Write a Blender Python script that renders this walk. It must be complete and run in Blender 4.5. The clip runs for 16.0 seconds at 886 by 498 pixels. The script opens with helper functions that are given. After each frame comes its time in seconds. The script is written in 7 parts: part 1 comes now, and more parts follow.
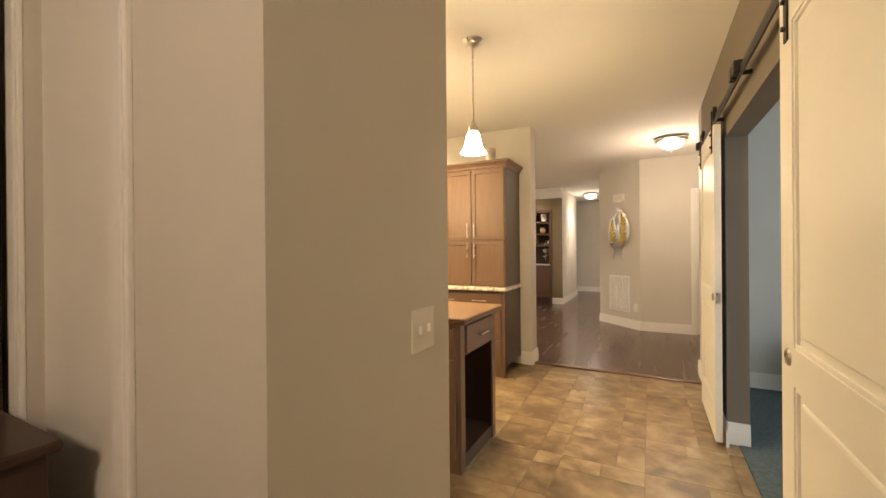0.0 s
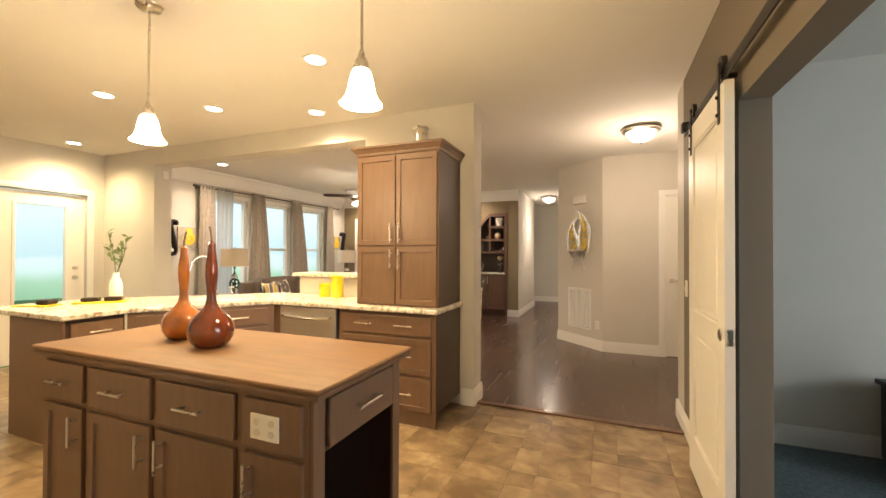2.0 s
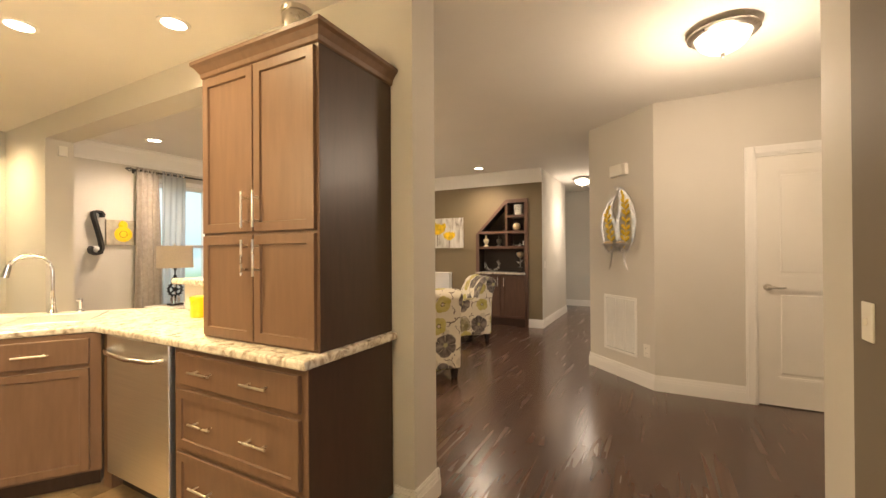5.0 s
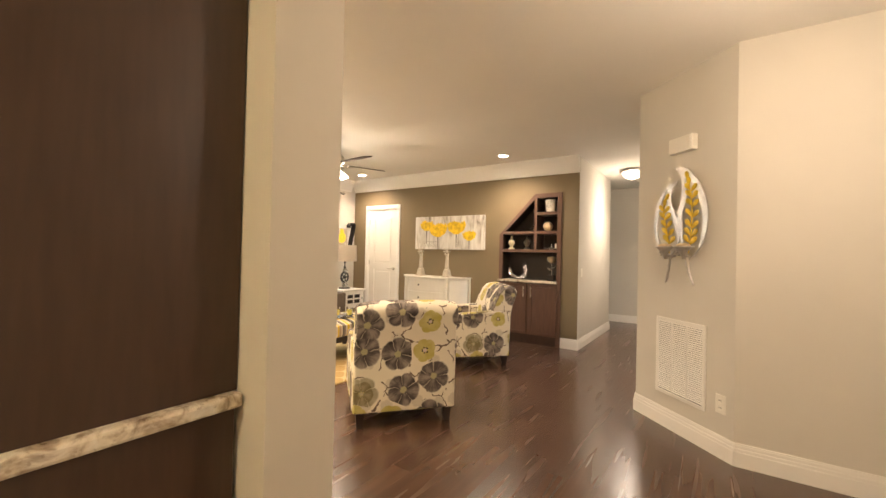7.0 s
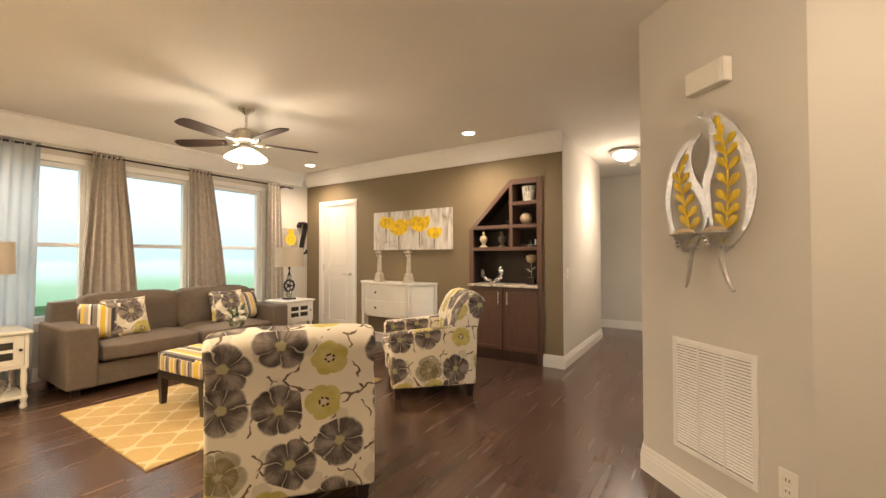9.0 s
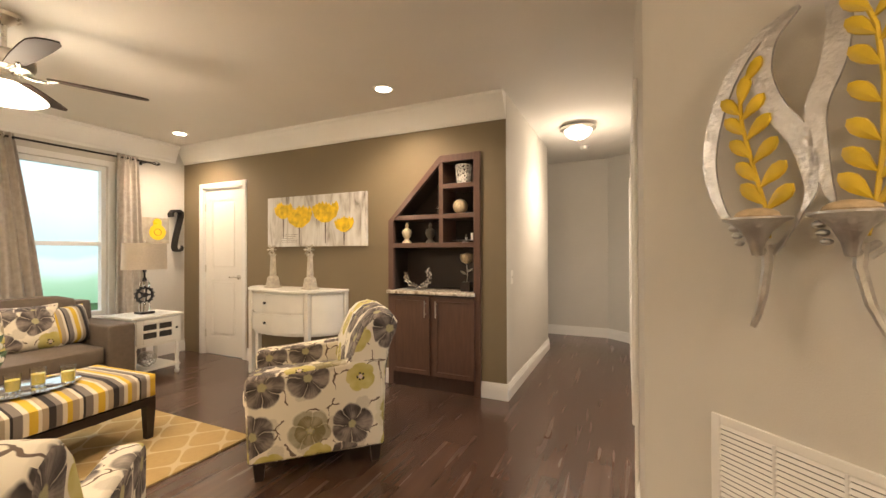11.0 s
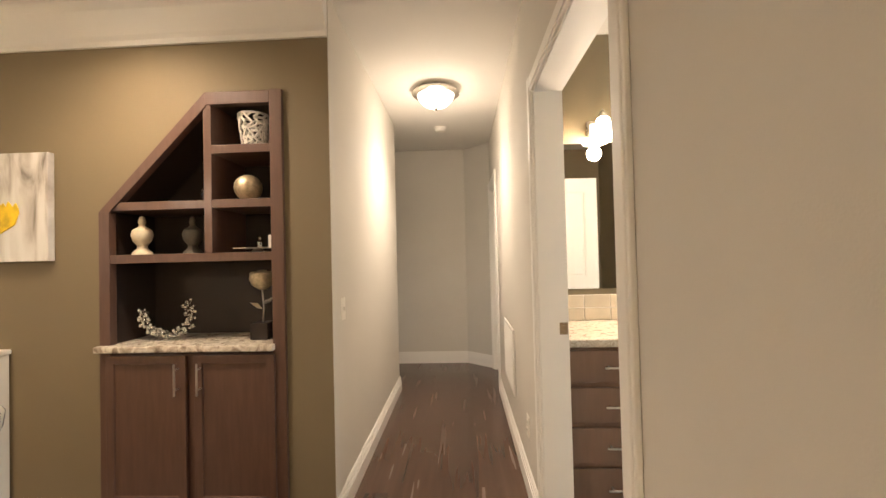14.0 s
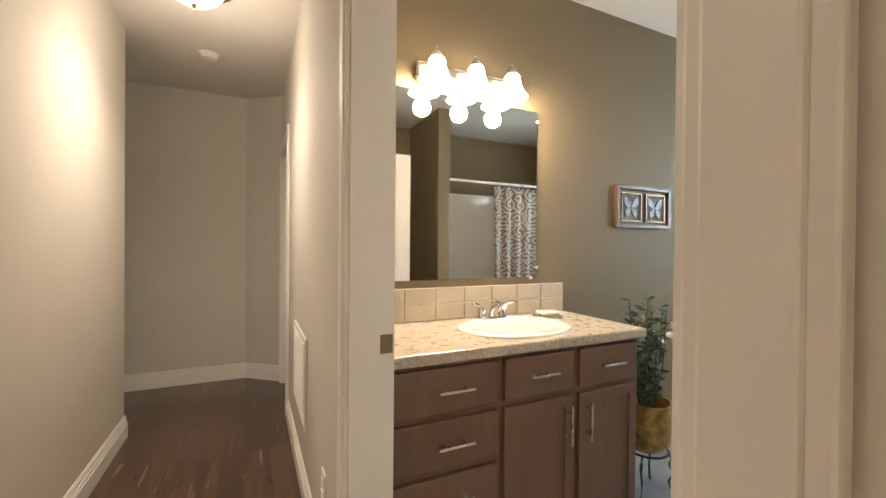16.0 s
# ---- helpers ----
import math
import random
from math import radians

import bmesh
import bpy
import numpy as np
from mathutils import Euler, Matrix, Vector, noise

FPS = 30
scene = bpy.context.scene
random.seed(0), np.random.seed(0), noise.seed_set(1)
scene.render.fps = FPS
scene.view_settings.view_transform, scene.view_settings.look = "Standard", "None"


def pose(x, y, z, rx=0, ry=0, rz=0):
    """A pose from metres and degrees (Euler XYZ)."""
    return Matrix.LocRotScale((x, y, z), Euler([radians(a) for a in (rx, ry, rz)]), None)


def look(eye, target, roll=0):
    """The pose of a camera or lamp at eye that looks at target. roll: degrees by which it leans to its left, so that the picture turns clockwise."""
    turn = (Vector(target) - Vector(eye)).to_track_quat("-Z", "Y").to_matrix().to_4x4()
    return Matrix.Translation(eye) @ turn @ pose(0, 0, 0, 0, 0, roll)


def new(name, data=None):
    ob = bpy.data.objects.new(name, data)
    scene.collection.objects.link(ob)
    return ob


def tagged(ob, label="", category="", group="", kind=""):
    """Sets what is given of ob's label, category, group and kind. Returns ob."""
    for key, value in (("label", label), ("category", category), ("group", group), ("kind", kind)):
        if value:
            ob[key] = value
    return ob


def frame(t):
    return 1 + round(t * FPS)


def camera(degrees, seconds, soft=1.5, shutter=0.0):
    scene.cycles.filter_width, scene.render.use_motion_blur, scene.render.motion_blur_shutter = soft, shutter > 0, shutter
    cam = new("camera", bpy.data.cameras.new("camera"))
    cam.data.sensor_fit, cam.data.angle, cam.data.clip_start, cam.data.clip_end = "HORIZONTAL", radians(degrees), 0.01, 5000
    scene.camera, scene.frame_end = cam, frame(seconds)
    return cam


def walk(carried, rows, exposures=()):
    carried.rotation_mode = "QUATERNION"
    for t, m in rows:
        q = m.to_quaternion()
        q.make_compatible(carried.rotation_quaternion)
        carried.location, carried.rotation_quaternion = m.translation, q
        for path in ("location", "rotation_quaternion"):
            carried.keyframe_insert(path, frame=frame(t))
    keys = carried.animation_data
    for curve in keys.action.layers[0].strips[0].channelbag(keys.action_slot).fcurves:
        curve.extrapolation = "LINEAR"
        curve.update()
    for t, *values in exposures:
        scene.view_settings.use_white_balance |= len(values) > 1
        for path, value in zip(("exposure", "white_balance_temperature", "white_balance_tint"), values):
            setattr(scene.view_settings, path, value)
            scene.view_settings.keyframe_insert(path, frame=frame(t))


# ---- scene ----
cam = camera(96.0, 16.0)
PATH = [
    (0, (-0.069, -0.006, 1.274), (-0.989, 1.77, 1.27), -0.5),
    (0.5, (-0.108, 0.256, 1.287), (-0.967, 2.062, 1.286), -0.3),
    (1, (-0.141, 0.509, 1.288), (-0.951, 2.338, 1.303), -0.1),
    (1.5, (-0.173, 0.766, 1.305), (-0.938, 2.613, 1.322), 0.1),
    (2, (-0.18, 1.02, 1.299), (-0.929, 2.874, 1.319), 0.2),
    (2.5, (-0.169, 1.279, 1.279), (-0.931, 3.128, 1.295), 0.2),
    (3, (-0.174, 1.555, 1.287), (-0.965, 3.392, 1.285), 0.4),
    (3.5, (-0.175, 1.822, 1.306), (-1.001, 3.643, 1.293), 0.4),
    (4, (-0.174, 2.111, 1.296), (-1.035, 3.916, 1.286), 0.0),
    (6.5, (-0.297, 3.445, 1.252), (-1.37, 5.133, 1.274), 0.9),
    (7, (-0.324, 3.708, 1.244), (-1.442, 5.366, 1.268), 1.3),
    (7.5, (-0.362, 3.98, 1.235), (-1.494, 5.628, 1.267), 0.8),
    (8, (-0.432, 4.233, 1.221), (-1.559, 5.884, 1.258), 0.7),
    (8.5, (-0.482, 4.496, 1.223), (-1.595, 6.157, 1.262), 0.3),
    (11, (-0.884, 5.853, 1.257), (-1.718, 7.671, 1.269), -0.2),
    (11.5, (-0.957, 6.117, 1.294), (-1.716, 7.968, 1.306), 0.1),
    (12, (-1.033, 6.371, 1.304), (-1.713, 8.251, 1.331), 0.1),
    (12.5, (-1.072, 6.602, 1.296), (-1.663, 8.512, 1.346), -0.2),
    (13, (-1.142, 6.814, 1.293), (-1.589, 8.763, 1.351), -0.5),
    (13.5, (-1.154, 7.041, 1.285), (-1.453, 9.017, 1.341), -1.3),
    (14, (-1.171, 7.226, 1.293), (-1.263, 9.224, 1.328), -1.4),
    (14.5, (-1.203, 7.422, 1.284), (-1.038, 9.415, 1.294), -0.6),
    (15, (-1.191, 7.592, 1.276), (-0.775, 9.548, 1.268), -0.0),
    (15.5, (-1.158, 7.745, 1.262), (-0.494, 9.632, 1.246), 0.6),
    (16, (-1.069, 7.941, 1.235), (-0.207, 9.745, 1.222), 0.5),
]
walk(cam, [(t, look(eye, target, roll)) for t, eye, target, roll in PATH],
     [(0.0, 0.72), (1.5, 0.63), (4.2, 0.62), (6.5, 0.95), (7.5, 1.08), (8.5, 0.80), (11.0, 0.82), (13.5, 0.84), (15.0, 0.66), (16.0, 0.38)])

# ---- light ----
world = bpy.data.worlds.new("world")
scene.world = world
world.use_nodes = True
wn = world.node_tree
sky = wn.nodes.new("ShaderNodeTexSky")
sky.sky_type, sky.sun_disc = "NISHITA", False
sky.sun_elevation, sky.sun_rotation = radians(38), radians(250)
sky.dust_density, sky.air_density = 6.0, 1.0
wn.nodes["Background"].inputs[1].default_value = 0.15
wn.links.new(sky.outputs[0], wn.nodes["Background"].inputs[0])
DAY = (0.80, 0.95, 1.0)
WARM = (1.0, 0.745, 0.405)
SOFTWARM = (1.0, 0.77, 0.565)
PALEWARM = (1.0, 0.82, 0.65)


def lamp(kind, where, power, color, size=0.1, target=None, size_y=None, spot=120, blend=0.6):
    data = bpy.data.lights.new("lamp", kind)
    data.energy, data.color = power, color
    if kind == "AREA":
        data.shape, data.size, data.size_y = "RECTANGLE", size, size_y or size
    elif kind == "SUN":
        data.angle = radians(size)
    else:
        data.shadow_soft_size = size
    if kind == "SPOT":
        data.spot_size, data.spot_blend = radians(spot), blend
    ob = new("lamp", data)
    ob.matrix_world = look(where, target) if target else pose(*where)
    return ob


lamp("SUN", (-20, 0, 20), 1.2, (1, 0.97, 0.92), 12, (0, 5, 0))


# ---- materials ----
def material(name, color, rough=0.6, vary=0.08, scale=6.0, bump=0.0, bump_scale=120.0, metal=0.0, island=0.0, coat=0.0, spec=0.5):
    m = bpy.data.materials.new(name)
    m.use_nodes = True
    t = m.node_tree
    b = t.nodes["Principled BSDF"]
    b.inputs["Roughness"].default_value, b.inputs["Metallic"].default_value = rough, metal
    b.inputs["Specular IOR Level"].default_value = spec
    b.inputs["Coat Weight"].default_value = coat
    co = t.nodes.new("ShaderNodeTexCoord")
    n = t.nodes.new("ShaderNodeTexNoise")
    n.inputs["Scale"].default_value, n.inputs["Detail"].default_value = scale, 6
    t.links.new(co.outputs["Object"], n.inputs["Vector"])
    r = t.nodes.new("ShaderNodeValToRGB")
    r.color_ramp.elements[0].position, r.color_ramp.elements[1].position = 0.3, 0.7
    r.color_ramp.elements[0].color = (*[c * (1 - vary) for c in color], 1)
    r.color_ramp.elements[1].color = (*[min(1, c * (1 + vary)) for c in color], 1)
    t.links.new(n.outputs["Fac"], r.inputs["Fac"])
    out = r.outputs["Color"]
    if island:
        oi = t.nodes.new("ShaderNodeObjectInfo")
        h = t.nodes.new("ShaderNodeHueSaturation")
        mr = t.nodes.new("ShaderNodeMapRange")
        mr.inputs["To Min"].default_value, mr.inputs["To Max"].default_value = 1 - island, 1 + island
        t.links.new(oi.outputs["Random"], mr.inputs["Value"])
        t.links.new(mr.outputs[0], h.inputs["Value"])
        t.links.new(out, h.inputs["Color"])
        out = h.outputs["Color"]
    t.links.new(out, b.inputs["Base Color"])
    rr = t.nodes.new("ShaderNodeMapRange")
    rr.inputs["To Min"].default_value, rr.inputs["To Max"].default_value = max(0.02, rough * 0.88), min(1, rough * 1.12)
    t.links.new(n.outputs["Fac"], rr.inputs["Value"])
    t.links.new(rr.outputs[0], b.inputs["Roughness"])
    if bump:
        n2 = t.nodes.new("ShaderNodeTexNoise")
        n2.inputs["Scale"].default_value, n2.inputs["Detail"].default_value = bump_scale, 4
        t.links.new(co.outputs["Object"], n2.inputs["Vector"])
        bp = t.nodes.new("ShaderNodeBump")
        bp.inputs["Strength"].default_value, bp.inputs["Distance"].default_value = bump, 0.004
        t.links.new(n2.outputs["Fac"], bp.inputs["Height"])
        t.links.new(bp.outputs[0], b.inputs["Normal"])
    return m


def stretch(m, sx, sy, sz):
    """Stretches the colour grain of a material along the object's axes."""
    t = m.node_tree
    mp = t.nodes.new("ShaderNodeMapping")
    mp.inputs["Scale"].default_value = (sx, sy, sz)
    co = next(n for n in t.nodes if n.type == "TEX_COORD")
    n = next(n for n in t.nodes if n.type == "TEX_NOISE")
    t.links.new(co.outputs["Object"], mp.inputs[0])
    t.links.new(mp.outputs[0], n.inputs["Vector"])
    return m


def glow(name, color, strength):
    m = bpy.data.materials.new(name)
    m.use_nodes = True
    b = m.node_tree.nodes["Principled BSDF"]
    b.inputs["Base Color"].default_value = (0.9, 0.88, 0.82, 1)
    b.inputs["Emission Color"].default_value = (*color, 1)
    b.inputs["Emission Strength"].default_value = strength
    b.inputs["Roughness"].default_value = 0.3
    return m


def glass(name, color=(1, 1, 1), rough=0.0, thin=True):
    m = bpy.data.materials.new(name)
    m.use_nodes = True
    b = m.node_tree.nodes["Principled BSDF"]
    b.inputs["Base Color"].default_value = (*color, 1)
    b.inputs["Roughness"].default_value = rough
    b.inputs["Transmission Weight"].default_value = 1.0
    b.inputs["IOR"].default_value = 1.02 if thin else 1.45
    return m


def ramp(m, source, stops, constant=False):
    t = m.node_tree
    r = t.nodes.new("ShaderNodeValToRGB")
    e = r.color_ramp.elements
    while len(e) < len(stops):
        e.new(0.5)
    for el, (p, c) in zip(e, stops):
        el.position, el.color = p, (*c, 1)
    if constant:
        r.color_ramp.interpolation = "CONSTANT"
    t.links.new(source, r.inputs[0])
    return r.outputs[0]


def mth(m, op, a, b=None):
    n = m.node_tree.nodes.new("ShaderNodeMath")
    n.operation = op
    for i, v in enumerate((a, b)):
        if v is None:
            continue
        if isinstance(v, (int, float)):
            n.inputs[i].default_value = v
        else:
            m.node_tree.links.new(v, n.inputs[i])
    return n.outputs[0]


def mixc(m, fac, a, b):
    n = m.node_tree.nodes.new("ShaderNodeMix")
    n.data_type = "RGBA"
    for i, v in ((0, fac), (6, a), (7, b)):
        if isinstance(v, (int, float)):
            n.inputs[i].default_value = v
        elif isinstance(v, tuple):
            n.inputs[i].default_value = (*v, 1)
        else:
            m.node_tree.links.new(v, n.inputs[i])
    return n.outputs[2]


PAINT = material("wall_paint", (0.60, 0.568, 0.51), 0.75, 0.02, 2.5, 0.12, 260)
ACCENT = material("accent_paint", (0.215, 0.168, 0.098), 0.7, 0.04, 2.5, 0.12, 260)
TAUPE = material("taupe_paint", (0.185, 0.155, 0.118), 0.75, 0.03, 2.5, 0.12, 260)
BRONZE = material("aged_bronze", (0.26, 0.19, 0.12), 0.4, 0.2, 30, metal=0.8)
CEIL = material("ceiling_paint", (0.74, 0.71, 0.66), 0.85, 0.02, 2.0, 0.2, 200)
WHITE = material("white_trim", (0.80, 0.78, 0.74), 0.42, 0.015, 4, 0.03, 90)
DOORWHITE = material("white_door", (0.80, 0.77, 0.71), 0.45, 0.015, 4, 0.04, 60)
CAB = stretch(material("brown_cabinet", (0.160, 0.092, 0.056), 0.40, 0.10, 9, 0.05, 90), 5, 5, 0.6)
# Darker copy of the cabinet brown: shade on bodies and sides, put in colour.
CABDARKSHADED = stretch(material("dark_shaded_cabinet", (0.056, 0.031, 0.021), 0.36, 0.12, 9, 0.05, 90), 5, 5, 0.6)
# Near-black: the darkness inside bay, niche and dishwasher is in this colour.
CABIN = material("dark_cabinet_inside", (0.030, 0.020, 0.015), 0.6, 0.1, 8)
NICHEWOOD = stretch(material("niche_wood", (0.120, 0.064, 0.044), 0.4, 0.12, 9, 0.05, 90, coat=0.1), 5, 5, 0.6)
BUTCHER = stretch(material("butcher_block", (0.170, 0.088, 0.038), 0.58, 0.18, 5, 0.04, 80, spec=0.4), 0.8, 6, 6)
BUTCHEREDGE = material("dark_wood_edge", (0.12, 0.056, 0.029), 0.33, 0.12, 12, 0.03, 60, coat=0.3)
STEEL = stretch(material("brushed_steel", (0.74, 0.72, 0.68), 0.40, 0.06, 8, metal=1.0), 0.3, 0.3, 30)
CHROME = material("chrome", (0.80, 0.80, 0.80), 0.08, 0.02, 4, metal=1.0)
NICKEL = material("satin_nickel", (0.62, 0.58, 0.52), 0.28, 0.04, 20, metal=1.0)
BLACKIRON = material("black_iron", (0.022, 0.019, 0.017), 0.5, 0.2, 30, 0.1, 80, metal=0.3)
PLASTIC = material("white_plastic", (0.78, 0.75, 0.68), 0.4, 0.01, 5)
YELLOW = material("yellow_ceramic", (0.80, 0.56, 0.015), 0.28, 0.05, 8, coat=0.4)
CERAMIC = material("amber_ceramic", (0.34, 0.100, 0.010), 0.10, 0.5, 7, coat=0.8)
CERAMICRED = material("oxblood_ceramic", (0.125, 0.021, 0.005), 0.09, 0.45, 7, coat=0.8)
SOFA = material("taupe_upholstery", (0.145, 0.114, 0.088), 0.92, 0.10, 25, 0.5, 500)
CARPET = material("slate_carpet", (0.085, 0.115, 0.125), 1.0, 0.28, 45, 0.9, 400)
CURTAIN = material("grey_curtain", (0.41, 0.365, 0.31), 0.75, 0.12, 22, 0.6, 70)
GREYBLACK = material("charcoal_metal", (0.030, 0.030, 0.032), 0.35, 0.2, 20, metal=0.6)
WHITEWOOD = material("white_painted_wood", (0.78, 0.75, 0.67), 0.40, 0.03, 7, 0.05, 60)
SHADE = material("linen_shade", (0.62, 0.54, 0.43), 0.9, 0.05, 60, 0.2, 300)
GLASS = glass("clear_glass", (1, 1, 1), 0.0, False)
PANE = glass("window_glass", (0.97, 1, 0.99))
MIRROR = material("mirror", (0.88, 0.90, 0.89), 0.02, 0.005, 2, metal=1.0)
DARKLEG = material("espresso_leg", (0.020, 0.012, 0.009), 0.35, 0.2, 15)
LEAF = material("leaf", (0.055, 0.10, 0.05), 0.5, 0.35, 14)
VINYLDOOR = material("vinyl_window", (0.82, 0.82, 0.80), 0.4, 0.01, 4)
WHITEGLAZE = material("white_glaze", (0.85, 0.83, 0.78), 0.15, 0.02, 4, coat=0.5)
BULB = glow("frosted_shade", (1.0, 0.86, 0.64), 9.0)
CAN = glow("can_lens", (1.0, 0.90, 0.72), 14.0)
DOME = glow("dome_glass", (1.0, 0.88, 0.70), 2.6)


def counter_material(name, size, soft_mix):
    m = material(name, (0.60, 0.50, 0.37), 0.28, 0.1, 30, coat=0.2)
    t = m.node_tree
    co = t.nodes.new("ShaderNodeTexCoord")
    a = t.nodes.new("ShaderNodeTexNoise")
    a.inputs["Scale"].default_value, a.inputs["Detail"].default_value, a.inputs["Distortion"].default_value = size, 8, 1.6
    b = t.nodes.new("ShaderNodeTexNoise")
    b.inputs["Scale"].default_value, b.inputs["Detail"].default_value = 70, 4
    for n in (a, b):
        t.links.new(co.outputs["Object"], n.inputs["Vector"])
    base = ramp(m, a.outputs["Fac"], [(0.28, (0.17 + soft_mix, 0.115 + soft_mix, 0.08 + soft_mix * 0.7)), (0.42, (0.42, 0.35, 0.27)), (0.54, (0.66 - soft_mix, 0.60 - soft_mix, 0.50 - soft_mix)), (0.72, (0.78 - soft_mix, 0.75 - soft_mix, 0.68 - soft_mix))])
    fleck = ramp(m, b.outputs["Fac"], [(0.60, (0, 0, 0)), (0.68, (1, 1, 1))])
    t.links.new(mixc(m, mth(m, "MULTIPLY", fleck, 0.5), base, (0.24, 0.17, 0.12)), t.nodes["Principled BSDF"].inputs["Base Color"])
    return m


def flower_material():
    """Cream upholstery printed with large charcoal and small mustard poppies on brown twigs, laid out in metres by the UV map."""
    ground = (0.78, 0.72, 0.59)
    m = material("poppy_fabric", ground, 0.9, 0.03, 30, 0.35, 600)
    t = m.node_tree
    uv = t.nodes.new("ShaderNodeUVMap")
    wob = t.nodes.new("ShaderNodeTexNoise")
    wob.inputs["Scale"].default_value, wob.inputs["Detail"].default_value = 16, 3
    t.links.new(uv.outputs[0], wob.inputs["Vector"])
    wash = t.nodes.new("ShaderNodeTexNoise")
    wash.inputs["Scale"].default_value, wash.inputs["Detail"].default_value = 11, 2
    t.links.new(uv.outputs[0], wash.inputs["Vector"])

    def layer(scale, off, loose, petals):
        mp = t.nodes.new("ShaderNodeMapping")
        mp.inputs["Location"].default_value = (off, off * 0.7, 0)
        t.links.new(uv.outputs[0], mp.inputs[0])
        v = t.nodes.new("ShaderNodeTexVoronoi")
        v.voronoi_dimensions = "2D"
        v.inputs["Scale"].default_value, v.inputs["Randomness"].default_value = scale, loose
        t.links.new(mp.outputs[0], v.inputs["Vector"])
        sub = t.nodes.new("ShaderNodeVectorMath")
        sub.operation = "SUBTRACT"
        t.links.new(mp.outputs[0], sub.inputs[0])
        t.links.new(v.outputs["Position"], sub.inputs[1])
        sep = t.nodes.new("ShaderNodeSeparateXYZ")
        t.links.new(sub.outputs[0], sep.inputs[0])
        sc = t.nodes.new("ShaderNodeSeparateColor")
        t.links.new(v.outputs["Color"], sc.inputs[0])
        ang = mth(m, "ADD", mth(m, "ARCTAN2", sep.outputs[1], sep.outputs[0]), mth(m, "MULTIPLY", sc.outputs[2], 6.0))
        # the petals' seams wind a little and their widths differ
        ang = mth(m, "ADD", ang, mth(m, "MULTIPLY", mth(m, "SINE", mth(m, "MULTIPLY", ang, 2.0)), 0.16))
        ang = mth(m, "ADD", ang, mth(m, "MULTIPLY", mth(m, "SUBTRACT", wash.outputs["Fac"], 0.5), 0.8))
        petal = mth(m, "ABSOLUTE", mth(m, "SINE", mth(m, "MULTIPLY", ang, petals / 2)))
        dist = mth(m, "ADD", v.outputs["Distance"], mth(m, "MULTIPLY", mth(m, "SUBTRACT", wob.outputs["Fac"], 0.5), 0.10))
        lobe = mth(m, "ADD", mth(m, "MULTIPLY", mth(m, "POWER", petal, 0.5), 0.20), 0.80)
        rad = mth(m, "DIVIDE", dist, lobe)
        streak = mth(m, "ABSOLUTE", mth(m, "SINE", mth(m, "MULTIPLY", ang, 17)))
        return rad, petal, streak, sc.outputs[0], sc.outputs[1]

    def step(src, a, b, up=True):
        lo, hi = ((0, 0, 0), (1, 1, 1)) if up else ((1, 1, 1), (0, 0, 0))
        return ramp(m, src, [(a, lo), (b, hi)])

    # ghost blossoms and twigs on the ground
    rg, _, sg, pg, _ = layer(6.3, 0.31, 0.8, 5)
    ghost = mth(m, "MULTIPLY", step(rg, 0.26, 0.31, False), step(pg, 0.52, 0.54))
    col = mixc(m, mth(m, "MULTIPLY", ghost, 0.8), ground, mixc(m, sg, (0.50, 0.46, 0.37), (0.64, 0.58, 0.47)))
    w = t.nodes.new("ShaderNodeTexVoronoi")
    w.voronoi_dimensions, w.feature = "2D", "DISTANCE_TO_EDGE"
    w.inputs["Scale"].default_value = 4.6
    add = t.nodes.new("ShaderNodeVectorMath")
    add.operation = "MULTIPLY_ADD"
    add.inputs[1].default_value = (0.10, 0.10, 0)
    t.links.new(wash.outputs["Color"], add.inputs[0])
    t.links.new(uv.outputs[0], add.inputs[2])
    t.links.new(add.outputs[0], w.inputs["Vector"])
    twig = mth(m, "MULTIPLY", step(w.outputs["Distance"], 0.016, 0.024, False), step(wash.outputs["Fac"], 0.47, 0.50))
    col = mixc(m, twig, col, (0.15, 0.105, 0.075))
    # blossoms
    rad, petal, streak, pick, pick2 = layer(4.3, 0.0, 0.50, 5)
    yellow = step(pick, 0.62, 0.63)
    tone = mth(m, "ADD", mth(m, "MULTIPLY", wash.outputs["Fac"], 0.75), mth(m, "MULTIPLY", streak, 0.06))
    tone = mth(m, "ADD", tone, mth(m, "MULTIPLY", petal, 0.22))
    dark = ramp(m, tone, [(0.36, (0.042, 0.034, 0.033)), (0.54, (0.115, 0.094, 0.085)), (0.72, (0.30, 0.255, 0.22))])
    seam = mth(m, "MULTIPLY", step(petal, 0.05, 0.13, False), step(rad, 0.10, 0.20))
    dark = mixc(m, mth(m, "MULTIPLY", seam, 0.75), dark, (0.52, 0.46, 0.37))
    dark = mixc(m, step(rad, 0.085, 0.115, False), dark, mixc(m, streak, (0.50, 0.44, 0.22), (0.36, 0.33, 0.20)))
    inner = mth(m, "MULTIPLY", step(rad, 0.47, 0.52, False), 1.0)
    gold = mixc(m, step(wash.outputs["Fac"], 0.35, 0.65), (0.47, 0.40, 0.10), (0.60, 0.53, 0.22))
    ring = mth(m, "MULTIPLY", mth(m, "MULTIPLY", step(rad, 0.055, 0.065), step(rad, 0.10, 0.11, False)), step(petal, 0.55, 0.65))
    gold = mixc(m, step(rad, 0.05, 0.06, False), gold, (0.62, 0.52, 0.46))
    gold = mixc(m, ring, gold, (0.030, 0.020, 0.020))
    small = step(rad, 0.345, 0.37, False)
    blossom = mixc(m, yellow, dark, gold)
    mask = mixc(m, yellow, inner, small)
    keep = step(pick2, 0.07, 0.08)
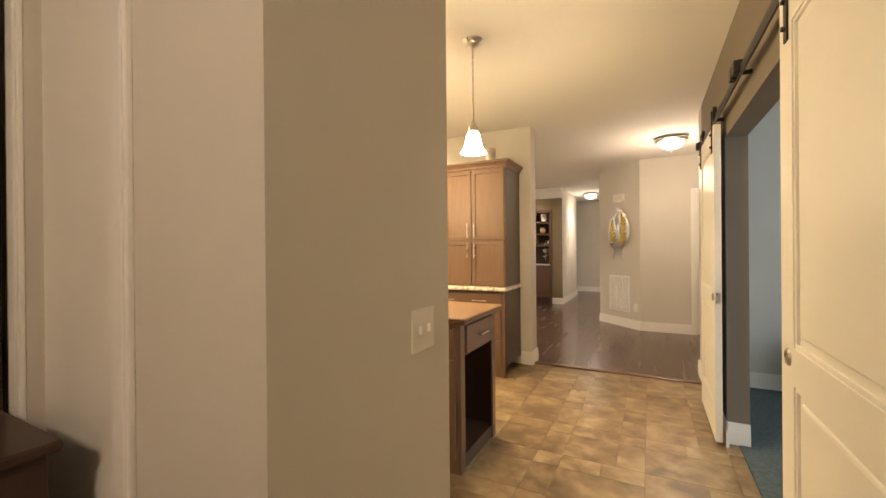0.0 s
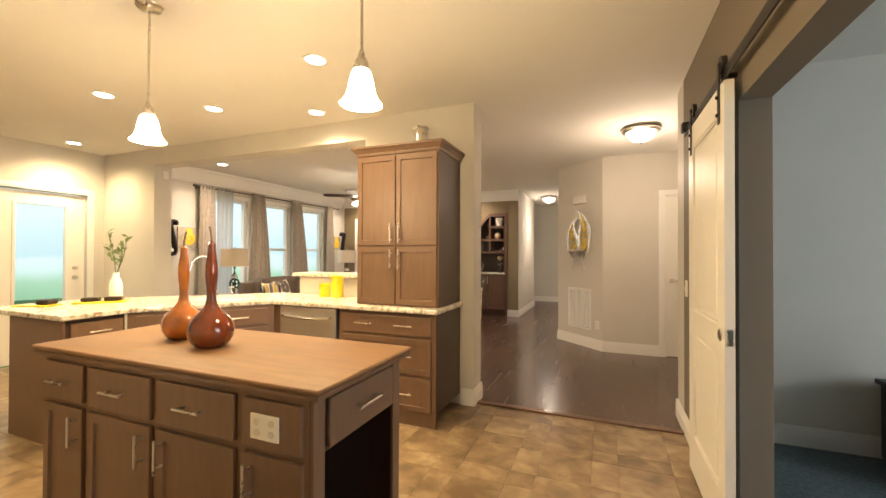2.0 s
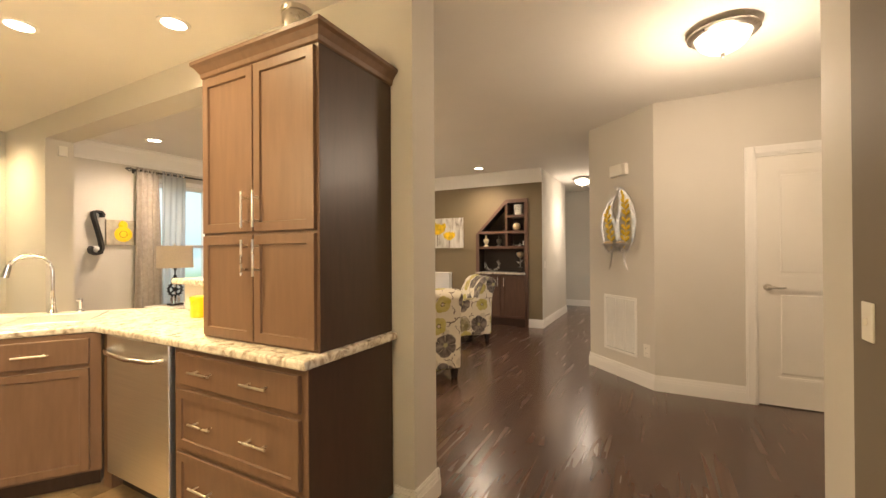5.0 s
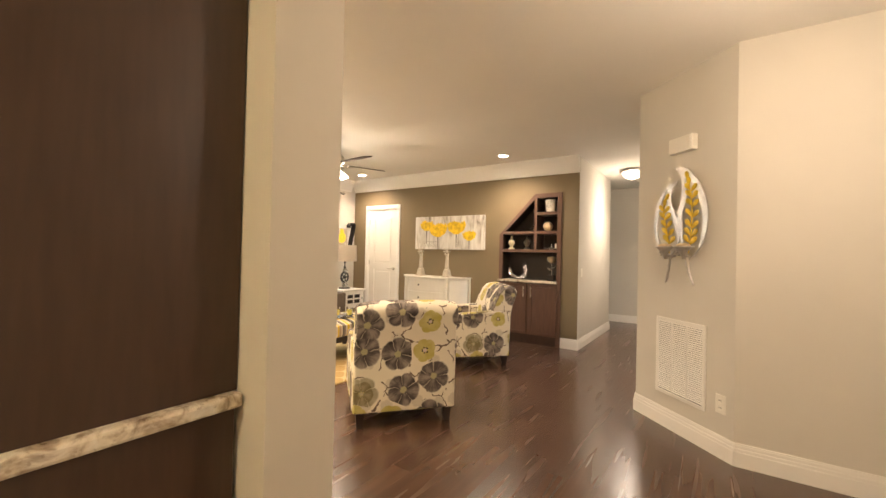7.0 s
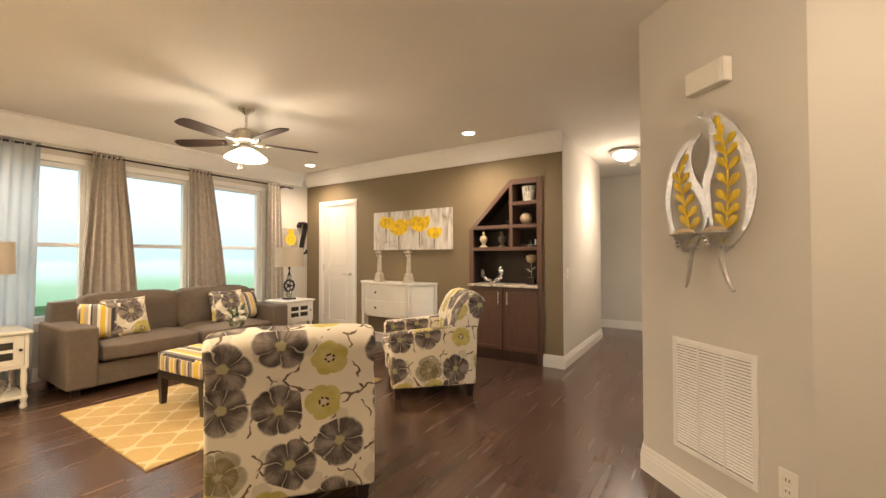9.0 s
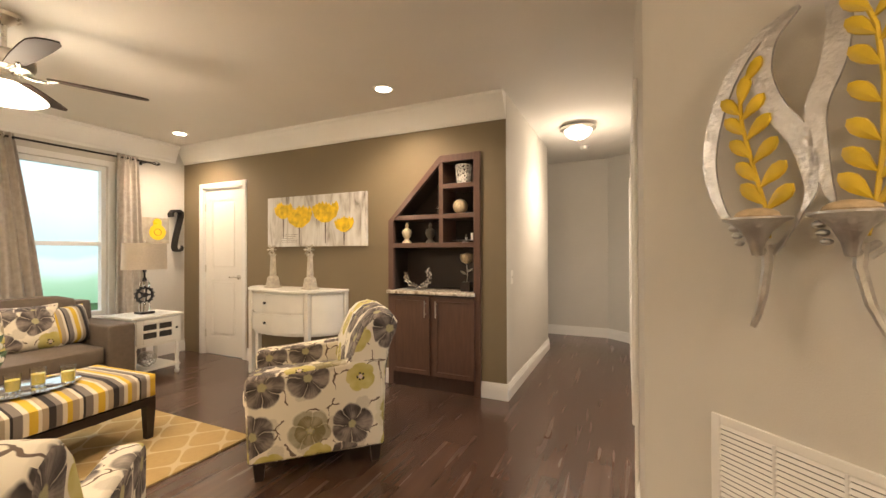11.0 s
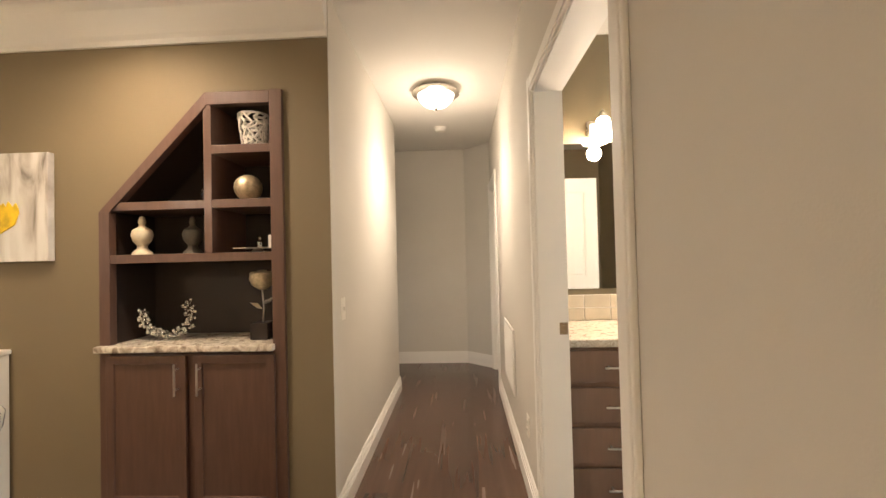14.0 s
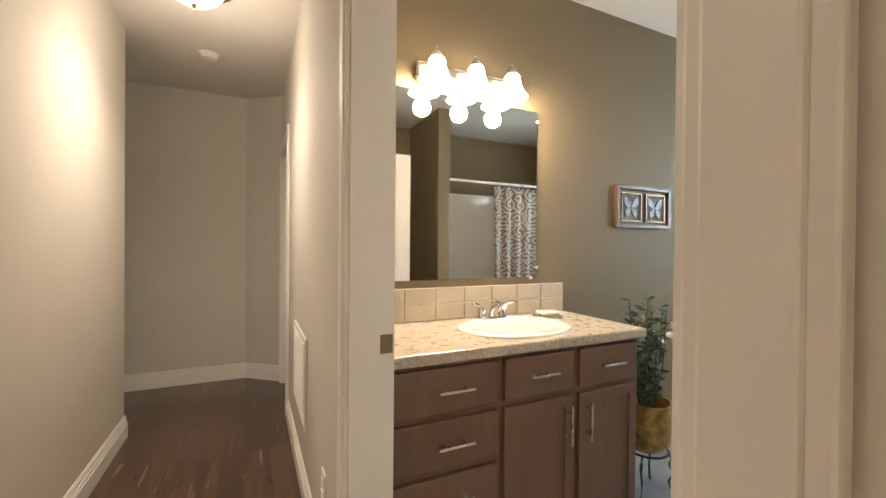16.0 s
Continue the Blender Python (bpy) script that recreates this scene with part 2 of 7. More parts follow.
    out = mixc(m, mth(m, "MULTIPLY", mask, keep), col, blossom)
    t.links.new(out, t.nodes["Principled BSDF"].inputs["Base Color"])
    return m


def stripe_material(name, axis, period):
    m = material(name, (0.6, 0.5, 0.3), 0.9, 0.02, 30, 0.3, 500)
    t = m.node_tree
    uv = t.nodes.new("ShaderNodeUVMap")
    sep = t.nodes.new("ShaderNodeSeparateXYZ")
    t.links.new(uv.outputs[0], sep.inputs[0])
    f = mth(m, "FRACT", mth(m, "DIVIDE", sep.outputs[axis], period))
    dk, ye, gr, cr, tan = (0.035, 0.030, 0.032), (0.66, 0.45, 0.05), (0.20, 0.175, 0.155), (0.68, 0.62, 0.50), (0.42, 0.34, 0.24)
    c = ramp(m, f, [(0.0, ye), (0.12, cr), (0.17, tan), (0.26, dk), (0.36, gr), (0.45, cr), (0.52, ye), (0.60, tan), (0.70, cr), (0.76, dk), (0.80, gr), (0.92, cr)], True)
    t.links.new(c, t.nodes["Principled BSDF"].inputs["Base Color"])
    return m


def rug_material():
    m = material("trellis_rug", (0.5, 0.4, 0.2), 1.0, 0.1, 40, 0.7, 500)
    t = m.node_tree
    co = t.nodes.new("ShaderNodeTexCoord")
    sep = t.nodes.new("ShaderNodeSeparateXYZ")
    t.links.new(co.outputs["Object"], sep.inputs[0])
    wx = mth(m, "COSINE", mth(m, "MULTIPLY", sep.outputs[0], 21.0))
    wy = mth(m, "COSINE", mth(m, "MULTIPLY", sep.outputs[1], 21.0))
    v = mth(m, "ABSOLUTE", mth(m, "ADD", wx, wy))
    n = next(x for x in t.nodes if x.type == "TEX_NOISE")
    base = mixc(m, n.outputs["Fac"], (0.40, 0.27, 0.10), (0.52, 0.37, 0.16))
    line = ramp(m, v, [(0.16, (1, 1, 1)), (0.24, (0, 0, 0))])
    t.links.new(mixc(m, line, base, (0.60, 0.48, 0.27)), t.nodes["Principled BSDF"].inputs["Base Color"])
    return m


def pattern_material(name, ground, ink, scale):
    """Rings and dots printed on cloth."""
    m = material(name, ground, 0.85, 0.04, 30)
    t = m.node_tree
    uv = t.nodes.new("ShaderNodeUVMap")
    v = t.nodes.new("ShaderNodeTexVoronoi")
    v.voronoi_dimensions = "2D"
    v.inputs["Scale"].default_value = scale
    t.links.new(uv.outputs[0], v.inputs["Vector"])
    ring = ramp(m, mth(m, "SINE", mth(m, "MULTIPLY", v.outputs["Distance"], 26)), [(0.45, (0, 0, 0)), (0.6, (1, 1, 1))])
    t.links.new(mixc(m, ring, ground, ink), t.nodes["Principled BSDF"].inputs["Base Color"])
    return m


COUNTER = counter_material("speckled_laminate", 16, 0.0)
BATHTOP = counter_material("fine_speckled_laminate", 75, 0.13)
POPPY = flower_material()
STRIPE = stripe_material("stripe_fabric", 0, 0.31)
STRIPE2 = stripe_material("stripe_cushion", 0, 0.30)
RUG = rug_material()
SHOWERCLOTH = pattern_material("shower_cloth", (0.48, 0.43, 0.38), (0.13, 0.09, 0.07), 6.5)


# ---- shapes ----
def box(bm, a, b, bev=0.0, m=None):
    a, b = Vector(a), Vector(b)
    r = bmesh.ops.create_cube(bm, size=1)
    vs = r["verts"]
    bmesh.ops.transform(bm, matrix=Matrix.LocRotScale((a + b) / 2, None, (abs(b.x - a.x), abs(b.y - a.y), abs(b.z - a.z))), verts=vs)
    if bev:
        es = list({e for v in vs for e in v.link_edges})
        r = bmesh.ops.bevel(bm, geom=es, offset=bev, segments=2, profile=0.5, affect="EDGES")
        vs = list({v for f in r["faces"] for v in f.verts} | {v for v in vs if v.is_valid})
    if m is not None:
        bmesh.ops.transform(bm, matrix=m, verts=vs)
    return bm


def cyl(bm, p0, p1, r0, r1=None, seg=16):
    p0, p1 = Vector(p0), Vector(p1)
    d = p1 - p0
    m = Matrix.Translation((p0 + p1) / 2) @ d.to_track_quat("Z", "Y").to_matrix().to_4x4()
    bmesh.ops.create_cone(bm, cap_ends=True, segments=seg, radius1=r0, radius2=r0 if r1 is None else r1, depth=d.length, matrix=m)
    return bm


def lathe(bm, profile, at=(0, 0, 0), seg=24, m=None):
    rings = []
    for r, z in profile:
        ring = []
        for i in range(seg):
            a = 2 * math.pi * i / seg
            p = Vector((at[0] + r * math.cos(a), at[1] + r * math.sin(a), at[2] + z))
            ring.append(bm.verts.new(m @ p if m is not None else p))
        rings.append(ring)
    for q, w in zip(rings, rings[1:]):
        for i in range(seg):
            bm.faces.new((q[i], q[(i + 1) % seg], w[(i + 1) % seg], w[i]))
    if profile[0][0] > 1e-4:
        bm.faces.new(rings[0][::-1])
    if profile[-1][0] > 1e-4:
        bm.faces.new(rings[-1])
    return bm


def tube(bm, pts, r, seg=8, r1=None):
    pts = [Vector(p) for p in pts]
    rings = []
    for i, p in enumerate(pts):
        d = (pts[min(i + 1, len(pts) - 1)] - pts[max(i - 1, 0)]).normalized()
        up = Vector((0, 0, 1)) if abs(d.z) < 0.9 else Vector((1, 0, 0))
        s = d.cross(up).normalized()
        u = s.cross(d)
        k = r if r1 is None else r + (r1 - r) * i / (len(pts) - 1)
        rings.append([bm.verts.new(p + k * (math.cos(2 * math.pi * j / seg) * s + math.sin(2 * math.pi * j / seg) * u)) for j in range(seg)])
    for q, w in zip(rings, rings[1:]):
        for j in range(seg):
            bm.faces.new((q[j], q[(j + 1) % seg], w[(j + 1) % seg], w[j]))
    bm.faces.new(rings[0][::-1])
    bm.faces.new(rings[-1])
    return bm


def prism(bm, poly, z0, z1, m=None):
    """A solid over a polygon of (x, y) from z0 to z1."""
    lo = [bm.verts.new(Vector((x, y, z0))) for x, y in poly]
    hi = [bm.verts.new(Vector((x, y, z1))) for x, y in poly]
    n = len(poly)
    bm.faces.new(lo[::-1])
    bm.faces.new(hi)
    for i in range(n):
        bm.faces.new((lo[i], lo[(i + 1) % n], hi[(i + 1) % n], hi[i]))
    if m is not None:
        bmesh.ops.transform(bm, matrix=m, verts=lo + hi)
    return bm


def ball(bm, at, r, sx=1, sy=1, sz=1, seg=16):
    bmesh.ops.create_uvsphere(bm, u_segments=seg, v_segments=max(6, seg // 2), radius=r, matrix=Matrix.LocRotScale(at, None, (sx, sy, sz)))
    return bm


def box_uv(bm):
    uv = bm.loops.layers.uv.verify()
    for f in bm.faces:
        n = f.normal
        k = max(range(3), key=lambda i: abs(n[i]))
        for l in f.loops:
            c = l.vert.co
            l[uv].uv = ((c.y + 0.37, c.z), (c.x, c.z), (c.x, c.y + 0.21))[k]


def part(name, bm, material, parent=None, label="", smooth=False, uv=False, angle=40):
    """Links a bmesh as one mesh object, under a thing or a part."""
    bmesh.ops.recalc_face_normals(bm, faces=bm.faces[:])
    bm.normal_update()
    if uv:
        box_uv(bm)
    me = bpy.data.meshes.new(name)
    bm.to_mesh(me)
    bm.free()
    me.materials.append(material)
    if smooth:
        me.polygons.foreach_set("use_smooth", [True] * len(me.polygons))
        me.set_sharp_from_angle(angle=radians(angle))
    ob = new(name, me)
    if parent is not None:
        ob.parent = parent
    if label:
        ob["label"] = label
    return ob


def thing(name, at, rz, label, category, group=""):
    e = new(name)
    e.empty_display_size = 0.1
    e.matrix_basis = pose(*at, 0, 0, rz)
    return tagged(e, label, category, group)


def B():
    return bmesh.new()


def structure(name, bm, material, label, category, smooth=False):
    return tagged(part(name, bm, material, smooth=smooth), label, category, kind="structure")


def wall(name, x0, y0, x1, y1, material, label, holes=(), z0=0.0, z1=2.62):
    """A wall block with openings (u0, u1, z0, z1) along its long side."""
    bm = B()
    along_x = abs(x1 - x0) >= abs(y1 - y0)
    a0, a1 = (x0, x1) if along_x else (y0, y1)

    def blk(u0, u1, w0, w1):
        if u1 - u0 < 1e-4 or w1 - w0 < 1e-4:
            return
        if along_x:
            box(bm, (u0, y0, w0), (u1, y1, w1))
        else:
            box(bm, (x0, u0, w0), (x1, u1, w1))

    u = a0
    for h0, h1, q0, q1 in sorted(holes):
        blk(u, h0, z0, z1)
        blk(h0, h1, z0, q0)
        blk(h0, h1, q1, z1)
        u = h1
    blk(u, a1, z0, z1)
    return structure(name, bm, material, label, "wall")


# ---- the house ----
H = 2.59
HX = -0.83          # face of the hall's east wall
AY = 9.13           # accent wall
WX = -6.05          # window wall of the living room
KX = -6.40          # outer wall of the kitchen
WINDOWS = [(5.45, 6.28), (6.46, 7.29), (7.47, 8.30)]
WZ0, WZ1 = 0.58, 2.20

wall("wall_living_west", WX - 0.15, 4.49, WX, 9.28, PAINT, "greige painted wall with three tall windows", [(a, b, WZ0, WZ1) for a, b in WINDOWS])
wall("wall_kitchen_west", KX - 0.15, -2.0, KX, 4.49, PAINT, "greige kitchen wall with a glazed back door", [(3.20, 4.09, 0.0, 2.03)])
wall("wall_header", KX, 4.275, -1.213, 4.49, PAINT, "greige wall with a wide opening over the counter", [(-5.38, -2.30, 0.0, 2.385)])
wall("wall_ledge", -3.08, 4.275, -2.30, 4.47, PAINT, "low greige half wall behind the counter", z1=1.055)
NX0, NX1 = -2.925, -2.055
wall("wall_accent", WX - 0.15, AY, -1.80, AY + 0.15, ACCENT, "olive brown painted accent wall", [(-5.67, -4.97, 0.0, 2.035), (NX0, NX1, 0.0, 2.08)])
structure("wall_accent_fill", prism(B(), [(NX0, 1.555), (-2.41, 2.08), (NX0, 2.08)], AY, AY + 0.019, Matrix(((1, 0, 0, 0), (0, 0, 1, 0), (0, 1, 0, 0), (0, 0, 0, 1)))), ACCENT, "olive brown wall above the sloping shelf", "wall")
structure("wall_accent_end", box(B(), (-1.80, AY - 0.001, 0), (-1.796, AY + 0.15, 2.6)), PAINT, "pale corner of the hall wall", "wall")
wall("wall_hall_west", -1.95, AY + 0.15, -1.80, 11.09, PAINT, "greige hall wall")
wall("wall_hall_cross", -6.2, 10.95, -1.95, 11.09, PAINT, "greige wall of the side passage")
wall("wall_hall_north", -6.2, 12.08, -1.12, 12.20, PAINT, "greige wall at the end of the hall")
structure("wall_hall_angle", prism(B(), [(-1.12, 12.08), (HX, 11.84), (HX, 12.2), (-1.12, 12.2)], 0, 2.62), PAINT, "greige angled wall at the end of the hall", "wall")
BD0, BD1 = 8.088, 9.04
wall("wall_hall_east", HX, 7.345, HX + 0.12, 11.9, PAINT, "greige hall wall with a bathroom doorway", [(BD0, BD1, 0, 2.035), (11.06, 11.78, 0, 2.035)])
structure("wall_angle", prism(B(), [(-0.20, 6.735), (-0.83, 7.345), (-0.71, 7.345), (-0.11, 6.86), (-0.11, 6.735)], 0, 2.62), PAINT, "greige angled wall beside the entry", "wall")
wall("wall_entry_north", -0.11, 6.735, 2.1, 6.86, PAINT, "greige entry wall with a closet door", [(0.53, 1.30, 0, 2.035)])
wall("wall_entry_east", 2.0, 4.70, 2.12, 6.735, PAINT, "greige entry wall")
BX = 0.37
BO0, BO1 = 1.55, 3.13
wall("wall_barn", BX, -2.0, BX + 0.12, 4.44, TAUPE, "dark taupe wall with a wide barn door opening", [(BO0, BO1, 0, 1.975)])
wall("wall_den_north", BX, 4.44, 4.2, 4.70, PAINT, "greige wall between den and entry")
wall("wall_den_east", 4.08, -2.0, 4.2, 4.44, PAINT, "greige den wall with a window", [(0.6, 2.6, 0.7, 2.2)])
wall("wall_south", KX, -2.15, 4.2, -2.0, PAINT, "greige wall behind the entrance")
# pantry block beside the start
wall("wall_pantry", -3.4, 0.446, -0.635, 1.12, PAINT, "greige pantry wall with a switch", [(-1.62, -1.11, 0, 2.035)])
# bathroom
wall("wall_bath_north", HX + 0.12, 9.625, 3.0, 9.75, ACCENT, "olive brown bathroom wall")
wall("wall_bath_east", 2.6, 6.86, 2.72, 9.625, ACCENT, "olive brown bathroom wall with a window", [(8.3, 9.1, 1.2, 2.1)])
wall("wall_bath_south", -0.11, 6.86, 2.6, 6.95, ACCENT, "olive brown bathroom wall")
structure("wall_bath_inner", box(B(), (HX + 0.12, 7.345, 0), (HX + 0.126, BD0, 2.6)), ACCENT, "olive brown bathroom wall", "wall")
structure("wall_bath_inner_2", box(B(), (HX + 0.12, BD1, 0), (HX + 0.126, 9.625, 2.6)), ACCENT, "olive brown bathroom wall", "wall")
structure("wall_tub", box(B(), (0.57, 6.95, 0), (0.69, 7.75, 2.6)), ACCENT, "olive brown wall at the end of the tub", "wall")

# ceiling: one slab over everything
structure("ceiling", box(B(), (-6.6, -2.2, H), (4.3, 12.3, H + 0.12)), CEIL, "warm white painted ceiling", "ceiling")
# subfloors
structure("floor_kitchen", box(B(), (KX, -2.0, -0.1), (BX + 0.06, 4.36, -0.004)), material("grout", (0.14, 0.10, 0.065), 0.8, 0.2, 20), "brown stone-look kitchen floor", "floor")
structure("floor_wood", box(B(), (-6.2, 4.36, -0.1), (2.1, 12.2, -0.004)), material("floor_gap", (0.012, 0.008, 0.006), 0.7, 0.2, 20), "dark hardwood floor", "floor")
structure("floor_den", box(B(), (BX + 0.06, -2.0, -0.1), (4.2, 4.44, 0.004)), CARPET, "slate blue carpet", "floor")
structure("floor_bath", prism(B(), [(-0.73, 7.40), (-0.06, 6.88), (2.6, 6.88), (2.6, 9.7), (HX + 0.06, 9.7), (HX + 0.06, BD0 - 0.05), (-0.73, BD0 - 0.05)], -0.1, 0.003), material("bath_vinyl", (0.30, 0.31, 0.32), 0.4, 0.3, 5), "grey marbled bathroom floor", "floor")
structure("threshold", box(B(), (-1.213, 4.33, -0.002), (BX, 4.395, 0.014), 0.005), BUTCHEREDGE, "dark wooden floor threshold", "trim")


def run(name, pts, left=True):
    """Stepped baseboard along a line of (x, y) points; its back lies on the line."""
    for (x0, y0), (x1, y1) in zip(pts, pts[1:]):
        d = Vector((x1 - x0, y1 - y0, 0))
        n = Vector((-d.y, d.x, 0)).normalized() * (1 if left else -1)
        bm = B()
        for th, z0, z1 in ((0.017, 0, 0.088), (0.013, 0.088, 0.108), (0.009, 0.108, 0.128), (0.006, 0.128, 0.138)):
            a, b = Vector((x0, y0, 0)), Vector((x1, y1, 0))
            prism(bm, [(a.x, a.y), (b.x, b.y), (b.x + n.x * th, b.y + n.y * th), (a.x + n.x * th, a.y + n.y * th)], z0, z1)
        structure(name, bm, WHITE, "white stepped baseboard", "baseboard")


run("baseboard", [(-1.198, 4.275), (-1.325, 4.275)], True)
run("baseboard", [(-1.213, 4.2595), (-1.213, 4.5055)], False)
run("baseboard", [(-1.198, 4.49), (-2.30, 4.49)], False)
run("baseboard", [(-0.20, 6.735), (0.462, 6.735)], False)
run("baseboard", [(-0.193, 6.729), (-0.835, 7.351)], True)
run("baseboard", [(HX, 7.335), (HX, BD0 - 0.075)], True)
run("baseboard", [(HX, BD1 + 0.075), (HX, 10.985)], True)
run("baseboard", [(-1.80, AY - 0.0155), (-1.80, 11.105)], False)
run("baseboard", [(-1.7846, AY), (-2.027, AY)], True)
run("baseboard", [(-2.953, AY), (-4.895, AY)], True)
run("baseboard", [(-1.80, 11.09), (-3.0, 11.09)], False)
run("baseboard", [(-6.0, 12.08), (-1.12, 12.08)], False)
run("baseboard", [(-1.12, 12.08), (HX, 11.84)], False)
run("baseboard", [(WX, 4.49), (WX, 9.13)], False)
run("baseboard", [(BX, 3.05), (BX, 4.70)], True)
run("baseboard", [(0.353, 4.70), (2.0, 4.70)], True)
run("baseboard", [(0.49, 4.44), (4.08, 4.44)], False)
run("baseboard", [(KX, 2.0), (KX, 3.12)], False)
run("baseboard", [(KX, 4.275), (-5.38, 4.275)], False)
run("baseboard", [(BX + 0.12, BO1 - 0.004), (BX - 0.004, BO1 - 0.004)], True)

# crown moulding of the living room
def crown(p0, p1, n):
    bm = B()
    prof = [(0.0, 2.375), (0.014, 2.375), (0.018, 2.40), (0.03, 2.42), (0.075, 2.52), (0.10, 2.555), (0.115, 2.565), (0.115, H - 0.001), (0, H - 0.001)]
    rows = []
    for p in (p0, p1):
        rows.append([bm.verts.new((p[0] + n[0] * o, p[1] + n[1] * o, z)) for o, z in prof])
    k = len(prof)
    for i in range(k):
        bm.faces.new((rows[0][i], rows[0][(i + 1) % k], rows[1][(i + 1) % k], rows[1][i]))
    bm.faces.new(rows[0])
    bm.faces.new(rows[1][::-1])
    structure("crown_trim", bm, WHITE, "white crown moulding under the ceiling", "trim")


crown((WX + 0.001, AY), (-1.80, AY), (0, -1))
crown((WX, 4.49), (WX, AY - 0.116), (1, 0))


# ---- doors and windows ----
def casing(name, u0, u1, z1, plane, axis, out, w=0.068):
    """Door casing round an opening; axis 'x': the opening runs along x in the plane y=plane. out: the side that it faces."""
    bm = B()

    def blk(a0, a1, z0, z2):
        for inset, th in ((0.0, 0.014), (0.012, 0.019)):
            b0, b1, c0, c1 = a0 + inset * (a1 - a0 < 0.1), a1 - inset * (a1 - a0 < 0.1), z0, z2
            if a1 - a0 > 0.1:
                c0, c1 = z0 + inset, z2 - inset
            if axis == "x":
                box(bm, (b0, plane, c0), (b1, plane + out * th, c1), 0.003)
            else:
                box(bm, (plane, b0, c0), (plane + out * th, b1, c1), 0.003)

    blk(u0 - w, u0 + 0.004, 0, z1 + w)
    blk(u1 - 0.004, u1 + w, 0, z1 + w)
    blk(u0, u1, z1 - 0.004, z1 + w)
    return structure(name, bm, WHITE, "white painted door casing", "trim")


def jamb(name, u0, u1, z1, p0, p1, axis):
    bm = B()
    t = 0.016
    for a0, a1, c0, c1 in ((u0, u0 + t, 0, z1), (u1 - t, u1, 0, z1), (u0 + t, u1 - t, z1 - t, z1)):
        if axis == "x":
            box(bm, (a0, p0, c0), (a1, p1, c1))
        else:
            box(bm, (p0, a0, c0), (p1, a1, c1))
    return structure(name, bm, WHITE, "white painted door jamb", "trim")


def panel_door(w, h=2.015, t=0.036, split=0.98):
    """A two panel door leaf: local x from 0 to w, front towards -y, with raised panels and sunk borders."""
    bm = B()
    s, tr, mid, br = 0.115, 0.125, 0.11, 0.22
    core = 0.012
    box(bm, (0.01, -t / 2 + core, 0.01), (w - 0.01, t / 2 - core, h - 0.01))
    for a, b in (((0, 0), (s, h)), ((w - s, 0), (w, h)), ((s, 0), (w - s, br)), ((s, split - mid / 2), (w - s, split + mid / 2)), ((s, h - tr), (w - s, h))):
        box(bm, (a[0], -t / 2, a[1]), (b[0], t / 2, b[1]))
    for z0, z1 in ((br, split - mid / 2), (split + mid / 2, h - tr)):
        box(bm, (s + 0.035, -t / 2 + 0.004, z0 + 0.035), (w - s - 0.035, t / 2 - 0.004, z1 - 0.035), 0.008)
        for q in (-1, 1):
            for c0, c1 in (((s, z0), (s + 0.012, z1)), ((w - s - 0.012, z0), (w - s, z1)), ((s + 0.012, z0), (w - s - 0.012, z0 + 0.012)), ((s + 0.012, z1 - 0.012), (w - s - 0.012, z1))):
                box(bm, (c0[0], q * (t / 2 - 0.012), c0[1]), (c1[0], q * (t / 2 - 0.004), c1[1]))
    return bm


def lever(parent, x, z, y, side, way=1):
    bm = B()
    cyl(bm, (x, y, z), (x, y + side * 0.012, z), 0.030, 0.028, 20)
    cyl(bm, (x, y + side * 0.01, z), (x, y + side * 0.05, z), 0.010, 0.009, 12)
    tube(bm, [(x, y + side * 0.05, z), (x - way * 0.03, y + side * 0.055, z + 0.004), (x - way * 0.07, y + side * 0.055, z - 0.003), (x - way * 0.105, y + side * 0.052, z + 0.004)], 0.009, 8)
    part("lever_handle", bm, NICKEL, parent, "satin nickel lever handle", True)


def leaf_door(name, at, rz, w, label, handle=None, hinge=None):
    d = thing(name, at, rz, label, "door")
    d["kind"] = "structure"
    leaf = part("leaf", panel_door(w), DOORWHITE, d)
    if handle is not None:
        lever(leaf, handle[0], 0.95, -0.018, -1, handle[1])
    if hinge is not None:
        for z in (0.25, 1.05, 1.80):
            part("hinge", box(cyl(B(), (hinge, -0.024, z - 0.045), (hinge, -0.024, z + 0.045), 0.006, seg=8), (hinge - 0.012, -0.022, z - 0.045), (hinge + 0.012, -0.017, z + 0.045)), NICKEL, leaf, "nickel hinge")
    return d


# living room back door, closet door, hall end door, pantry door
casing("casing_living", -5.67, -4.97, 2.035, AY, "x", -1)
jamb("jamb_living", -5.67, -4.97, 2.035, AY, AY + 0.15, "x")
leaf_door("door_living", (-5.652, AY + 0.03, 0.008), 0, 0.664, "closed white two-panel door with a lever handle", (0.60, 1), 0.004)
casing("casing_closet", 0.53, 1.30, 2.035, 6.735, "x", -1)
jamb("jamb_closet", 0.53, 1.30, 2.035, 6.735, 6.86, "x")
leaf_door("door_closet", (0.548, 6.775, 0.008), 0, 0.734, "closed white two-panel closet door with a lever handle", (0.065, -1))
casing("casing_hall", 11.06, 11.78, 2.035, HX, "y", -1)
jamb("jamb_hall", 11.06, 11.78, 2.035, HX, HX + 0.12, "y")
leaf_door("door_hall", (HX + 0.06, 11.078, 0.008), 90, 0.684, "closed white two-panel door at the hall's end")
casing("casing_bath", BD0, BD1, 2.035, HX, "y", -1)
jamb("jamb_bath", BD0, BD1, 2.035, HX - 0.001, HX + 0.127, "y")
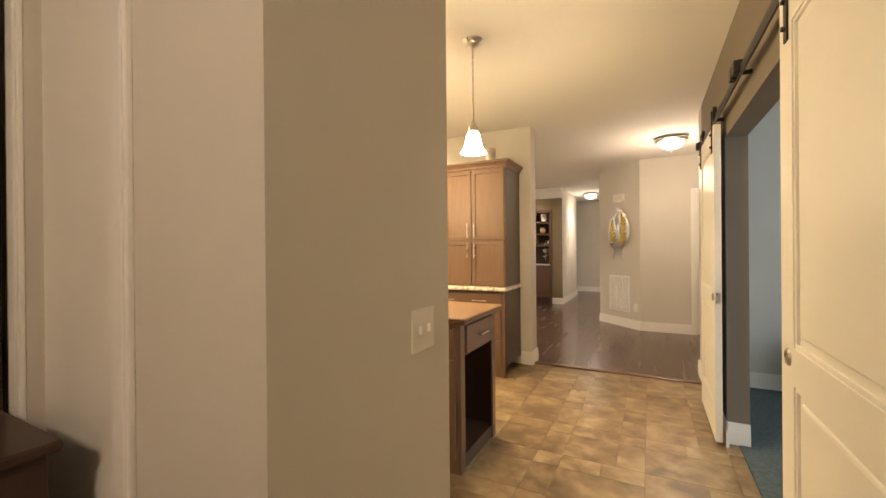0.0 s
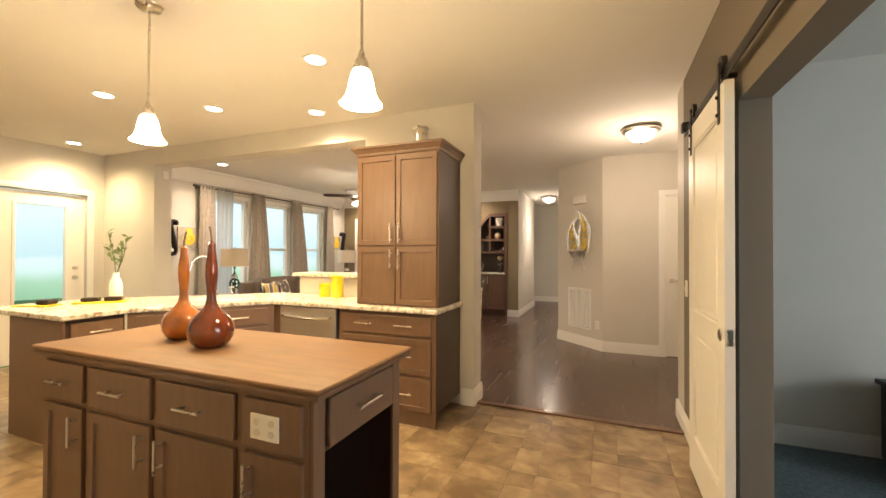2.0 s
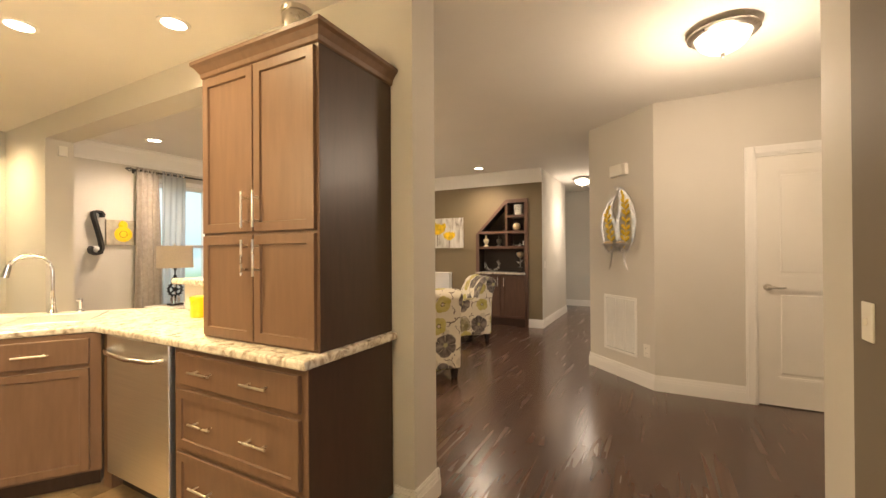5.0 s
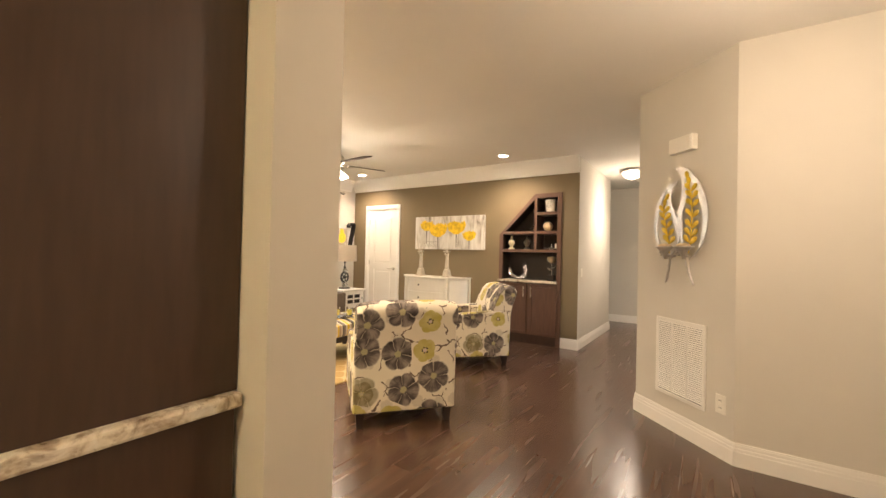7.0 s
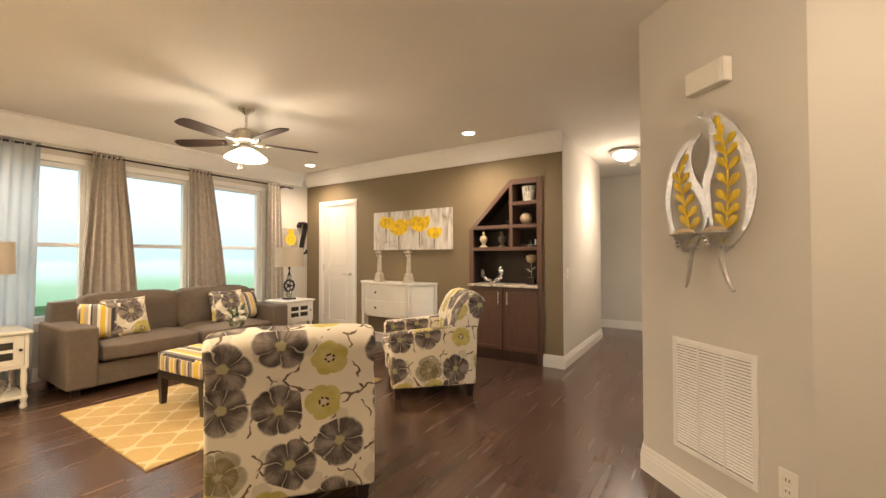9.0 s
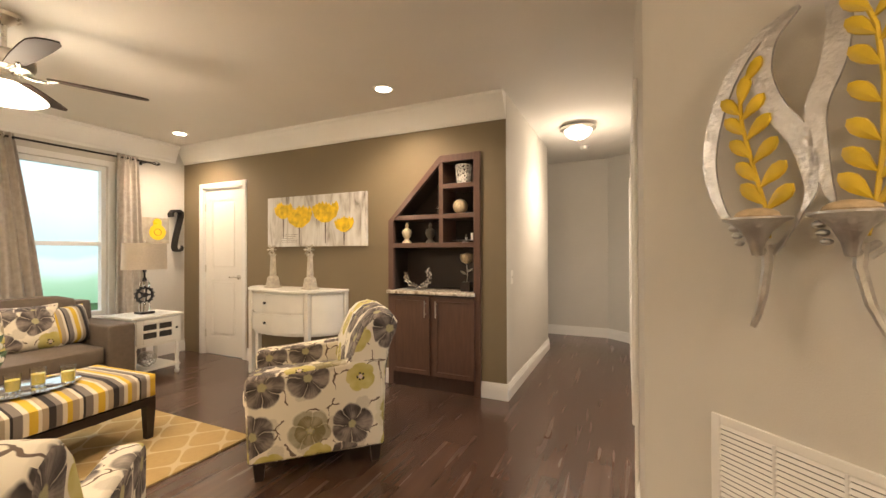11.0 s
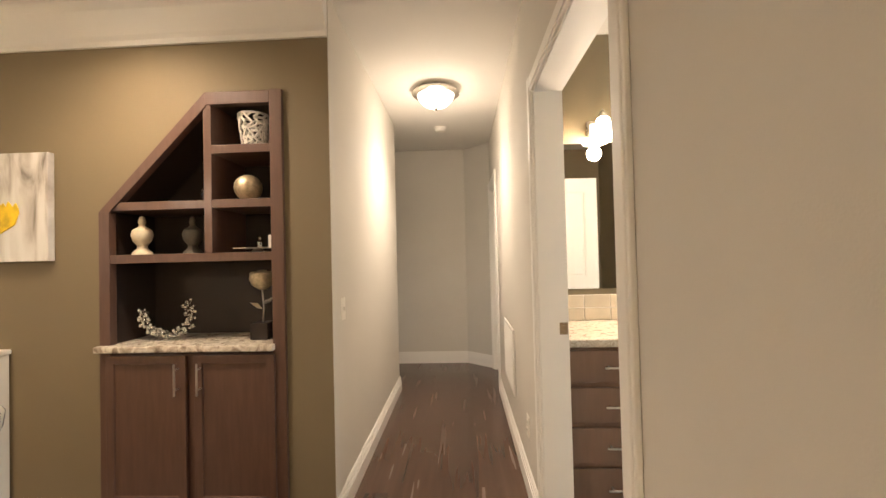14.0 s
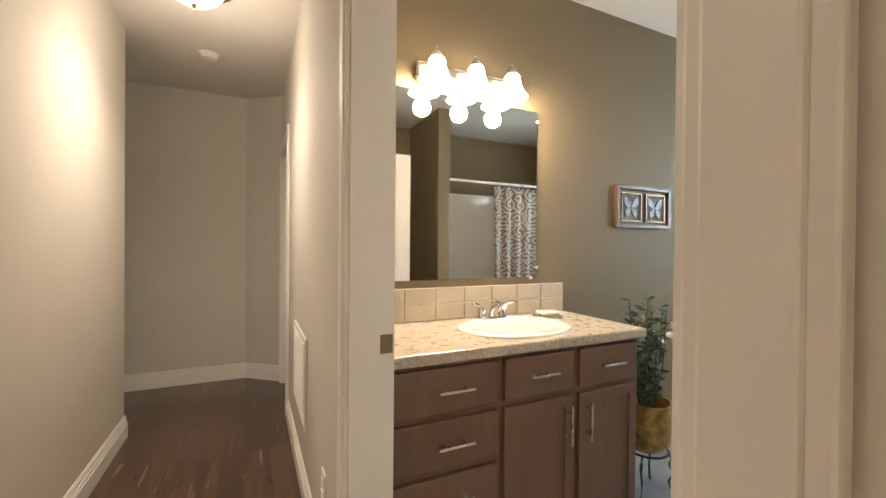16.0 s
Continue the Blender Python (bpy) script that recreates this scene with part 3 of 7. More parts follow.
st = tagged(part("strike_plate", box(box(B(), (HX + 0.086, BD1 - 0.0175, 0.932), (HX + 0.122, BD1 - 0.0155, 0.985), 0.0005), (HX + 0.096, BD1 - 0.019, 0.945), (HX + 0.112, BD1 - 0.0165, 0.972)), BRONZE), "small dark bronze strike plate on the door jamb", "strike plate")
st["kind"] = "structure"
casing("casing_pantry", -1.62, -1.11, 2.035, 0.446, "x", -1)
pd = thing("door_pantry", (-1.61, 0.50, 0.008), 0, "closed white flush pantry door", "door")
pd["kind"] = "structure"
part("leaf", box(B(), (0, -0.018, 0), (0.49, 0.018, 2.015), 0.003), DOORWHITE, pd)
# open bathroom door folded back against the inner wall
leaf_door("door_bath", (HX + 0.14, BD0 - 0.03, 0.008), -3, 0.86, "white two-panel bathroom door standing wide open")


def sash_window(name, y0, y1, x):
    w = thing(name, (x, 0, 0), 0, "white vinyl single-hung window with two panes", "window")
    w["kind"] = "structure"
    f = B()
    for a, b in (((-0.11, y0, WZ0), (-0.04, y0 + 0.045, WZ1)), ((-0.11, y1 - 0.045, WZ0), (-0.04, y1, WZ1)), ((-0.11, y0 + 0.045, WZ1 - 0.05), (-0.04, y1 - 0.045, WZ1)), ((-0.11, y0 + 0.045, WZ0), (-0.04, y1 - 0.045, WZ0 + 0.05)), ((-0.10, y0 + 0.045, 1.33), (-0.045, y1 - 0.045, 1.375))):
        box(f, a, b, 0.004)
    part("window_frame", f, VINYLDOOR, w)
    s = B()
    box(s, (-0.15, y0 - 0.0, WZ0 - 0.03), (0.035, y1 + 0.0, WZ0 - 0.001), 0.006)
    part("window_sill", s, WHITE, w)
    t = B()
    for a, b in (((0, y0 - 0.06, WZ0 - 0.03), (0.014, y0, WZ1 + 0.06)), ((0, y1, WZ0 - 0.03), (0.014, y1 + 0.06, WZ1 + 0.06)), ((0, y0, WZ1), (0.014, y1, WZ1 + 0.06)), ((0, y0 - 0.06, WZ0 - 0.09), (0.014, y1 + 0.06, WZ0 - 0.03))):
        box(t, a, b, 0.003)
    part("window_trim", t, WHITE, w)
    for z0, z1 in ((WZ0 + 0.05, 1.33), (1.375, WZ1 - 0.05)):
        g = part("pane", box(B(), (-0.078, y0 + 0.045, z0), (-0.072, y1 - 0.045, z1)), PANE, w)
        g.visible_shadow = False


for i, (a, b) in enumerate(WINDOWS):
    sash_window(f"window_{i + 1}", a, b, WX)

# glazed back door in the kitchen
casing("casing_back", 3.20, 4.09, 2.03, KX, "y", 1)
bd = thing("door_back", (KX - 0.05, 3.215, 0.01), 90, "closed white glazed back door with daylight behind", "door")
bd["kind"] = "structure"
f = B()
for a, b in (((0, -0.02, 0), (0.19, 0.02, 2.0)), ((0.67, -0.02, 0), (0.86, 0.02, 2.0)), ((0.19, -0.02, 0), (0.67, 0.02, 0.50)), ((0.19, -0.02, 1.86), (0.67, 0.02, 2.0))):
    box(f, a, b, 0.003)
part("leaf", f, DOORWHITE, bd)
f = B()
for a, b in (((0.17, -0.03, 0.48), (0.20, 0.03, 1.88)), ((0.66, -0.03, 0.48), (0.69, 0.03, 1.88)), ((0.2, -0.03, 0.48), (0.66, 0.03, 0.51)), ((0.2, -0.03, 1.85), (0.66, 0.03, 1.88))):
    box(f, a, b, 0.004)
part("glazing_frame", f, DOORWHITE, bd)
g = part("pane", box(B(), (0.2, -0.004, 0.51), (0.66, 0.004, 1.85)), PANE, bd)
g.visible_shadow = False
for z in (0.96, 1.09):
    part("knob", ball(cyl(B(), (0.755, -0.02, z), (0.755, -0.05, z), 0.026, 0.012), (0.755, -0.062, z), 0.024), NICKEL, bd, "satin nickel knob", True)

# den and bathroom windows, out of the walker's view, added as openings for daylight lamps
for nm, x, y0, y1, z0, z1 in (("window_den", 4.08, 0.6, 2.6, 0.7, 2.2), ("window_bath", 2.6, 8.3, 9.1, 1.2, 2.1)):
    w = thing(nm, (x, 0, 0), 0, "white framed window", "window")
    w["kind"] = "structure"
    f = B()
    for a, b in (((0.02, y0, z0), (0.09, y0 + 0.05, z1)), ((0.02, y1 - 0.05, z0), (0.09, y1, z1)), ((0.02, y0, z0), (0.09, y1, z0 + 0.05)), ((0.02, y0, z1 - 0.05), (0.09, y1, z1))):
        box(f, a, b)
    part("window_frame", f, VINYLDOOR, w)
    g = part("pane", box(B(), (0.05, y0 + 0.05, z0 + 0.05), (0.056, y1 - 0.05, z1 - 0.05)), PANE, w)
    g.visible_shadow = False
lamp("AREA", (4.06, 1.6, 1.45), 42, (0.84, 0.94, 1.0), 1.9, (0, 2.6, 0.9), 1.4)
lamp("AREA", (2.58, 8.7, 1.65), 26, (0.72, 0.88, 1.0), 0.7, (0, 8.9, 1.0), 0.8)

# outside
structure("ground", box(B(), (-3000, -3000, -0.5), (3000, 3000, -0.45)), material("grass", (0.10, 0.19, 0.055), 0.9, 0.35, 0.7, 0.6, 12), "green meadow outside the windows", "ground")
sky_m = bpy.data.materials.new("misty_distance")
sky_m.use_nodes = True
tn = sky_m.node_tree
tc = tn.nodes.new("ShaderNodeTexCoord")
sp_ = tn.nodes.new("ShaderNodeSeparateXYZ")
tn.links.new(tc.outputs["Object"], sp_.inputs[0])
nz = tn.nodes.new("ShaderNodeTexNoise")
nz.inputs["Scale"].default_value = 0.45
tn.links.new(tc.outputs["Object"], nz.inputs["Vector"])
hgt = mth(sky_m, "ADD", sp_.outputs[2], mth(sky_m, "MULTIPLY", nz.outputs["Fac"], 0.9))
colr = ramp(sky_m, mth(sky_m, "DIVIDE", mth(sky_m, "ADD", hgt, 1.0), 10.0), [(0.0, (0.13, 0.31, 0.09)), (0.10, (0.24, 0.46, 0.18)), (0.175, (0.40, 0.62, 0.34)), (0.215, (0.74, 0.87, 0.80)), (0.25, (0.84, 0.94, 0.94)), (0.27, (0.62, 0.76, 0.80)), (0.33, (0.70, 0.83, 0.88)), (0.40, (0.86, 0.95, 1.0)), (1.0, (0.88, 0.97, 1.0))])
tn.links.new(colr, tn.nodes["Principled BSDF"].inputs["Emission Color"])
tn.nodes["Principled BSDF"].inputs["Base Color"].default_value = (0.5, 0.6, 0.6, 1)
tn.nodes["Principled BSDF"].inputs["Emission Strength"].default_value = 0.56
mist = B()
for i in range(24):
    a0, a1 = [radians(90 + 180 * k / 24) for k in (i, i + 1)]
    mist.faces.new([mist.verts.new((-6 + 14 * math.cos(a), 5 + 14 * math.sin(a), z)) for a, z in ((a0, -0.5), (a1, -0.5), (a1, 14), (a0, 14))])
bmesh.ops.remove_doubles(mist, verts=mist.verts[:], dist=0.01)
structure("backdrop", mist, sky_m, "misty bright sky and hazy ridge beyond the meadow", "backdrop")


# ---- ceiling lights ----
def can_light(x, y, power, color=SOFTWARM):
    c = thing("recessed_light", (x, y, H), 0, "lit round recessed ceiling light with a white rim", "ceiling light", "recessed ceiling lights")
    part("rim", lathe(B(), [(0.062, -0.001), (0.064, -0.008), (0.082, -0.006), (0.086, -0.001)], seg=28), WHITE, c, smooth=True)
    part("lens", lathe(B(), [(0.0, -0.004), (0.062, -0.004), (0.062, -0.001)], seg=28), CAN, c, "glowing lens")
    lamp("SPOT", (x, y, H - 0.02), power, color, 0.06, (x, y, 0), spot=150, blend=0.9)


for x, y in ((-1.97, 3.16), (-2.63, 3.97), (-3.43, 3.56), (-3.99, 3.0), (-6.0, 3.75), (-4.6, 1.4), (-2.2, 0.9)):
    can_light(x, y, 100, WARM)
for x, y in ((-2.68, 8.61), (-5.42, 8.68), (-5.37, 5.22), (-2.7, 5.22)):
    can_light(x, y, 72 if y > 8 else 95)


def dome_light(x, y, power, drop=0.36, color=SOFTWARM):
    d = thing("flush_mount_light", (x, y, H), 0, "lit flush ceiling light with a frosted dome and nickel rim", "ceiling light", "flush ceiling lights")
    part("rim", lathe(B(), [(0.08, -0.001), (0.12, -0.012), (0.165, -0.022), (0.182, -0.030), (0.184, -0.040), (0.172, -0.050), (0.150, -0.056), (0.138, -0.05)], seg=36), NICKEL, d, "brushed nickel rim", True)
    part("dome", lathe(B(), [(0.142, -0.050), (0.139, -0.066), (0.122, -0.096), (0.090, -0.124), (0.05, -0.142), (0.02, -0.148), (0.0, -0.148)], seg=36), DOME, d, "glowing frosted glass dome", True)
    part("finial", lathe(B(), [(0.0, -0.180), (0.008, -0.175), (0.010, -0.164), (0.014, -0.152), (0.006, -0.147)], seg=14), NICKEL, d, "nickel finial", True)
    lamp("POINT", (x, y, H - drop), power, color, 0.14)


dome_light(0.17, 5.55, 23, 0.52)
dome_light(-1.34, 10.30, 8.5, 0.42, PALEWARM)
lamp("SPOT", (-1.34, 10.30, H - 0.17), 72, PALEWARM, 0.12, (-1.34, 10.30, 0), spot=140, blend=1.0)
# Unseen dome behind the start, added to brighten the near pantry wall.
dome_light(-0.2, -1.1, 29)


def pendant(x, y):
    p = thing("pendant_light", (x, y, H), 0, "lit bell-shaped white glass pendant on a nickel rod", "pendant light", "pendants over the island")
    part("canopy", lathe(B(), [(0.0, -0.03), (0.03, -0.028), (0.058, -0.014), (0.064, -0.001)], seg=24), NICKEL, p, smooth=True)
    part("rod", cyl(B(), (0, 0, -0.03), (0, 0, -0.53), 0.006, seg=10), NICKEL, p)
    part("socket", lathe(B(), [(0.008, -0.50), (0.014, -0.525), (0.026, -0.545), (0.032, -0.575), (0.028, -0.58)], seg=18), NICKEL, p, smooth=True)
    part("shade", lathe(B(), [(0.026, -0.572), (0.038, -0.588), (0.048, -0.625), (0.054, -0.662), (0.066, -0.692), (0.083, -0.712), (0.080, -0.713), (0.062, -0.694), (0.050, -0.664), (0.044, -0.625), (0.034, -0.592)], seg=32), BULB, p, "glowing white glass bell shade", True)
    lamp("POINT", (x, y, H - 0.80), 30, WARM, 0.085)


pendant(-1.06, 2.34)
pendant(-2.39, 2.37)

sd = thing("smoke_detector", (-1.355, 11.23, H), 0, "white round smoke detector on the ceiling", "smoke detector")
part("base", lathe(B(), [(0.0, -0.012), (0.062, -0.012), (0.065, -0.001)], seg=28), PLASTIC, sd)
part("cover", lathe(B(), [(0.0, -0.045), (0.035, -0.045), (0.05, -0.035), (0.055, -0.012)], seg=28), PLASTIC, sd, smooth=True)


# ---- kitchen ----
def bar_pull(parent, p, length, axis, out, stand=0.03, r=0.005):
    """A round bar pull at p on a front; axis: the bar's direction; out: the front's normal."""
    p, a, o = Vector(p), Vector(axis), Vector(out)
    bm = B()
    cyl(bm, p - a * length / 2 + o * stand, p + a * length / 2 + o * stand, r, seg=10)
    for s in (-0.32, 0.32):
        cyl(bm, p + a * length * s, p + a * length * s + o * stand, r * 0.85, seg=8)
    return part("handle", bm, NICKEL, parent, "brushed nickel bar pull", True)


def shaker(parent, name, x0, x1, z0, z1, y=0.0, mat=None, rail=0.055, flat=False, t=0.020):
    """A shaker front facing -y, standing on the plane y."""
    bm = box(B(), (x0, y - t, z0), (x1, y, z1), 0.004 if flat else 0.0025)
    if not flat:
        bm.normal_update()
        front = max(bm.faces, key=lambda q: (q.normal.y < -0.99) * q.calc_area())
        bmesh.ops.inset_region(bm, faces=[front], thickness=rail - 0.004, depth=0.0)
        bmesh.ops.inset_region(bm, faces=[front], thickness=0.004, depth=-0.009)
    return part(name, bm, mat or CAB, parent)


def cabinet_body(parent, x0, x1, d, z0=0.10, z1=0.868, mat=None, toe=True):
    bm = box(B(), (x0, 0.0, z0), (x1, d, z1), 0.002)
    if toe:
        box(bm, (x0 + 0.002, 0.07, 0.0), (x1 - 0.002, d, z0))
    return part("body", bm, mat or CABDARKSHADED, parent)


# drawer base with the hutch on it; local x to the east, front towards -y
CT = 0.882
db = thing("drawer_cabinet", (-2.185, 3.735, 0), 0, "brown wooden kitchen cabinet with three wide drawers", "cabinet", "kitchen base cabinets")
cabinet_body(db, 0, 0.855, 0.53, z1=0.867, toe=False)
part("face_frame", box(B(), (0.0, -0.004, 0.10), (0.855, -0.0005, 0.866)), CAB, db)
part("toe_kick", box(B(), (0.02, -0.004, 0.0), (0.855, 0.0, 0.10)), CAB, db)
for z0, z1, flat in ((0.69, 0.835, True), (0.395, 0.665, False), (0.115, 0.37, False)):
    f = shaker(db, "drawer", 0.035, 0.82, z0, z1, flat=flat)
    for x in (0.25, 0.60):
        bar_pull(f, (x, -0.02, (z0 + z1) / 2 + 0.005), 0.15, (1, 0, 0), (0, -1, 0))
hu = thing("hutch_cabinet", (-2.06, 3.80, CT), 0, "tall brown wall cabinet with four shaker doors standing on the counter", "cabinet")
part("body", box(B(), (0, 0, 0.0), (0.725, 0.472, 1.20), 0.002), CABDARKSHADED, hu)
part("face_frame", box(B(), (0.0, -0.004, 0.0), (0.725, -0.0005, 1.19)), CAB, hu)
for x0, x1, hx in ((0.012, 0.357, 0.325), (0.365, 0.712, 0.398)):
    for z0, z1, hz in ((0.012, 0.455, 0.36), (0.468, 1.165, 0.56)):
        f = shaker(hu, "door", x0, x1, z0, z1)
        bar_pull(f, (hx, -0.02, hz), 0.15, (0, 0, 1), (0, -1, 0))
cr = B()
prof = [(0.004, 1.175), (0.010, 1.18), (0.013, 1.198), (0.030, 1.222), (0.043, 1.232), (0.043, 1.248), (0.0, 1.25)]
corners = lambda o: [(-o, -o - 0.004), (0.725 + o, -o - 0.004), (0.725 + o, 0.472), (-o, 0.472)]
rings = [[cr.verts.new((x, y, z)) for x, y in corners(o)] for o, z in prof[:-1]]
for q, w in zip(rings, rings[1:]):
    for i in range(4):
        cr.faces.new((q[i], q[(i + 1) % 4], w[(i + 1) % 4], w[i]))
cr.faces.new(rings[-1])
cr.faces.new(rings[0][::-1])
part("crown", cr, CAB, hu, "stepped brown crown moulding")
cn = thing("canister", (-1.52, 3.86, CT + 1.271), 0, "small silver lidded canister on the cabinet", "canister")
part("jar", lathe(B(), [(0.0, 0), (0.058, 0), (0.06, 0.01), (0.06, 0.105), (0.056, 0.11)], seg=24), NICKEL, cn, smooth=True)
part("lid", lathe(B(), [(0.062, 0.11), (0.063, 0.13), (0.05, 0.138), (0.0, 0.138)], seg=24), NICKEL, cn, "silver lid", True)

hu.scale.z = 1.0184
db.scale.z = 0.9735

# dishwasher
dw = thing("dishwasher", (-2.80, 3.735, 0), 0, "stainless steel dishwasher under the counter", "dishwasher")
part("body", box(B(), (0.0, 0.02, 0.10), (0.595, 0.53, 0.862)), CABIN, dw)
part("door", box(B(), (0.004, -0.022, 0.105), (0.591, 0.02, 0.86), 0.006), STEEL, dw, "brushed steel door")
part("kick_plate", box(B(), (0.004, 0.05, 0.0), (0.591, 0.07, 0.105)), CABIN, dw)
part("filler_panel", box(B(), (-0.085, 0.0, 0.0), (0.0, 0.50, 0.866)), CAB, dw, "brown filler strip")
hb = B()
tube(hb, [(0.05, -0.022, 0.785), (0.055, -0.05, 0.782), (0.12, -0.062, 0.776), (0.30, -0.070, 0.770), (0.475, -0.062, 0.776), (0.54, -0.05, 0.782), (0.545, -0.022, 0.785)], 0.012, 10)
part("handle", hb, CHROME, dw, "bowed steel handle", True)

# corner sink cabinet on the diagonal from (-2.86, 3.71) to (-3.44, 2.86)
DX, DY = -3.455, 2.89
dl = math.hypot(-2.87 - DX, 3.72 - DY)
ang = math.degrees(math.atan2(3.72 - DY, -2.87 - DX))
sk = thing("sink_cabinet", (DX, DY, 0), ang, "brown corner sink cabinet with two doors", "cabinet", "kitchen base cabinets")
part("body", box(B(), (0.0, 0.0, 0.10), (dl, 0.45, 0.866)), CABDARKSHADED, sk)
part("toe_kick", box(B(), (0.02, 0.06, 0.0), (dl - 0.02, 0.4, 0.10)), CABDARKSHADED, sk)
part("face_frame", box(B(), (0.0, -0.004, 0.10), (dl, -0.0005, 0.866)), CAB, sk)
for x0, x1, hx in ((0.05, dl / 2 - 0.012, dl / 2 - 0.05), (dl / 2 + 0.012, dl - 0.05, dl / 2 + 0.05)):
    f = shaker(sk, "false_drawer", x0, x1, 0.70, 0.84, flat=True)
    bar_pull(f, ((x0 + x1) / 2, -0.02, 0.77), 0.14, (1, 0, 0), (0, -1, 0))
    f = shaker(sk, "door", x0, x1, 0.115, 0.675)
    bar_pull(f, (hx, -0.02, 0.59), 0.14, (0, 0, 1), (0, -1, 0))
# end cabinet along the west side
ec = thing("end_cabinet", (-3.47, 2.53, 0), 90, "brown end cabinet with a plain side panel", "cabinet", "kitchen base cabinets")
part("body", box(B(), (0.0, 0.0, 0.10), (0.35, 0.62, 0.866)), CABDARKSHADED, ec)
part("side_panel", box(B(), (-0.018, 0.0, 0.0), (0.0, 0.66, 0.866), 0.002), CAB, ec)
f = shaker(ec, "drawer", 0.02, 0.33, 0.70, 0.84, flat=True)
bar_pull(f, (0.175, -0.02, 0.77), 0.13, (1, 0, 0), (0, -1, 0))
f = shaker(ec, "door", 0.02, 0.33, 0.115, 0.675)
bar_pull(f, (0.06, -0.02, 0.59), 0.14, (0, 0, 1), (0, -1, 0))

for base in (dw, sk, ec):
    base.scale.z = 0.9735

# worktop with a hole for the sink, cut as one outline of prisms
poly = [(-1.30, 3.685), (-2.88, 3.685), (-3.425, 2.885), (-3.425, 2.485), (-4.42, 2.485), (-4.42, 3.16), (-3.28, 4.272), (-1.30, 4.272)]
ct = tagged(part("worktop", prism(B(), poly, 0.846, CT), COUNTER), "speckled beige laminate worktop along the kitchen corner", "worktop")
bv = ct.modifiers.new("round", "BEVEL")
bv.width, bv.segments, bv.limit_method, bv.angle_limit = 0.009, 2, "ANGLE", radians(50)
lt = tagged(part("ledge_top", box(B(), (-3.13, 4.215, 1.056), (-2.302, 4.53, 1.094), 0.008), COUNTER), "speckled beige laminate bar ledge on the half wall", "worktop")

# double sink on the diagonal; local frame as the sink cabinet
sn = thing("kitchen_sink", (DX, DY, CT), ang, "stainless double bowl kitchen sink", "sink")
bm = B()
for x0, x1 in ((0.14, 0.50), (0.53, 0.89)):
    for a, b in (((x0 - 0.02, 0.185, 0.0), (x1 + 0.02, 0.20, 0.006)), ((x0 - 0.02, 0.57, 0.0), (x1 + 0.02, 0.63, 0.006)), ((x0 - 0.02, 0.20, 0.0), (x0, 0.57, 0.006)), ((x1, 0.20, 0.0), (x1 + 0.02, 0.57, 0.006))):
        box(bm, a, b, 0.002)
part("rim", bm, STEEL, sn, "steel rim")
for x0, x1 in ((0.14, 0.50), (0.53, 0.89)):
    part("bowl", box(B(), (x0, 0.20, 0.0005), (x1, 0.57, 0.002)), STEEL, sn)
fc = thing("kitchen_faucet", Matrix.Translation((DX, DY, CT)) @ pose(0, 0, 0, 0, 0, ang) @ Vector((0.60, 0.69, 0)), ang - 79, "chrome gooseneck kitchen faucet", "faucet")
bm = B()
lathe(bm, [(0.0, 0), (0.03, 0), (0.028, 0.012), (0.02, 0.03), (0.018, 0.10), (0.014, 0.12)], seg=18)
R = 0.11
tube(bm, [(0, 0, 0.1), (0, 0, 0.30)] + [(0, -R + R * math.cos(a), 0.30 + R * math.sin(a)) for a in [math.pi * i / 12 for i in range(1, 11)]], 0.013, 12)
part("spout", bm, CHROME, fc, smooth=True)
part("spray_head", cyl(B(), (0, -0.212, 0.350), (0, -0.232, 0.265), 0.016, 0.021, 16), CHROME, fc, "pull-out spray head", True)
part("lever", tube(B(), [(0.02, 0, 0.075), (0.05, 0, 0.085), (0.06, 0, 0.12), (0.062, 0.0, 0.16)], 0.008, 8), CHROME, fc, smooth=True)
fc.scale = (0.92, 0.92, 0.92)
sp = thing("soap_dispenser", Matrix.Translation((DX, DY, CT)) @ pose(0, 0, 0, 0, 0, ang) @ Vector((0.74, 0.69, 0)), ang, "small chrome soap dispenser", "dispenser")
part("pump", tube(lathe(B(), [(0, 0), (0.02, 0), (0.018, 0.01), (0.009, 0.02), (0.009, 0.06), (0.014, 0.065), (0.012, 0.085), (0, 0.085)], seg=14), [(0, 0, 0.075), (0, -0.03, 0.085), (0, -0.06, 0.08)], 0.006, 8), CHROME, sp, smooth=True)
tr = thing("dish_tray", (-4.02, 3.02, CT), 48, "yellow tray with black scrub brushes", "tray")
part("tray", box(B(), (-0.17, -0.08, 0.0), (0.17, 0.08, 0.012), 0.005), YELLOW, tr)
for x in (-0.07, 0.08):
    part("brush", box(B(), (x - 0.06, -0.03, 0.012), (x + 0.06, 0.03, 0.045), 0.008), DARKLEG, tr, "black brush")
tr2 = thing("dish_tray", (-4.22, 2.70, CT), 20, "yellow tray with a black cloth", "tray")
part("tray", box(B(), (-0.13, -0.07, 0.0), (0.13, 0.07, 0.012), 0.005), YELLOW, tr2)
part("cloth", box(B(), (0.02, -0.04, 0.012), (0.12, 0.05, 0.05), 0.012), DARKLEG, tr2, "black cloth")
vs = thing("bud_vase", (-4.13, 3.18, CT), 0, "white ceramic vase holding green leafy stems", "vase")
part("jar", lathe(B(), [(0.0, 0), (0.045, 0), (0.052, 0.02), (0.052, 0.13), (0.04, 0.17), (0.024, 0.20), (0.026, 0.235), (0.022, 0.235)], seg=22), WHITEGLAZE, vs, smooth=True)
rng = random.Random(7)
stem, lf = B(), B()


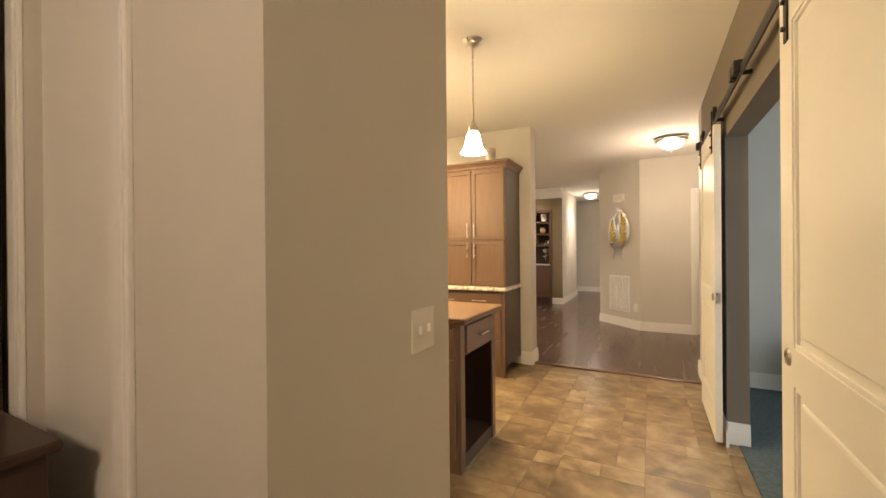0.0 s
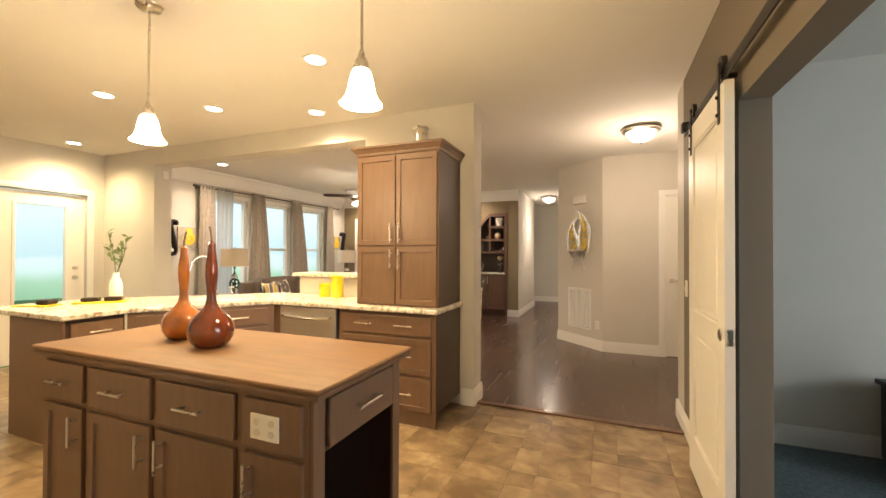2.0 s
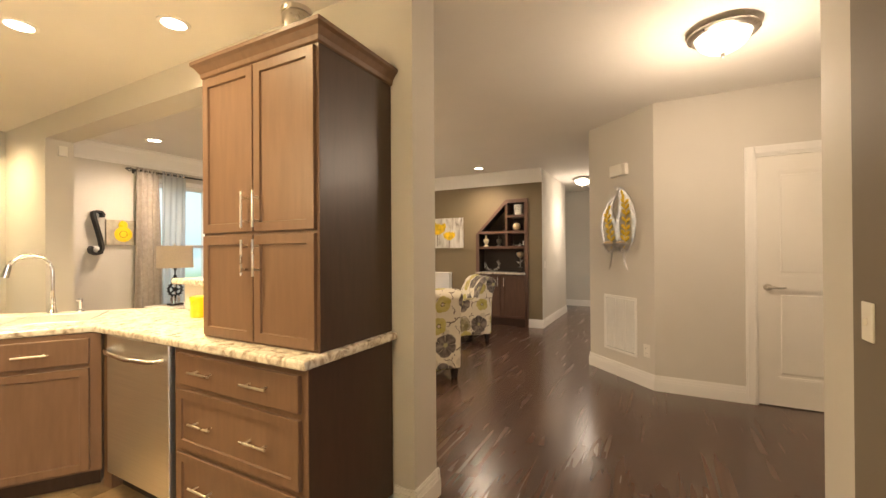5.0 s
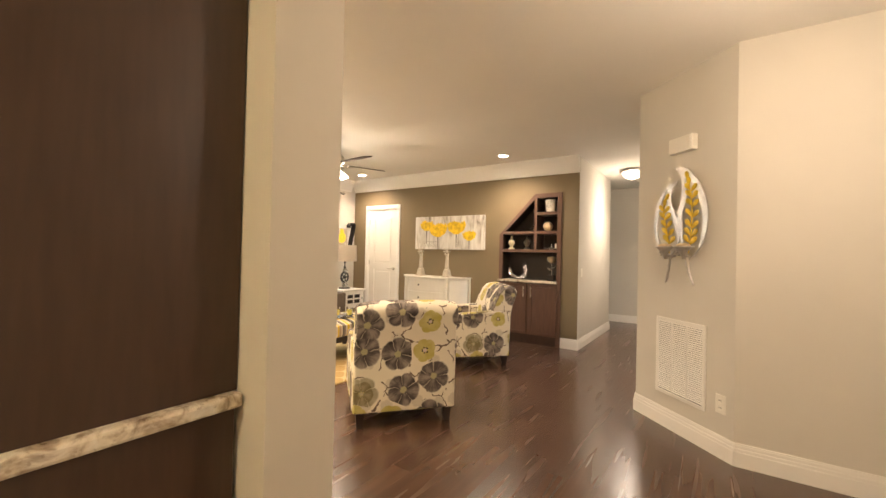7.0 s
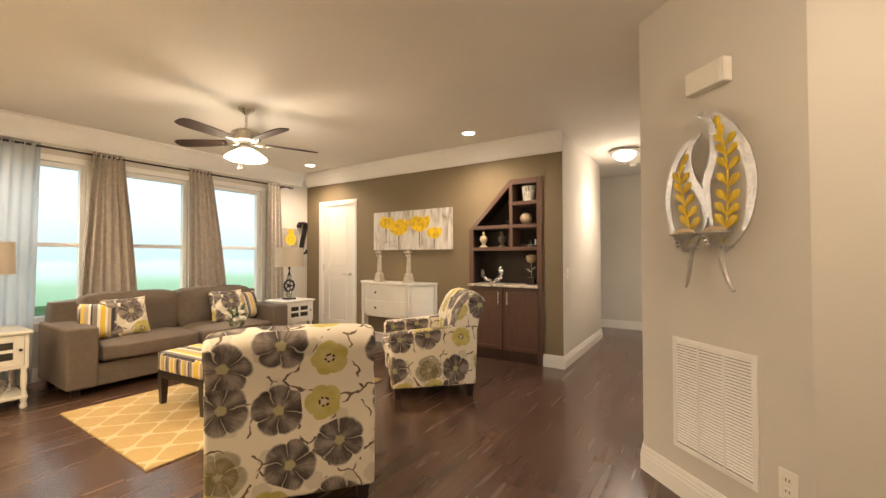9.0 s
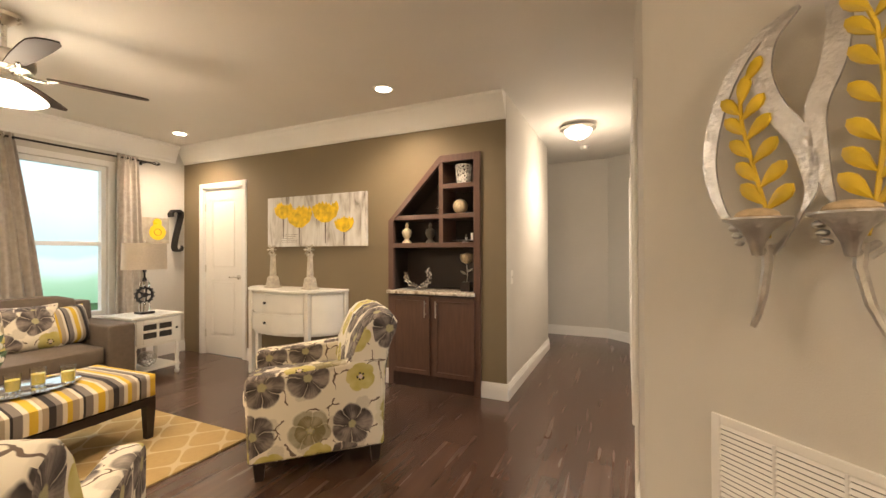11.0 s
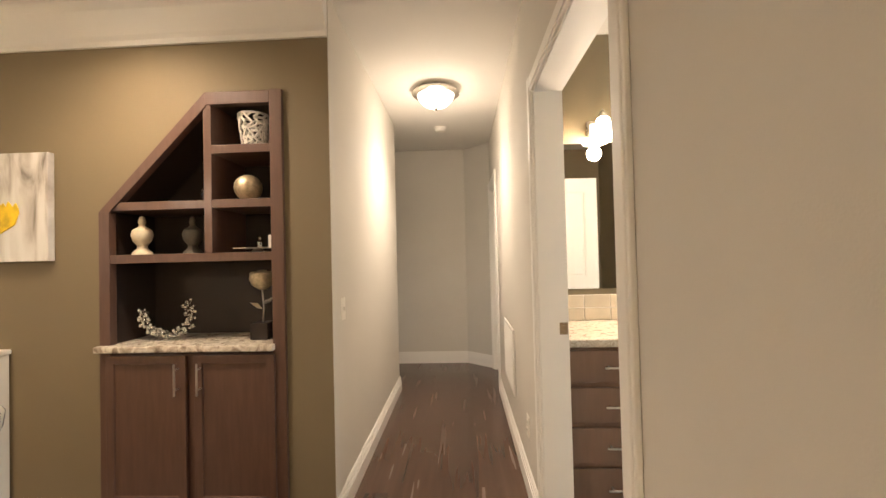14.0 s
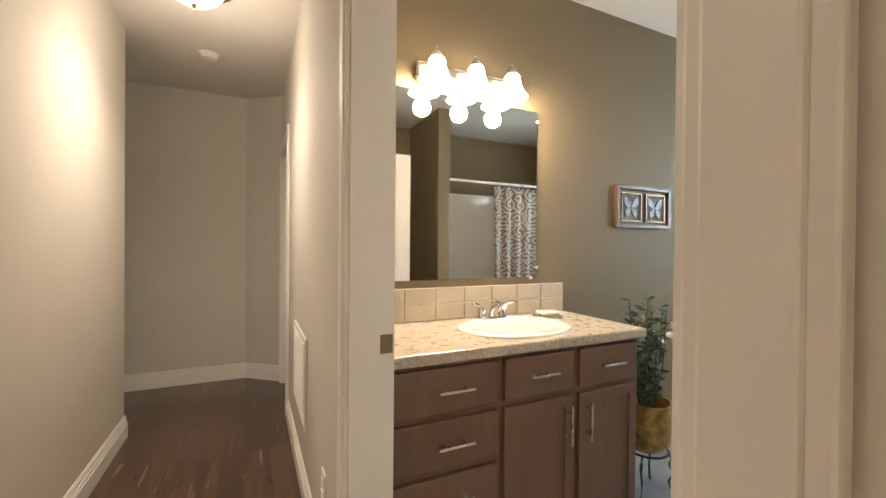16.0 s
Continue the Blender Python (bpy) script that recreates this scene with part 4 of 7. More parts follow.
def blade(bm, p, d, size, rng):
    """One pointed leaf from p along d."""
    d = d.normalized()
    s = d.cross(Vector((rng.uniform(-1, 1), rng.uniform(-1, 1), rng.uniform(0.2, 1)))).normalized()
    n = s.cross(d)
    pts = [p, p + d * size * 0.45 + s * size * 0.24 + n * size * 0.06, p + d * size + n * size * 0.05, p + d * size * 0.45 - s * size * 0.24 + n * size * 0.06]
    v = [bm.verts.new(q) for q in pts]
    m = bm.verts.new(p + d * size * 0.5)
    for i in range(4):
        bm.faces.new((v[i], v[(i + 1) % 4], m))


for k in range(5):
    top = Vector((rng.uniform(-0.07, 0.07), rng.uniform(-0.07, 0.07), rng.uniform(0.46, 0.66)))
    base = Vector((0, 0, 0.2))
    tube(stem, [base, base.lerp(top, 0.5) + Vector((0.01, 0.01, 0)), top], 0.003, 5)
    for j in range(9):
        p = base.lerp(top, 0.35 + 0.65 * j / 8)
        blade(lf, p, Vector((rng.uniform(-1, 1), rng.uniform(-1, 1), rng.uniform(0.2, 1.2))), rng.uniform(0.045, 0.070), rng)
part("stem", stem, LEAF, vs)
part("leaves", lf, material("sage_leaf", (0.16, 0.21, 0.08), 0.6, 0.3, 14), vs, "pale green leaves")
for nm, x, y, r, h in (("tall", -2.50, 4.12, 0.055, 0.205), ("short", -2.645, 4.12, 0.05, 0.125)):
    c = thing("canister", (x, y, CT), 0, f"{nm} yellow ceramic kitchen canister on the counter", "canister", "yellow canisters")
    part("jar", lathe(B(), [(0, 0), (r, 0), (r + 0.002, 0.006), (r, h - 0.03), (r - 0.001, h - 0.028)], seg=26), YELLOW, c, smooth=True)
    part("lid", lathe(B(), [(r + 0.003, h - 0.028), (r + 0.004, h - 0.004), (r - 0.004, h), (0, h)], seg=26), YELLOW, c, smooth=True)
vt = thing("floor_vent", (-1.95, 3.715, 0.0), 0, "dark metal toe kick vent under the drawers", "vent")
part("grille", box(box(B(), (-0.14, -0.006, 0.02), (0.14, 0.0, 0.085)), (-0.12, -0.008, 0.045), (0.12, -0.006, 0.055)), BLACKIRON, vt)

# island
IX0, IX1, IY0, IY1 = -2.492, -1.023, 2.018, 2.573
isl = thing("kitchen_island", ((IX0 + IX1) / 2, (IY0 + IY1) / 2, 0), 0, "brown kitchen island with drawers, doors and an open end bay", "island")
W, D = (IX1 - IX0) / 2, (IY1 - IY0) / 2
part("body", box(B(), (-W, -D, 0.0), (W - 0.40, D, 0.888), 0.002), CABDARKSHADED, isl)
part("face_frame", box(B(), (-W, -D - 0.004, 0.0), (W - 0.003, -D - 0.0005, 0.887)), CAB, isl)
part("side_panel", box(B(), (W - 0.40, -D, 0.0), (W, -D + 0.02, 0.888)), CABDARKSHADED, isl)
part("side_panel", box(B(), (W - 0.40, D - 0.02, 0.0), (W, D, 0.888)), CABDARKSHADED, isl)
part("drawer_box", box(B(), (W - 0.40, -D + 0.02, 0.68), (W - 0.004, D - 0.02, 0.888)), CABDARKSHADED, isl)
part("bay_floor", box(B(), (W - 0.40, -D + 0.02, 0.0), (W, D - 0.02, 0.085)), CABDARKSHADED, isl)
part("end_post", box(B(), (W - 0.002, -D, 0.0), (W + 0.012, -D + 0.055, 0.888), 0.002), CAB, isl)
part("end_post", box(B(), (W - 0.002, D - 0.055, 0.0), (W + 0.012, D, 0.888), 0.002), CAB, isl)
# Near-black sheets over the open bay's back and one side.
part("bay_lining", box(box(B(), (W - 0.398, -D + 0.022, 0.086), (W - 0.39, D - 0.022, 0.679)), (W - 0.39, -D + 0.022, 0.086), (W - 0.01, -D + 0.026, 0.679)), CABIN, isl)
xs = [-W, W - 1.145, W - 0.715, W - 0.285, W]
for i in range(4):
    x0, x1 = xs[i] + 0.02, xs[i + 1] - 0.02
    f = shaker(isl, "drawer", x0, x1, 0.70, 0.865, y=-D, flat=True)
    if i < 3:
        bar_pull(f, ((x0 + x1) / 2, -D - 0.02, 0.785), 0.13, (1, 0, 0), (0, -1, 0))
    g = shaker(isl, "door", x0, x1, 0.09, 0.675, y=-D)
    bar_pull(g, (x0 + 0.035 if i > 1 else x1 - 0.035, -D - 0.02, 0.585), 0.13, (0, 0, 1), (0, -1, 0))
ol = part("outlet_plate", box(B(), (W - 0.224, -D - 0.026, 0.732), (W - 0.106, -D - 0.018, 0.818), 0.003), PLASTIC, isl, "white double outlet")
for x in (-0.195, -0.135):
    for z in (0.757, 0.793):
        part("socket", lathe(B(), [(0, 0), (0.012, 0), (0.012, 0.002), (0, 0.002)], seg=14, m=pose(W + x, -D - 0.026, z, 90)), material("socket_white", (0.62, 0.59, 0.52), 0.5, 0.02), ol)
bm = box(B(), (W, -D + 0.07, 0.70), (W + 0.02, D - 0.07, 0.868), 0.004)
f = part("end_drawer", bm, CAB, isl)
bar_pull(f, (W + 0.02, 0.0, 0.79), 0.16, (0, 1, 0), (1, 0, 0))
isl.scale.z = 0.9516
rb = thing("red_canister", (-1.15, 2.23, 0.081), 0, "red glass jar on the bottom of the island bay", "jar")
part("jar", lathe(B(), [(0, 0), (0.05, 0), (0.06, 0.02), (0.06, 0.06), (0.045, 0.085), (0.03, 0.09)], seg=20), material("red_glaze", (0.35, 0.02, 0.015), 0.15, 0.2, 8), rb, smooth=True)
part("lid", lathe(B(), [(0.034, 0.09), (0.034, 0.10), (0.01, 0.11), (0, 0.11)], seg=16), CHROME, rb, smooth=True)
top = thing("island_top", (-1.7575, 2.297, 0.8455), 0, "butcher block island top with a dark rounded edge", "worktop")
part("board", box(B(), (-0.79, -0.3145, 0.020), (0.79, 0.3145, 0.0405), 0.009), BUTCHER, top, smooth=True, angle=50)
part("edge", box(B(), (-0.784, -0.3085, 0.0), (0.784, 0.3085, 0.0205), 0.007), BUTCHEREDGE, top, "dark stained moulding under the edge")


TWIG = material("gourd_stem", (0.16, 0.11, 0.07), 0.8, 0.3, 40, 0.5, 90)


def gourd(x, y, mat, word, k, lean):
    g = thing("gourd_vase", (x, y, 0.886), 0, f"glossy {word} ceramic gourd vase on the island", "vase", "gourd vases")
    rb, h = 0.0845 * k, 0.418 * k
    prof = [(0, 0), (0.52, 0), (0.60, 0.006), (0.82, 0.045), (0.96, 0.10), (1.0, 0.16), (0.95, 0.22), (0.80, 0.275), (0.57, 0.325), (0.37, 0.365), (0.265, 0.40), (0.215, 0.445), (0.195, 0.50), (0.21, 0.56), (0.25, 0.63), (0.272, 0.69), (0.266, 0.75), (0.240, 0.81), (0.200, 0.87), (0.168, 0.93), (0.172, 0.975), (0.07, 0.995), (0, 0.995)]
    part("body", lathe(B(), [(r * rb, z * h) for r, z in prof], seg=36), mat, g, smooth=True)
    part("stem", tube(B(), [(0, 0, h * 0.985), (0.002 * lean, 0, h + 0.02), (0.008 * lean, 0, h + 0.045), (0.016 * lean, 0, h + 0.066)], 0.0055, 8, 0.004), TWIG, g, "rough grey-brown gourd stem", True)


gourd(-2.05, 2.33, CERAMIC, "amber", 1.06, 1)
gourd(-1.775, 2.262, CERAMICRED, "oxblood", 1.10, -1)


def plate(name, at, rz, label, cat, w=0.072, h=0.118, kind="outlet"):
    p = thing(name, at, rz, label, cat)
    part("cover", box(B(), (-w / 2, -0.006, -h / 2), (w / 2, 0, h / 2), 0.002), PLASTIC, p)
    n = max(1, round(w / 0.07))
    for i in range(n):
        x = (i - (n - 1) / 2) * 0.046
        if kind == "outlet":
            for z in (-0.022, 0.022):
                part("socket", box(B(), (x - 0.015, -0.008, z - 0.014), (x + 0.015, -0.006, z + 0.014), 0.004), PLASTIC, p)
                part("slots", box(box(B(), (x - 0.008, -0.0085, z - 0.004), (x - 0.005, -0.008, z + 0.006)), (x + 0.005, -0.0085, z - 0.004), (x + 0.008, -0.008, z + 0.006)), GREYBLACK, p)
        else:
            part("toggle", box(B(), (x - 0.005, -0.016, -0.011), (x + 0.005, -0.006, 0.011), 0.002), PLASTIC, p)
    return p


plate("light_switch", (-0.635, 0.955, 1.05), 90, "white double light switch plate on the wall", "switch", 0.118, 0.118, "switch")
plate("light_switch", (-1.80, 9.29, 1.03), 90, "white light switch plate in the hall", "switch", kind="switch")
plate("light_switch", (BX, 4.33, 1.05), -90, "white light switch plate beside the barn door", "switch", kind="switch")
plate("wall_outlet", (HX, 9.42, 0.36), -90, "white wall outlet above the hall baseboard", "outlet")
ps = thing("wall_sensor", (-5.38, 4.40, 2.28), 90, "small white box sensor on the wall", "sensor")
part("case", box(B(), (-0.035, -0.025, -0.05), (0.035, 0, 0.05), 0.005), PLASTIC, ps)

# low brown cabinet and dark tall frame beside the pantry door
lc = thing("side_cabinet", (-1.62, 0.27, 0), 0, "low dark brown wooden side cabinet", "cabinet")
part("body", box(B(), (-0.38, -0.10, 0), (0.38, 0.10, 0.835), 0.004), CABDARKSHADED, lc)
part("top", box(B(), (-0.40, -0.12, 0.835), (0.40, 0.12, 0.86), 0.006), CABDARKSHADED, lc)
fr = thing("tall_cabinet", (-2.15, 0.30, 0), 0, "tall dark brown cabinet against the pantry wall", "cabinet")
part("body", box(B(), (-0.35, -0.10, 0), (0.42, 0.13, 2.2), 0.004), CABDARKSHADED, fr)


# ---- barn doors ----
def barn_door(y0, y1, pull_y, label):
    """A white sliding door hung in front of the wall; it runs along y."""
    d = thing("barn_door", (BX - 0.052, y0, 0.02), 90, label, "sliding door", "sliding barn doors")
    w = y1 - y0
    leaf = part("leaf", panel_door(w, 2.03, 0.038, split=0.90), DOORWHITE, d)
    for x in (0.075, w - 0.075):
        hg = part("hanger", box(box(B(), (x - 0.016, 0.019, 1.86), (x + 0.016, 0.025, 2.12), 0.002), (x - 0.016, -0.0, 2.03), (x + 0.016, 0.022, 2.036)), BLACKIRON, d, "black iron strap hanger")
        for z in (1.90, 1.98):
            part("bolt", cyl(B(), (x, 0.025, z), (x, 0.034, z), 0.009, 0.008, 6), BLACKIRON, hg)
        part("wheel", cyl(cyl(B(), (x, -0.004, 2.125), (x, 0.016, 2.125), 0.040, 0.040, 24), (x, 0.016, 2.125), (x, 0.026, 2.125), 0.014, 0.010, 10), BLACKIRON, hg, "black roller wheel", True)
    px = pull_y - y0
    part("ring_pull", lathe(B(), [(0.013, 0.0), (0.026, 0.0), (0.027, 0.003), (0.022, 0.006), (0.015, 0.003)], seg=22, m=pose(px, 0.019, 0.92, -90)), NICKEL, leaf, "recessed nickel ring pull", True)
    ex = w if pull_y > (y0 + y1) / 2 else 0.0
    part("edge_latch", box(B(), (ex - 0.0015, -0.011, 0.885), (ex + 0.0015, 0.011, 0.955)), NICKEL, leaf, "nickel edge latch")
    return d


barn_door(3.06, 3.83, 3.13, "white two-panel sliding barn door pushed open along the wall")
barn_door(0.68, 1.60, 1.53, "white two-panel sliding barn door pushed open beside the opening")
rail = thing("barn_track", (BX - 0.052, 2.35, 2.10), 90, "black iron sliding door track on the wall", "track")
part("rail", box(B(), (-1.75, -0.004, -0.026), (1.72, 0.004, 0.026), 0.002), BLACKIRON, rail)
for x in (-1.6, -0.8, 0.0, 0.8, 1.6):
    part("spacer", cyl(cyl(B(), (x, -0.05, 0), (x, 0.004, 0), 0.012, seg=10), (x, 0.004, 0), (x, 0.012, 0), 0.012, 0.009, 6), BLACKIRON, rail)
for x in (-0.02, 0.06, 1.66, -1.70):
    part("stop", box(B(), (x - 0.03, -0.012, -0.012), (x + 0.03, 0.03, 0.05), 0.006), BLACKIRON, rail, "black end stop")

# den furniture seen through the opening
dr = thing("den_cabinet", (1.95, 4.10, 0), 0, "black low cabinet on the den carpet", "cabinet")
part("body", box(B(), (-0.55, -0.22, 0.05), (0.55, 0.22, 0.50), 0.004), DARKLEG, dr)
part("top", box(B(), (-0.57, -0.24, 0.50), (0.57, 0.24, 0.53), 0.004), DARKLEG, dr)
part("plinth", box(B(), (-0.53, -0.20, 0.0), (0.53, 0.2, 0.05)), DARKLEG, dr)
for x in (-0.275, 0.275):
    part("door", box(B(), (x - 0.265, -0.235, 0.07), (x + 0.265, -0.22, 0.49), 0.004), DARKLEG, dr)
db2 = thing("wire_sphere", (1.56, 4.05, 0.53), 0, "silver wire ball ornament on the black cabinet", "ornament")
bm = B()
for k in range(7):
    q = Euler((k * 0.9, k * 1.7, k * 0.4)).to_matrix()
    tube(bm, [q @ Vector((0.12 * math.cos(a), 0.12 * math.sin(a), 0)) + Vector((0, 0, 0.122)) for a in [2 * math.pi * i / 20 for i in range(21)]], 0.004, 5)
part("wires", bm, NICKEL, db2, smooth=True)


# ---- living room ----
def soft(bm_ob, w, seg=3, lim=40):
    m = bm_ob.modifiers.new("round", "BEVEL")
    m.width, m.segments, m.limit_method, m.angle_limit = w, seg, "ANGLE", radians(lim)
    return bm_ob


def puff(bm, a, b, out=0.03, n=6):
    """A plump box: a subdivided block whose faces swell."""
    a, b = Vector(a), Vector(b)
    s = B()
    bmesh.ops.create_cube(s, size=2)
    bmesh.ops.subdivide_edges(s, edges=s.edges[:], cuts=n, use_grid_fill=True)
    c, h = (a + b) / 2, (b - a) / 2
    lut = {}
    for v in s.verts:
        p = v.co.copy()
        k = [1 - abs(x) ** 4 for x in p]
        q = Vector([p[i] * h[i] + (p[i] / max(abs(p[i]), 1e-6)) * (abs(p[i]) > 0.999) * out * k[(i + 1) % 3] * k[(i + 2) % 3] for i in range(3)])
        for i in range(3):
            edge = sum(abs(p[j]) > 0.999 for j in range(3))
            if edge >= 2:
                q[i] -= 0.012 * (1 if p[i] > 0.5 else -1 if p[i] < -0.5 else 0)
        lut[v] = bm.verts.new(c + q)
    for f in s.faces:
        bm.faces.new([lut[v] for v in f.verts])
    s.free()
    return bm


def pillow(parent_name, at, rz, tilt, size, mat, label, group="sofa cushions", thick=0.075):
    p = thing(parent_name, at, rz, label, "cushion", group)
    bm = B()
    n = 12
    grid = {}
    for sgn in (-1, 1):
        for i in range(n + 1):
            for j in range(n + 1):
                u, v = 2 * i / n - 1, 2 * j / n - 1
                e = (1 - u ** 4) * (1 - v ** 4)
                pin = 1 - 0.07 * (1 - abs(u) ** 2) * (abs(v) ** 3)
                pin2 = 1 - 0.07 * (1 - abs(v) ** 2) * (abs(u) ** 3)
                key = (i, j) if i in (0, n) or j in (0, n) else (sgn, i, j)
                if key not in grid:
                    grid[key] = bm.verts.new((u * size / 2 * pin2, sgn * thick * e ** 0.6, v * size / 2 * pin + size / 2))
        for i in range(n):
            for j in range(n):
                ks = []
                for a, b in ((i, j), (i + 1, j), (i + 1, j + 1), (i, j + 1)):
                    ks.append(grid[(a, b)] if (a in (0, n) or b in (0, n)) else grid[(sgn, a, b)])
                bm.faces.new(ks)
    bmesh.ops.transform(bm, matrix=pose(0, 0, 0, tilt), verts=bm.verts[:])
    part("cover", bm, mat, p, smooth=True, uv=True, angle=60)
    return p


sofa = thing("sofa", (-5.49, 6.97, 0), 90, "taupe upholstered three-seat sofa below the windows", "sofa")
L, Dp = 1.08, 0.43
soft(part("base", box(B(), (-L + 0.02, -Dp + 0.03, 0.07), (L - 0.02, Dp - 0.02, 0.27)), SOFA, sofa), 0.015)
for s in (-1, 1):
    x0, x1 = sorted((s * L, s * (L - 0.22)))
    soft(part("armrest", box(B(), (x0, -Dp - 0.005, 0.075), (x1, Dp - 0.03, 0.605)), SOFA, sofa), 0.022)
part("back_frame", puff(B(), (-L + 0.05, 0.21, 0.1), (L - 0.05, Dp - 0.01, 0.80), 0.01), SOFA, sofa, smooth=True)
for i in range(2):
    x0 = -0.85 + i * 0.85
    part("seat_cushion", puff(B(), (x0 + 0.008, -Dp - 0.01, 0.275), (x0 + 0.842, 0.22, 0.435), 0.022), SOFA, sofa, smooth=True)
    part("back_cushion", puff(B(), (x0 + 0.012, 0.06, 0.42), (x0 + 0.838, 0.26, 0.845), 0.020, 8), SOFA, sofa, smooth=True)
for x in (-L + 0.08, L - 0.08):
    for y in (-Dp + 0.08, Dp - 0.08):
        part("foot", box(B(), (x - 0.03, y - 0.03, 0), (x + 0.03, y + 0.03, 0.075), 0.004), DARKLEG, sofa, "dark block foot")
pillow("throw_cushion", (-5.34, 6.20, 0.44), 70, -18, 0.36, STRIPE2, "yellow and grey striped cushion on the sofa")
pillow("throw_cushion", (-5.31, 6.42, 0.44), 96, -20, 0.40, POPPY, "cream poppy print cushion on the sofa")
pillow("throw_cushion", (-5.32, 7.43, 0.44), 86, -20, 0.40, POPPY, "cream poppy print cushion on the sofa")
pillow("throw_cushion", (-5.36, 7.71, 0.44), 108, -18, 0.36, STRIPE2, "yellow and grey striped cushion on the sofa")


def armchair(x, y, rz, label):
    """Upholstered club chair facing -y, with a scrolled back."""
    c = thing("armchair", (x, y, 0), rz, label, "armchair", "poppy armchairs")
    c.scale = (1.03, 1.03, 1.04)
    w = 0.365
    soft(part("base", box(B(), (-w + 0.015, -0.36, 0.105), (w - 0.015, 0.34, 0.36)), POPPY, c, uv=True), 0.012)
    part("seat_cushion", puff(B(), (-w + 0.10, -0.40, 0.345), (w - 0.10, 0.22, 0.455), 0.02), POPPY, c, smooth=True, uv=True)
    for s in (-1, 1):
        bm = B()
        prof = [(-0.375, 0.10), (-0.385, 0.35), (-0.392, 0.52), (-0.37, 0.555), (-0.2, 0.565), (0.05, 0.585), (0.25, 0.60), (0.34, 0.60), (0.335, 0.10)]
        x0, x1 = s * w, s * (w - 0.105)
        rows = [[bm.verts.new((xx, yy, zz)) for yy, zz in prof] for xx in (x0, x1)]
        k = len(prof)
        for i in range(k):
            bm.faces.new((rows[0][i], rows[0][(i + 1) % k], rows[1][(i + 1) % k], rows[1][i]))
        bm.faces.new(rows[0])
        bm.faces.new(rows[1][::-1])
        soft(part("armrest", bm, POPPY, c, uv=True, smooth=True), 0.022, 3, 35)
    bm = B()
    prof = [(0.345, 0.10), (0.352, 0.35), (0.362, 0.55), (0.385, 0.68), (0.425, 0.775), (0.43, 0.82), (0.405, 0.857), (0.35, 0.872), (0.285, 0.856), (0.228, 0.80), (0.180, 0.70), (0.145, 0.58), (0.13, 0.42), (0.13, 0.10)]
    n = 8
    rows = []
    for i in range(n + 1):
        u = -1 + 2 * i / n
        rows.append([bm.verts.new((u * (w - 0.002) * (1 - 0.02 * (zz > 0.6)), yy, zz - 0.022 * u ** 4 * (zz > 0.62))) for yy, zz in prof])
    k = len(prof)
    for q, r in zip(rows, rows[1:]):
        for i in range(k):
            bm.faces.new((q[i], q[(i + 1) % k], r[(i + 1) % k], r[i]))
    bm.faces.new(rows[0])
    bm.faces.new(rows[-1][::-1])
    soft(part("backrest", bm, POPPY, c, uv=True, smooth=True, angle=50), 0.018, 3, 60)
    for x in (-0.31, 0.31):
        for y in (-0.32, 0.30):
            bm = cyl(B(), (x, y, 0.0), (x, y, 0.108), 0.030, 0.043, 4)
            bmesh.ops.rotate(bm, verts=bm.verts[:], cent=(x, y, 0), matrix=Matrix.Rotation(radians(45), 3, "Z"))
            part("leg", bm, DARKLEG, c, "dark tapered block leg")
    return c


armchair(-2.415, 6.19, 230.5, "cream armchair with grey and yellow poppies, seen from behind")
armchair(-2.72, 7.895, -45.2, "cream armchair with grey and yellow poppies beside the shelves")

ot = thing("ottoman", (-4.06, 6.89, 0.012), 4, "striped yellow and grey ottoman on dark wooden legs", "ottoman")
part("cushion", puff(B(), (-0.33, -0.60, 0.27), (0.33, 0.60, 0.435), 0.018), STRIPE, ot, smooth=True, uv=True)
uvl = ot.children[0].data.uv_layers[0].data
for poly_ in ot.children[0].data.polygons:
    for li in poly_.loop_indices:
        co_ = ot.children[0].data.vertices[ot.children[0].data.loops[li].vertex_index].co
        uvl[li].uv = ((co_.x if abs(poly_.normal.y) > 0.7 else co_.y) + 1.0, 0.5)
part("frame", box(B(), (-0.32, -0.59, 0.22), (0.32, 0.59, 0.275), 0.004), DARKLEG, ot, "dark wooden frame")
for x in (-0.29, 0.29):
    for y in (-0.56, 0.56):
        bm = cyl(B(), (x, y, 0.0), (x, y, 0.23), 0.028, 0.042, 4)
        bmesh.ops.rotate(bm, verts=bm.verts[:], cent=(x, y, 0), matrix=Matrix.Rotation(radians(45), 3, "Z"))
        part("leg", bm, DARKLEG, ot, "dark tapered leg")
tray = thing("serving_tray", (-4.02, 6.94, 0.465), 4, "oval silver tray on the ottoman", "tray")
bm = lathe(B(), [(0.0, 0.0), (0.20, 0.0), (0.235, 0.012), (0.25, 0.016), (0.25, 0.019), (0.20, 0.005), (0.0, 0.005)], seg=40)
bmesh.ops.scale(bm, verts=bm.verts[:], vec=(0.72, 1.0, 1))
part("dish", bm, CHROME, tray, smooth=True)
JUICE = material("lemonade", (0.85, 0.70, 0.16), 0.25, 0.05, 10)
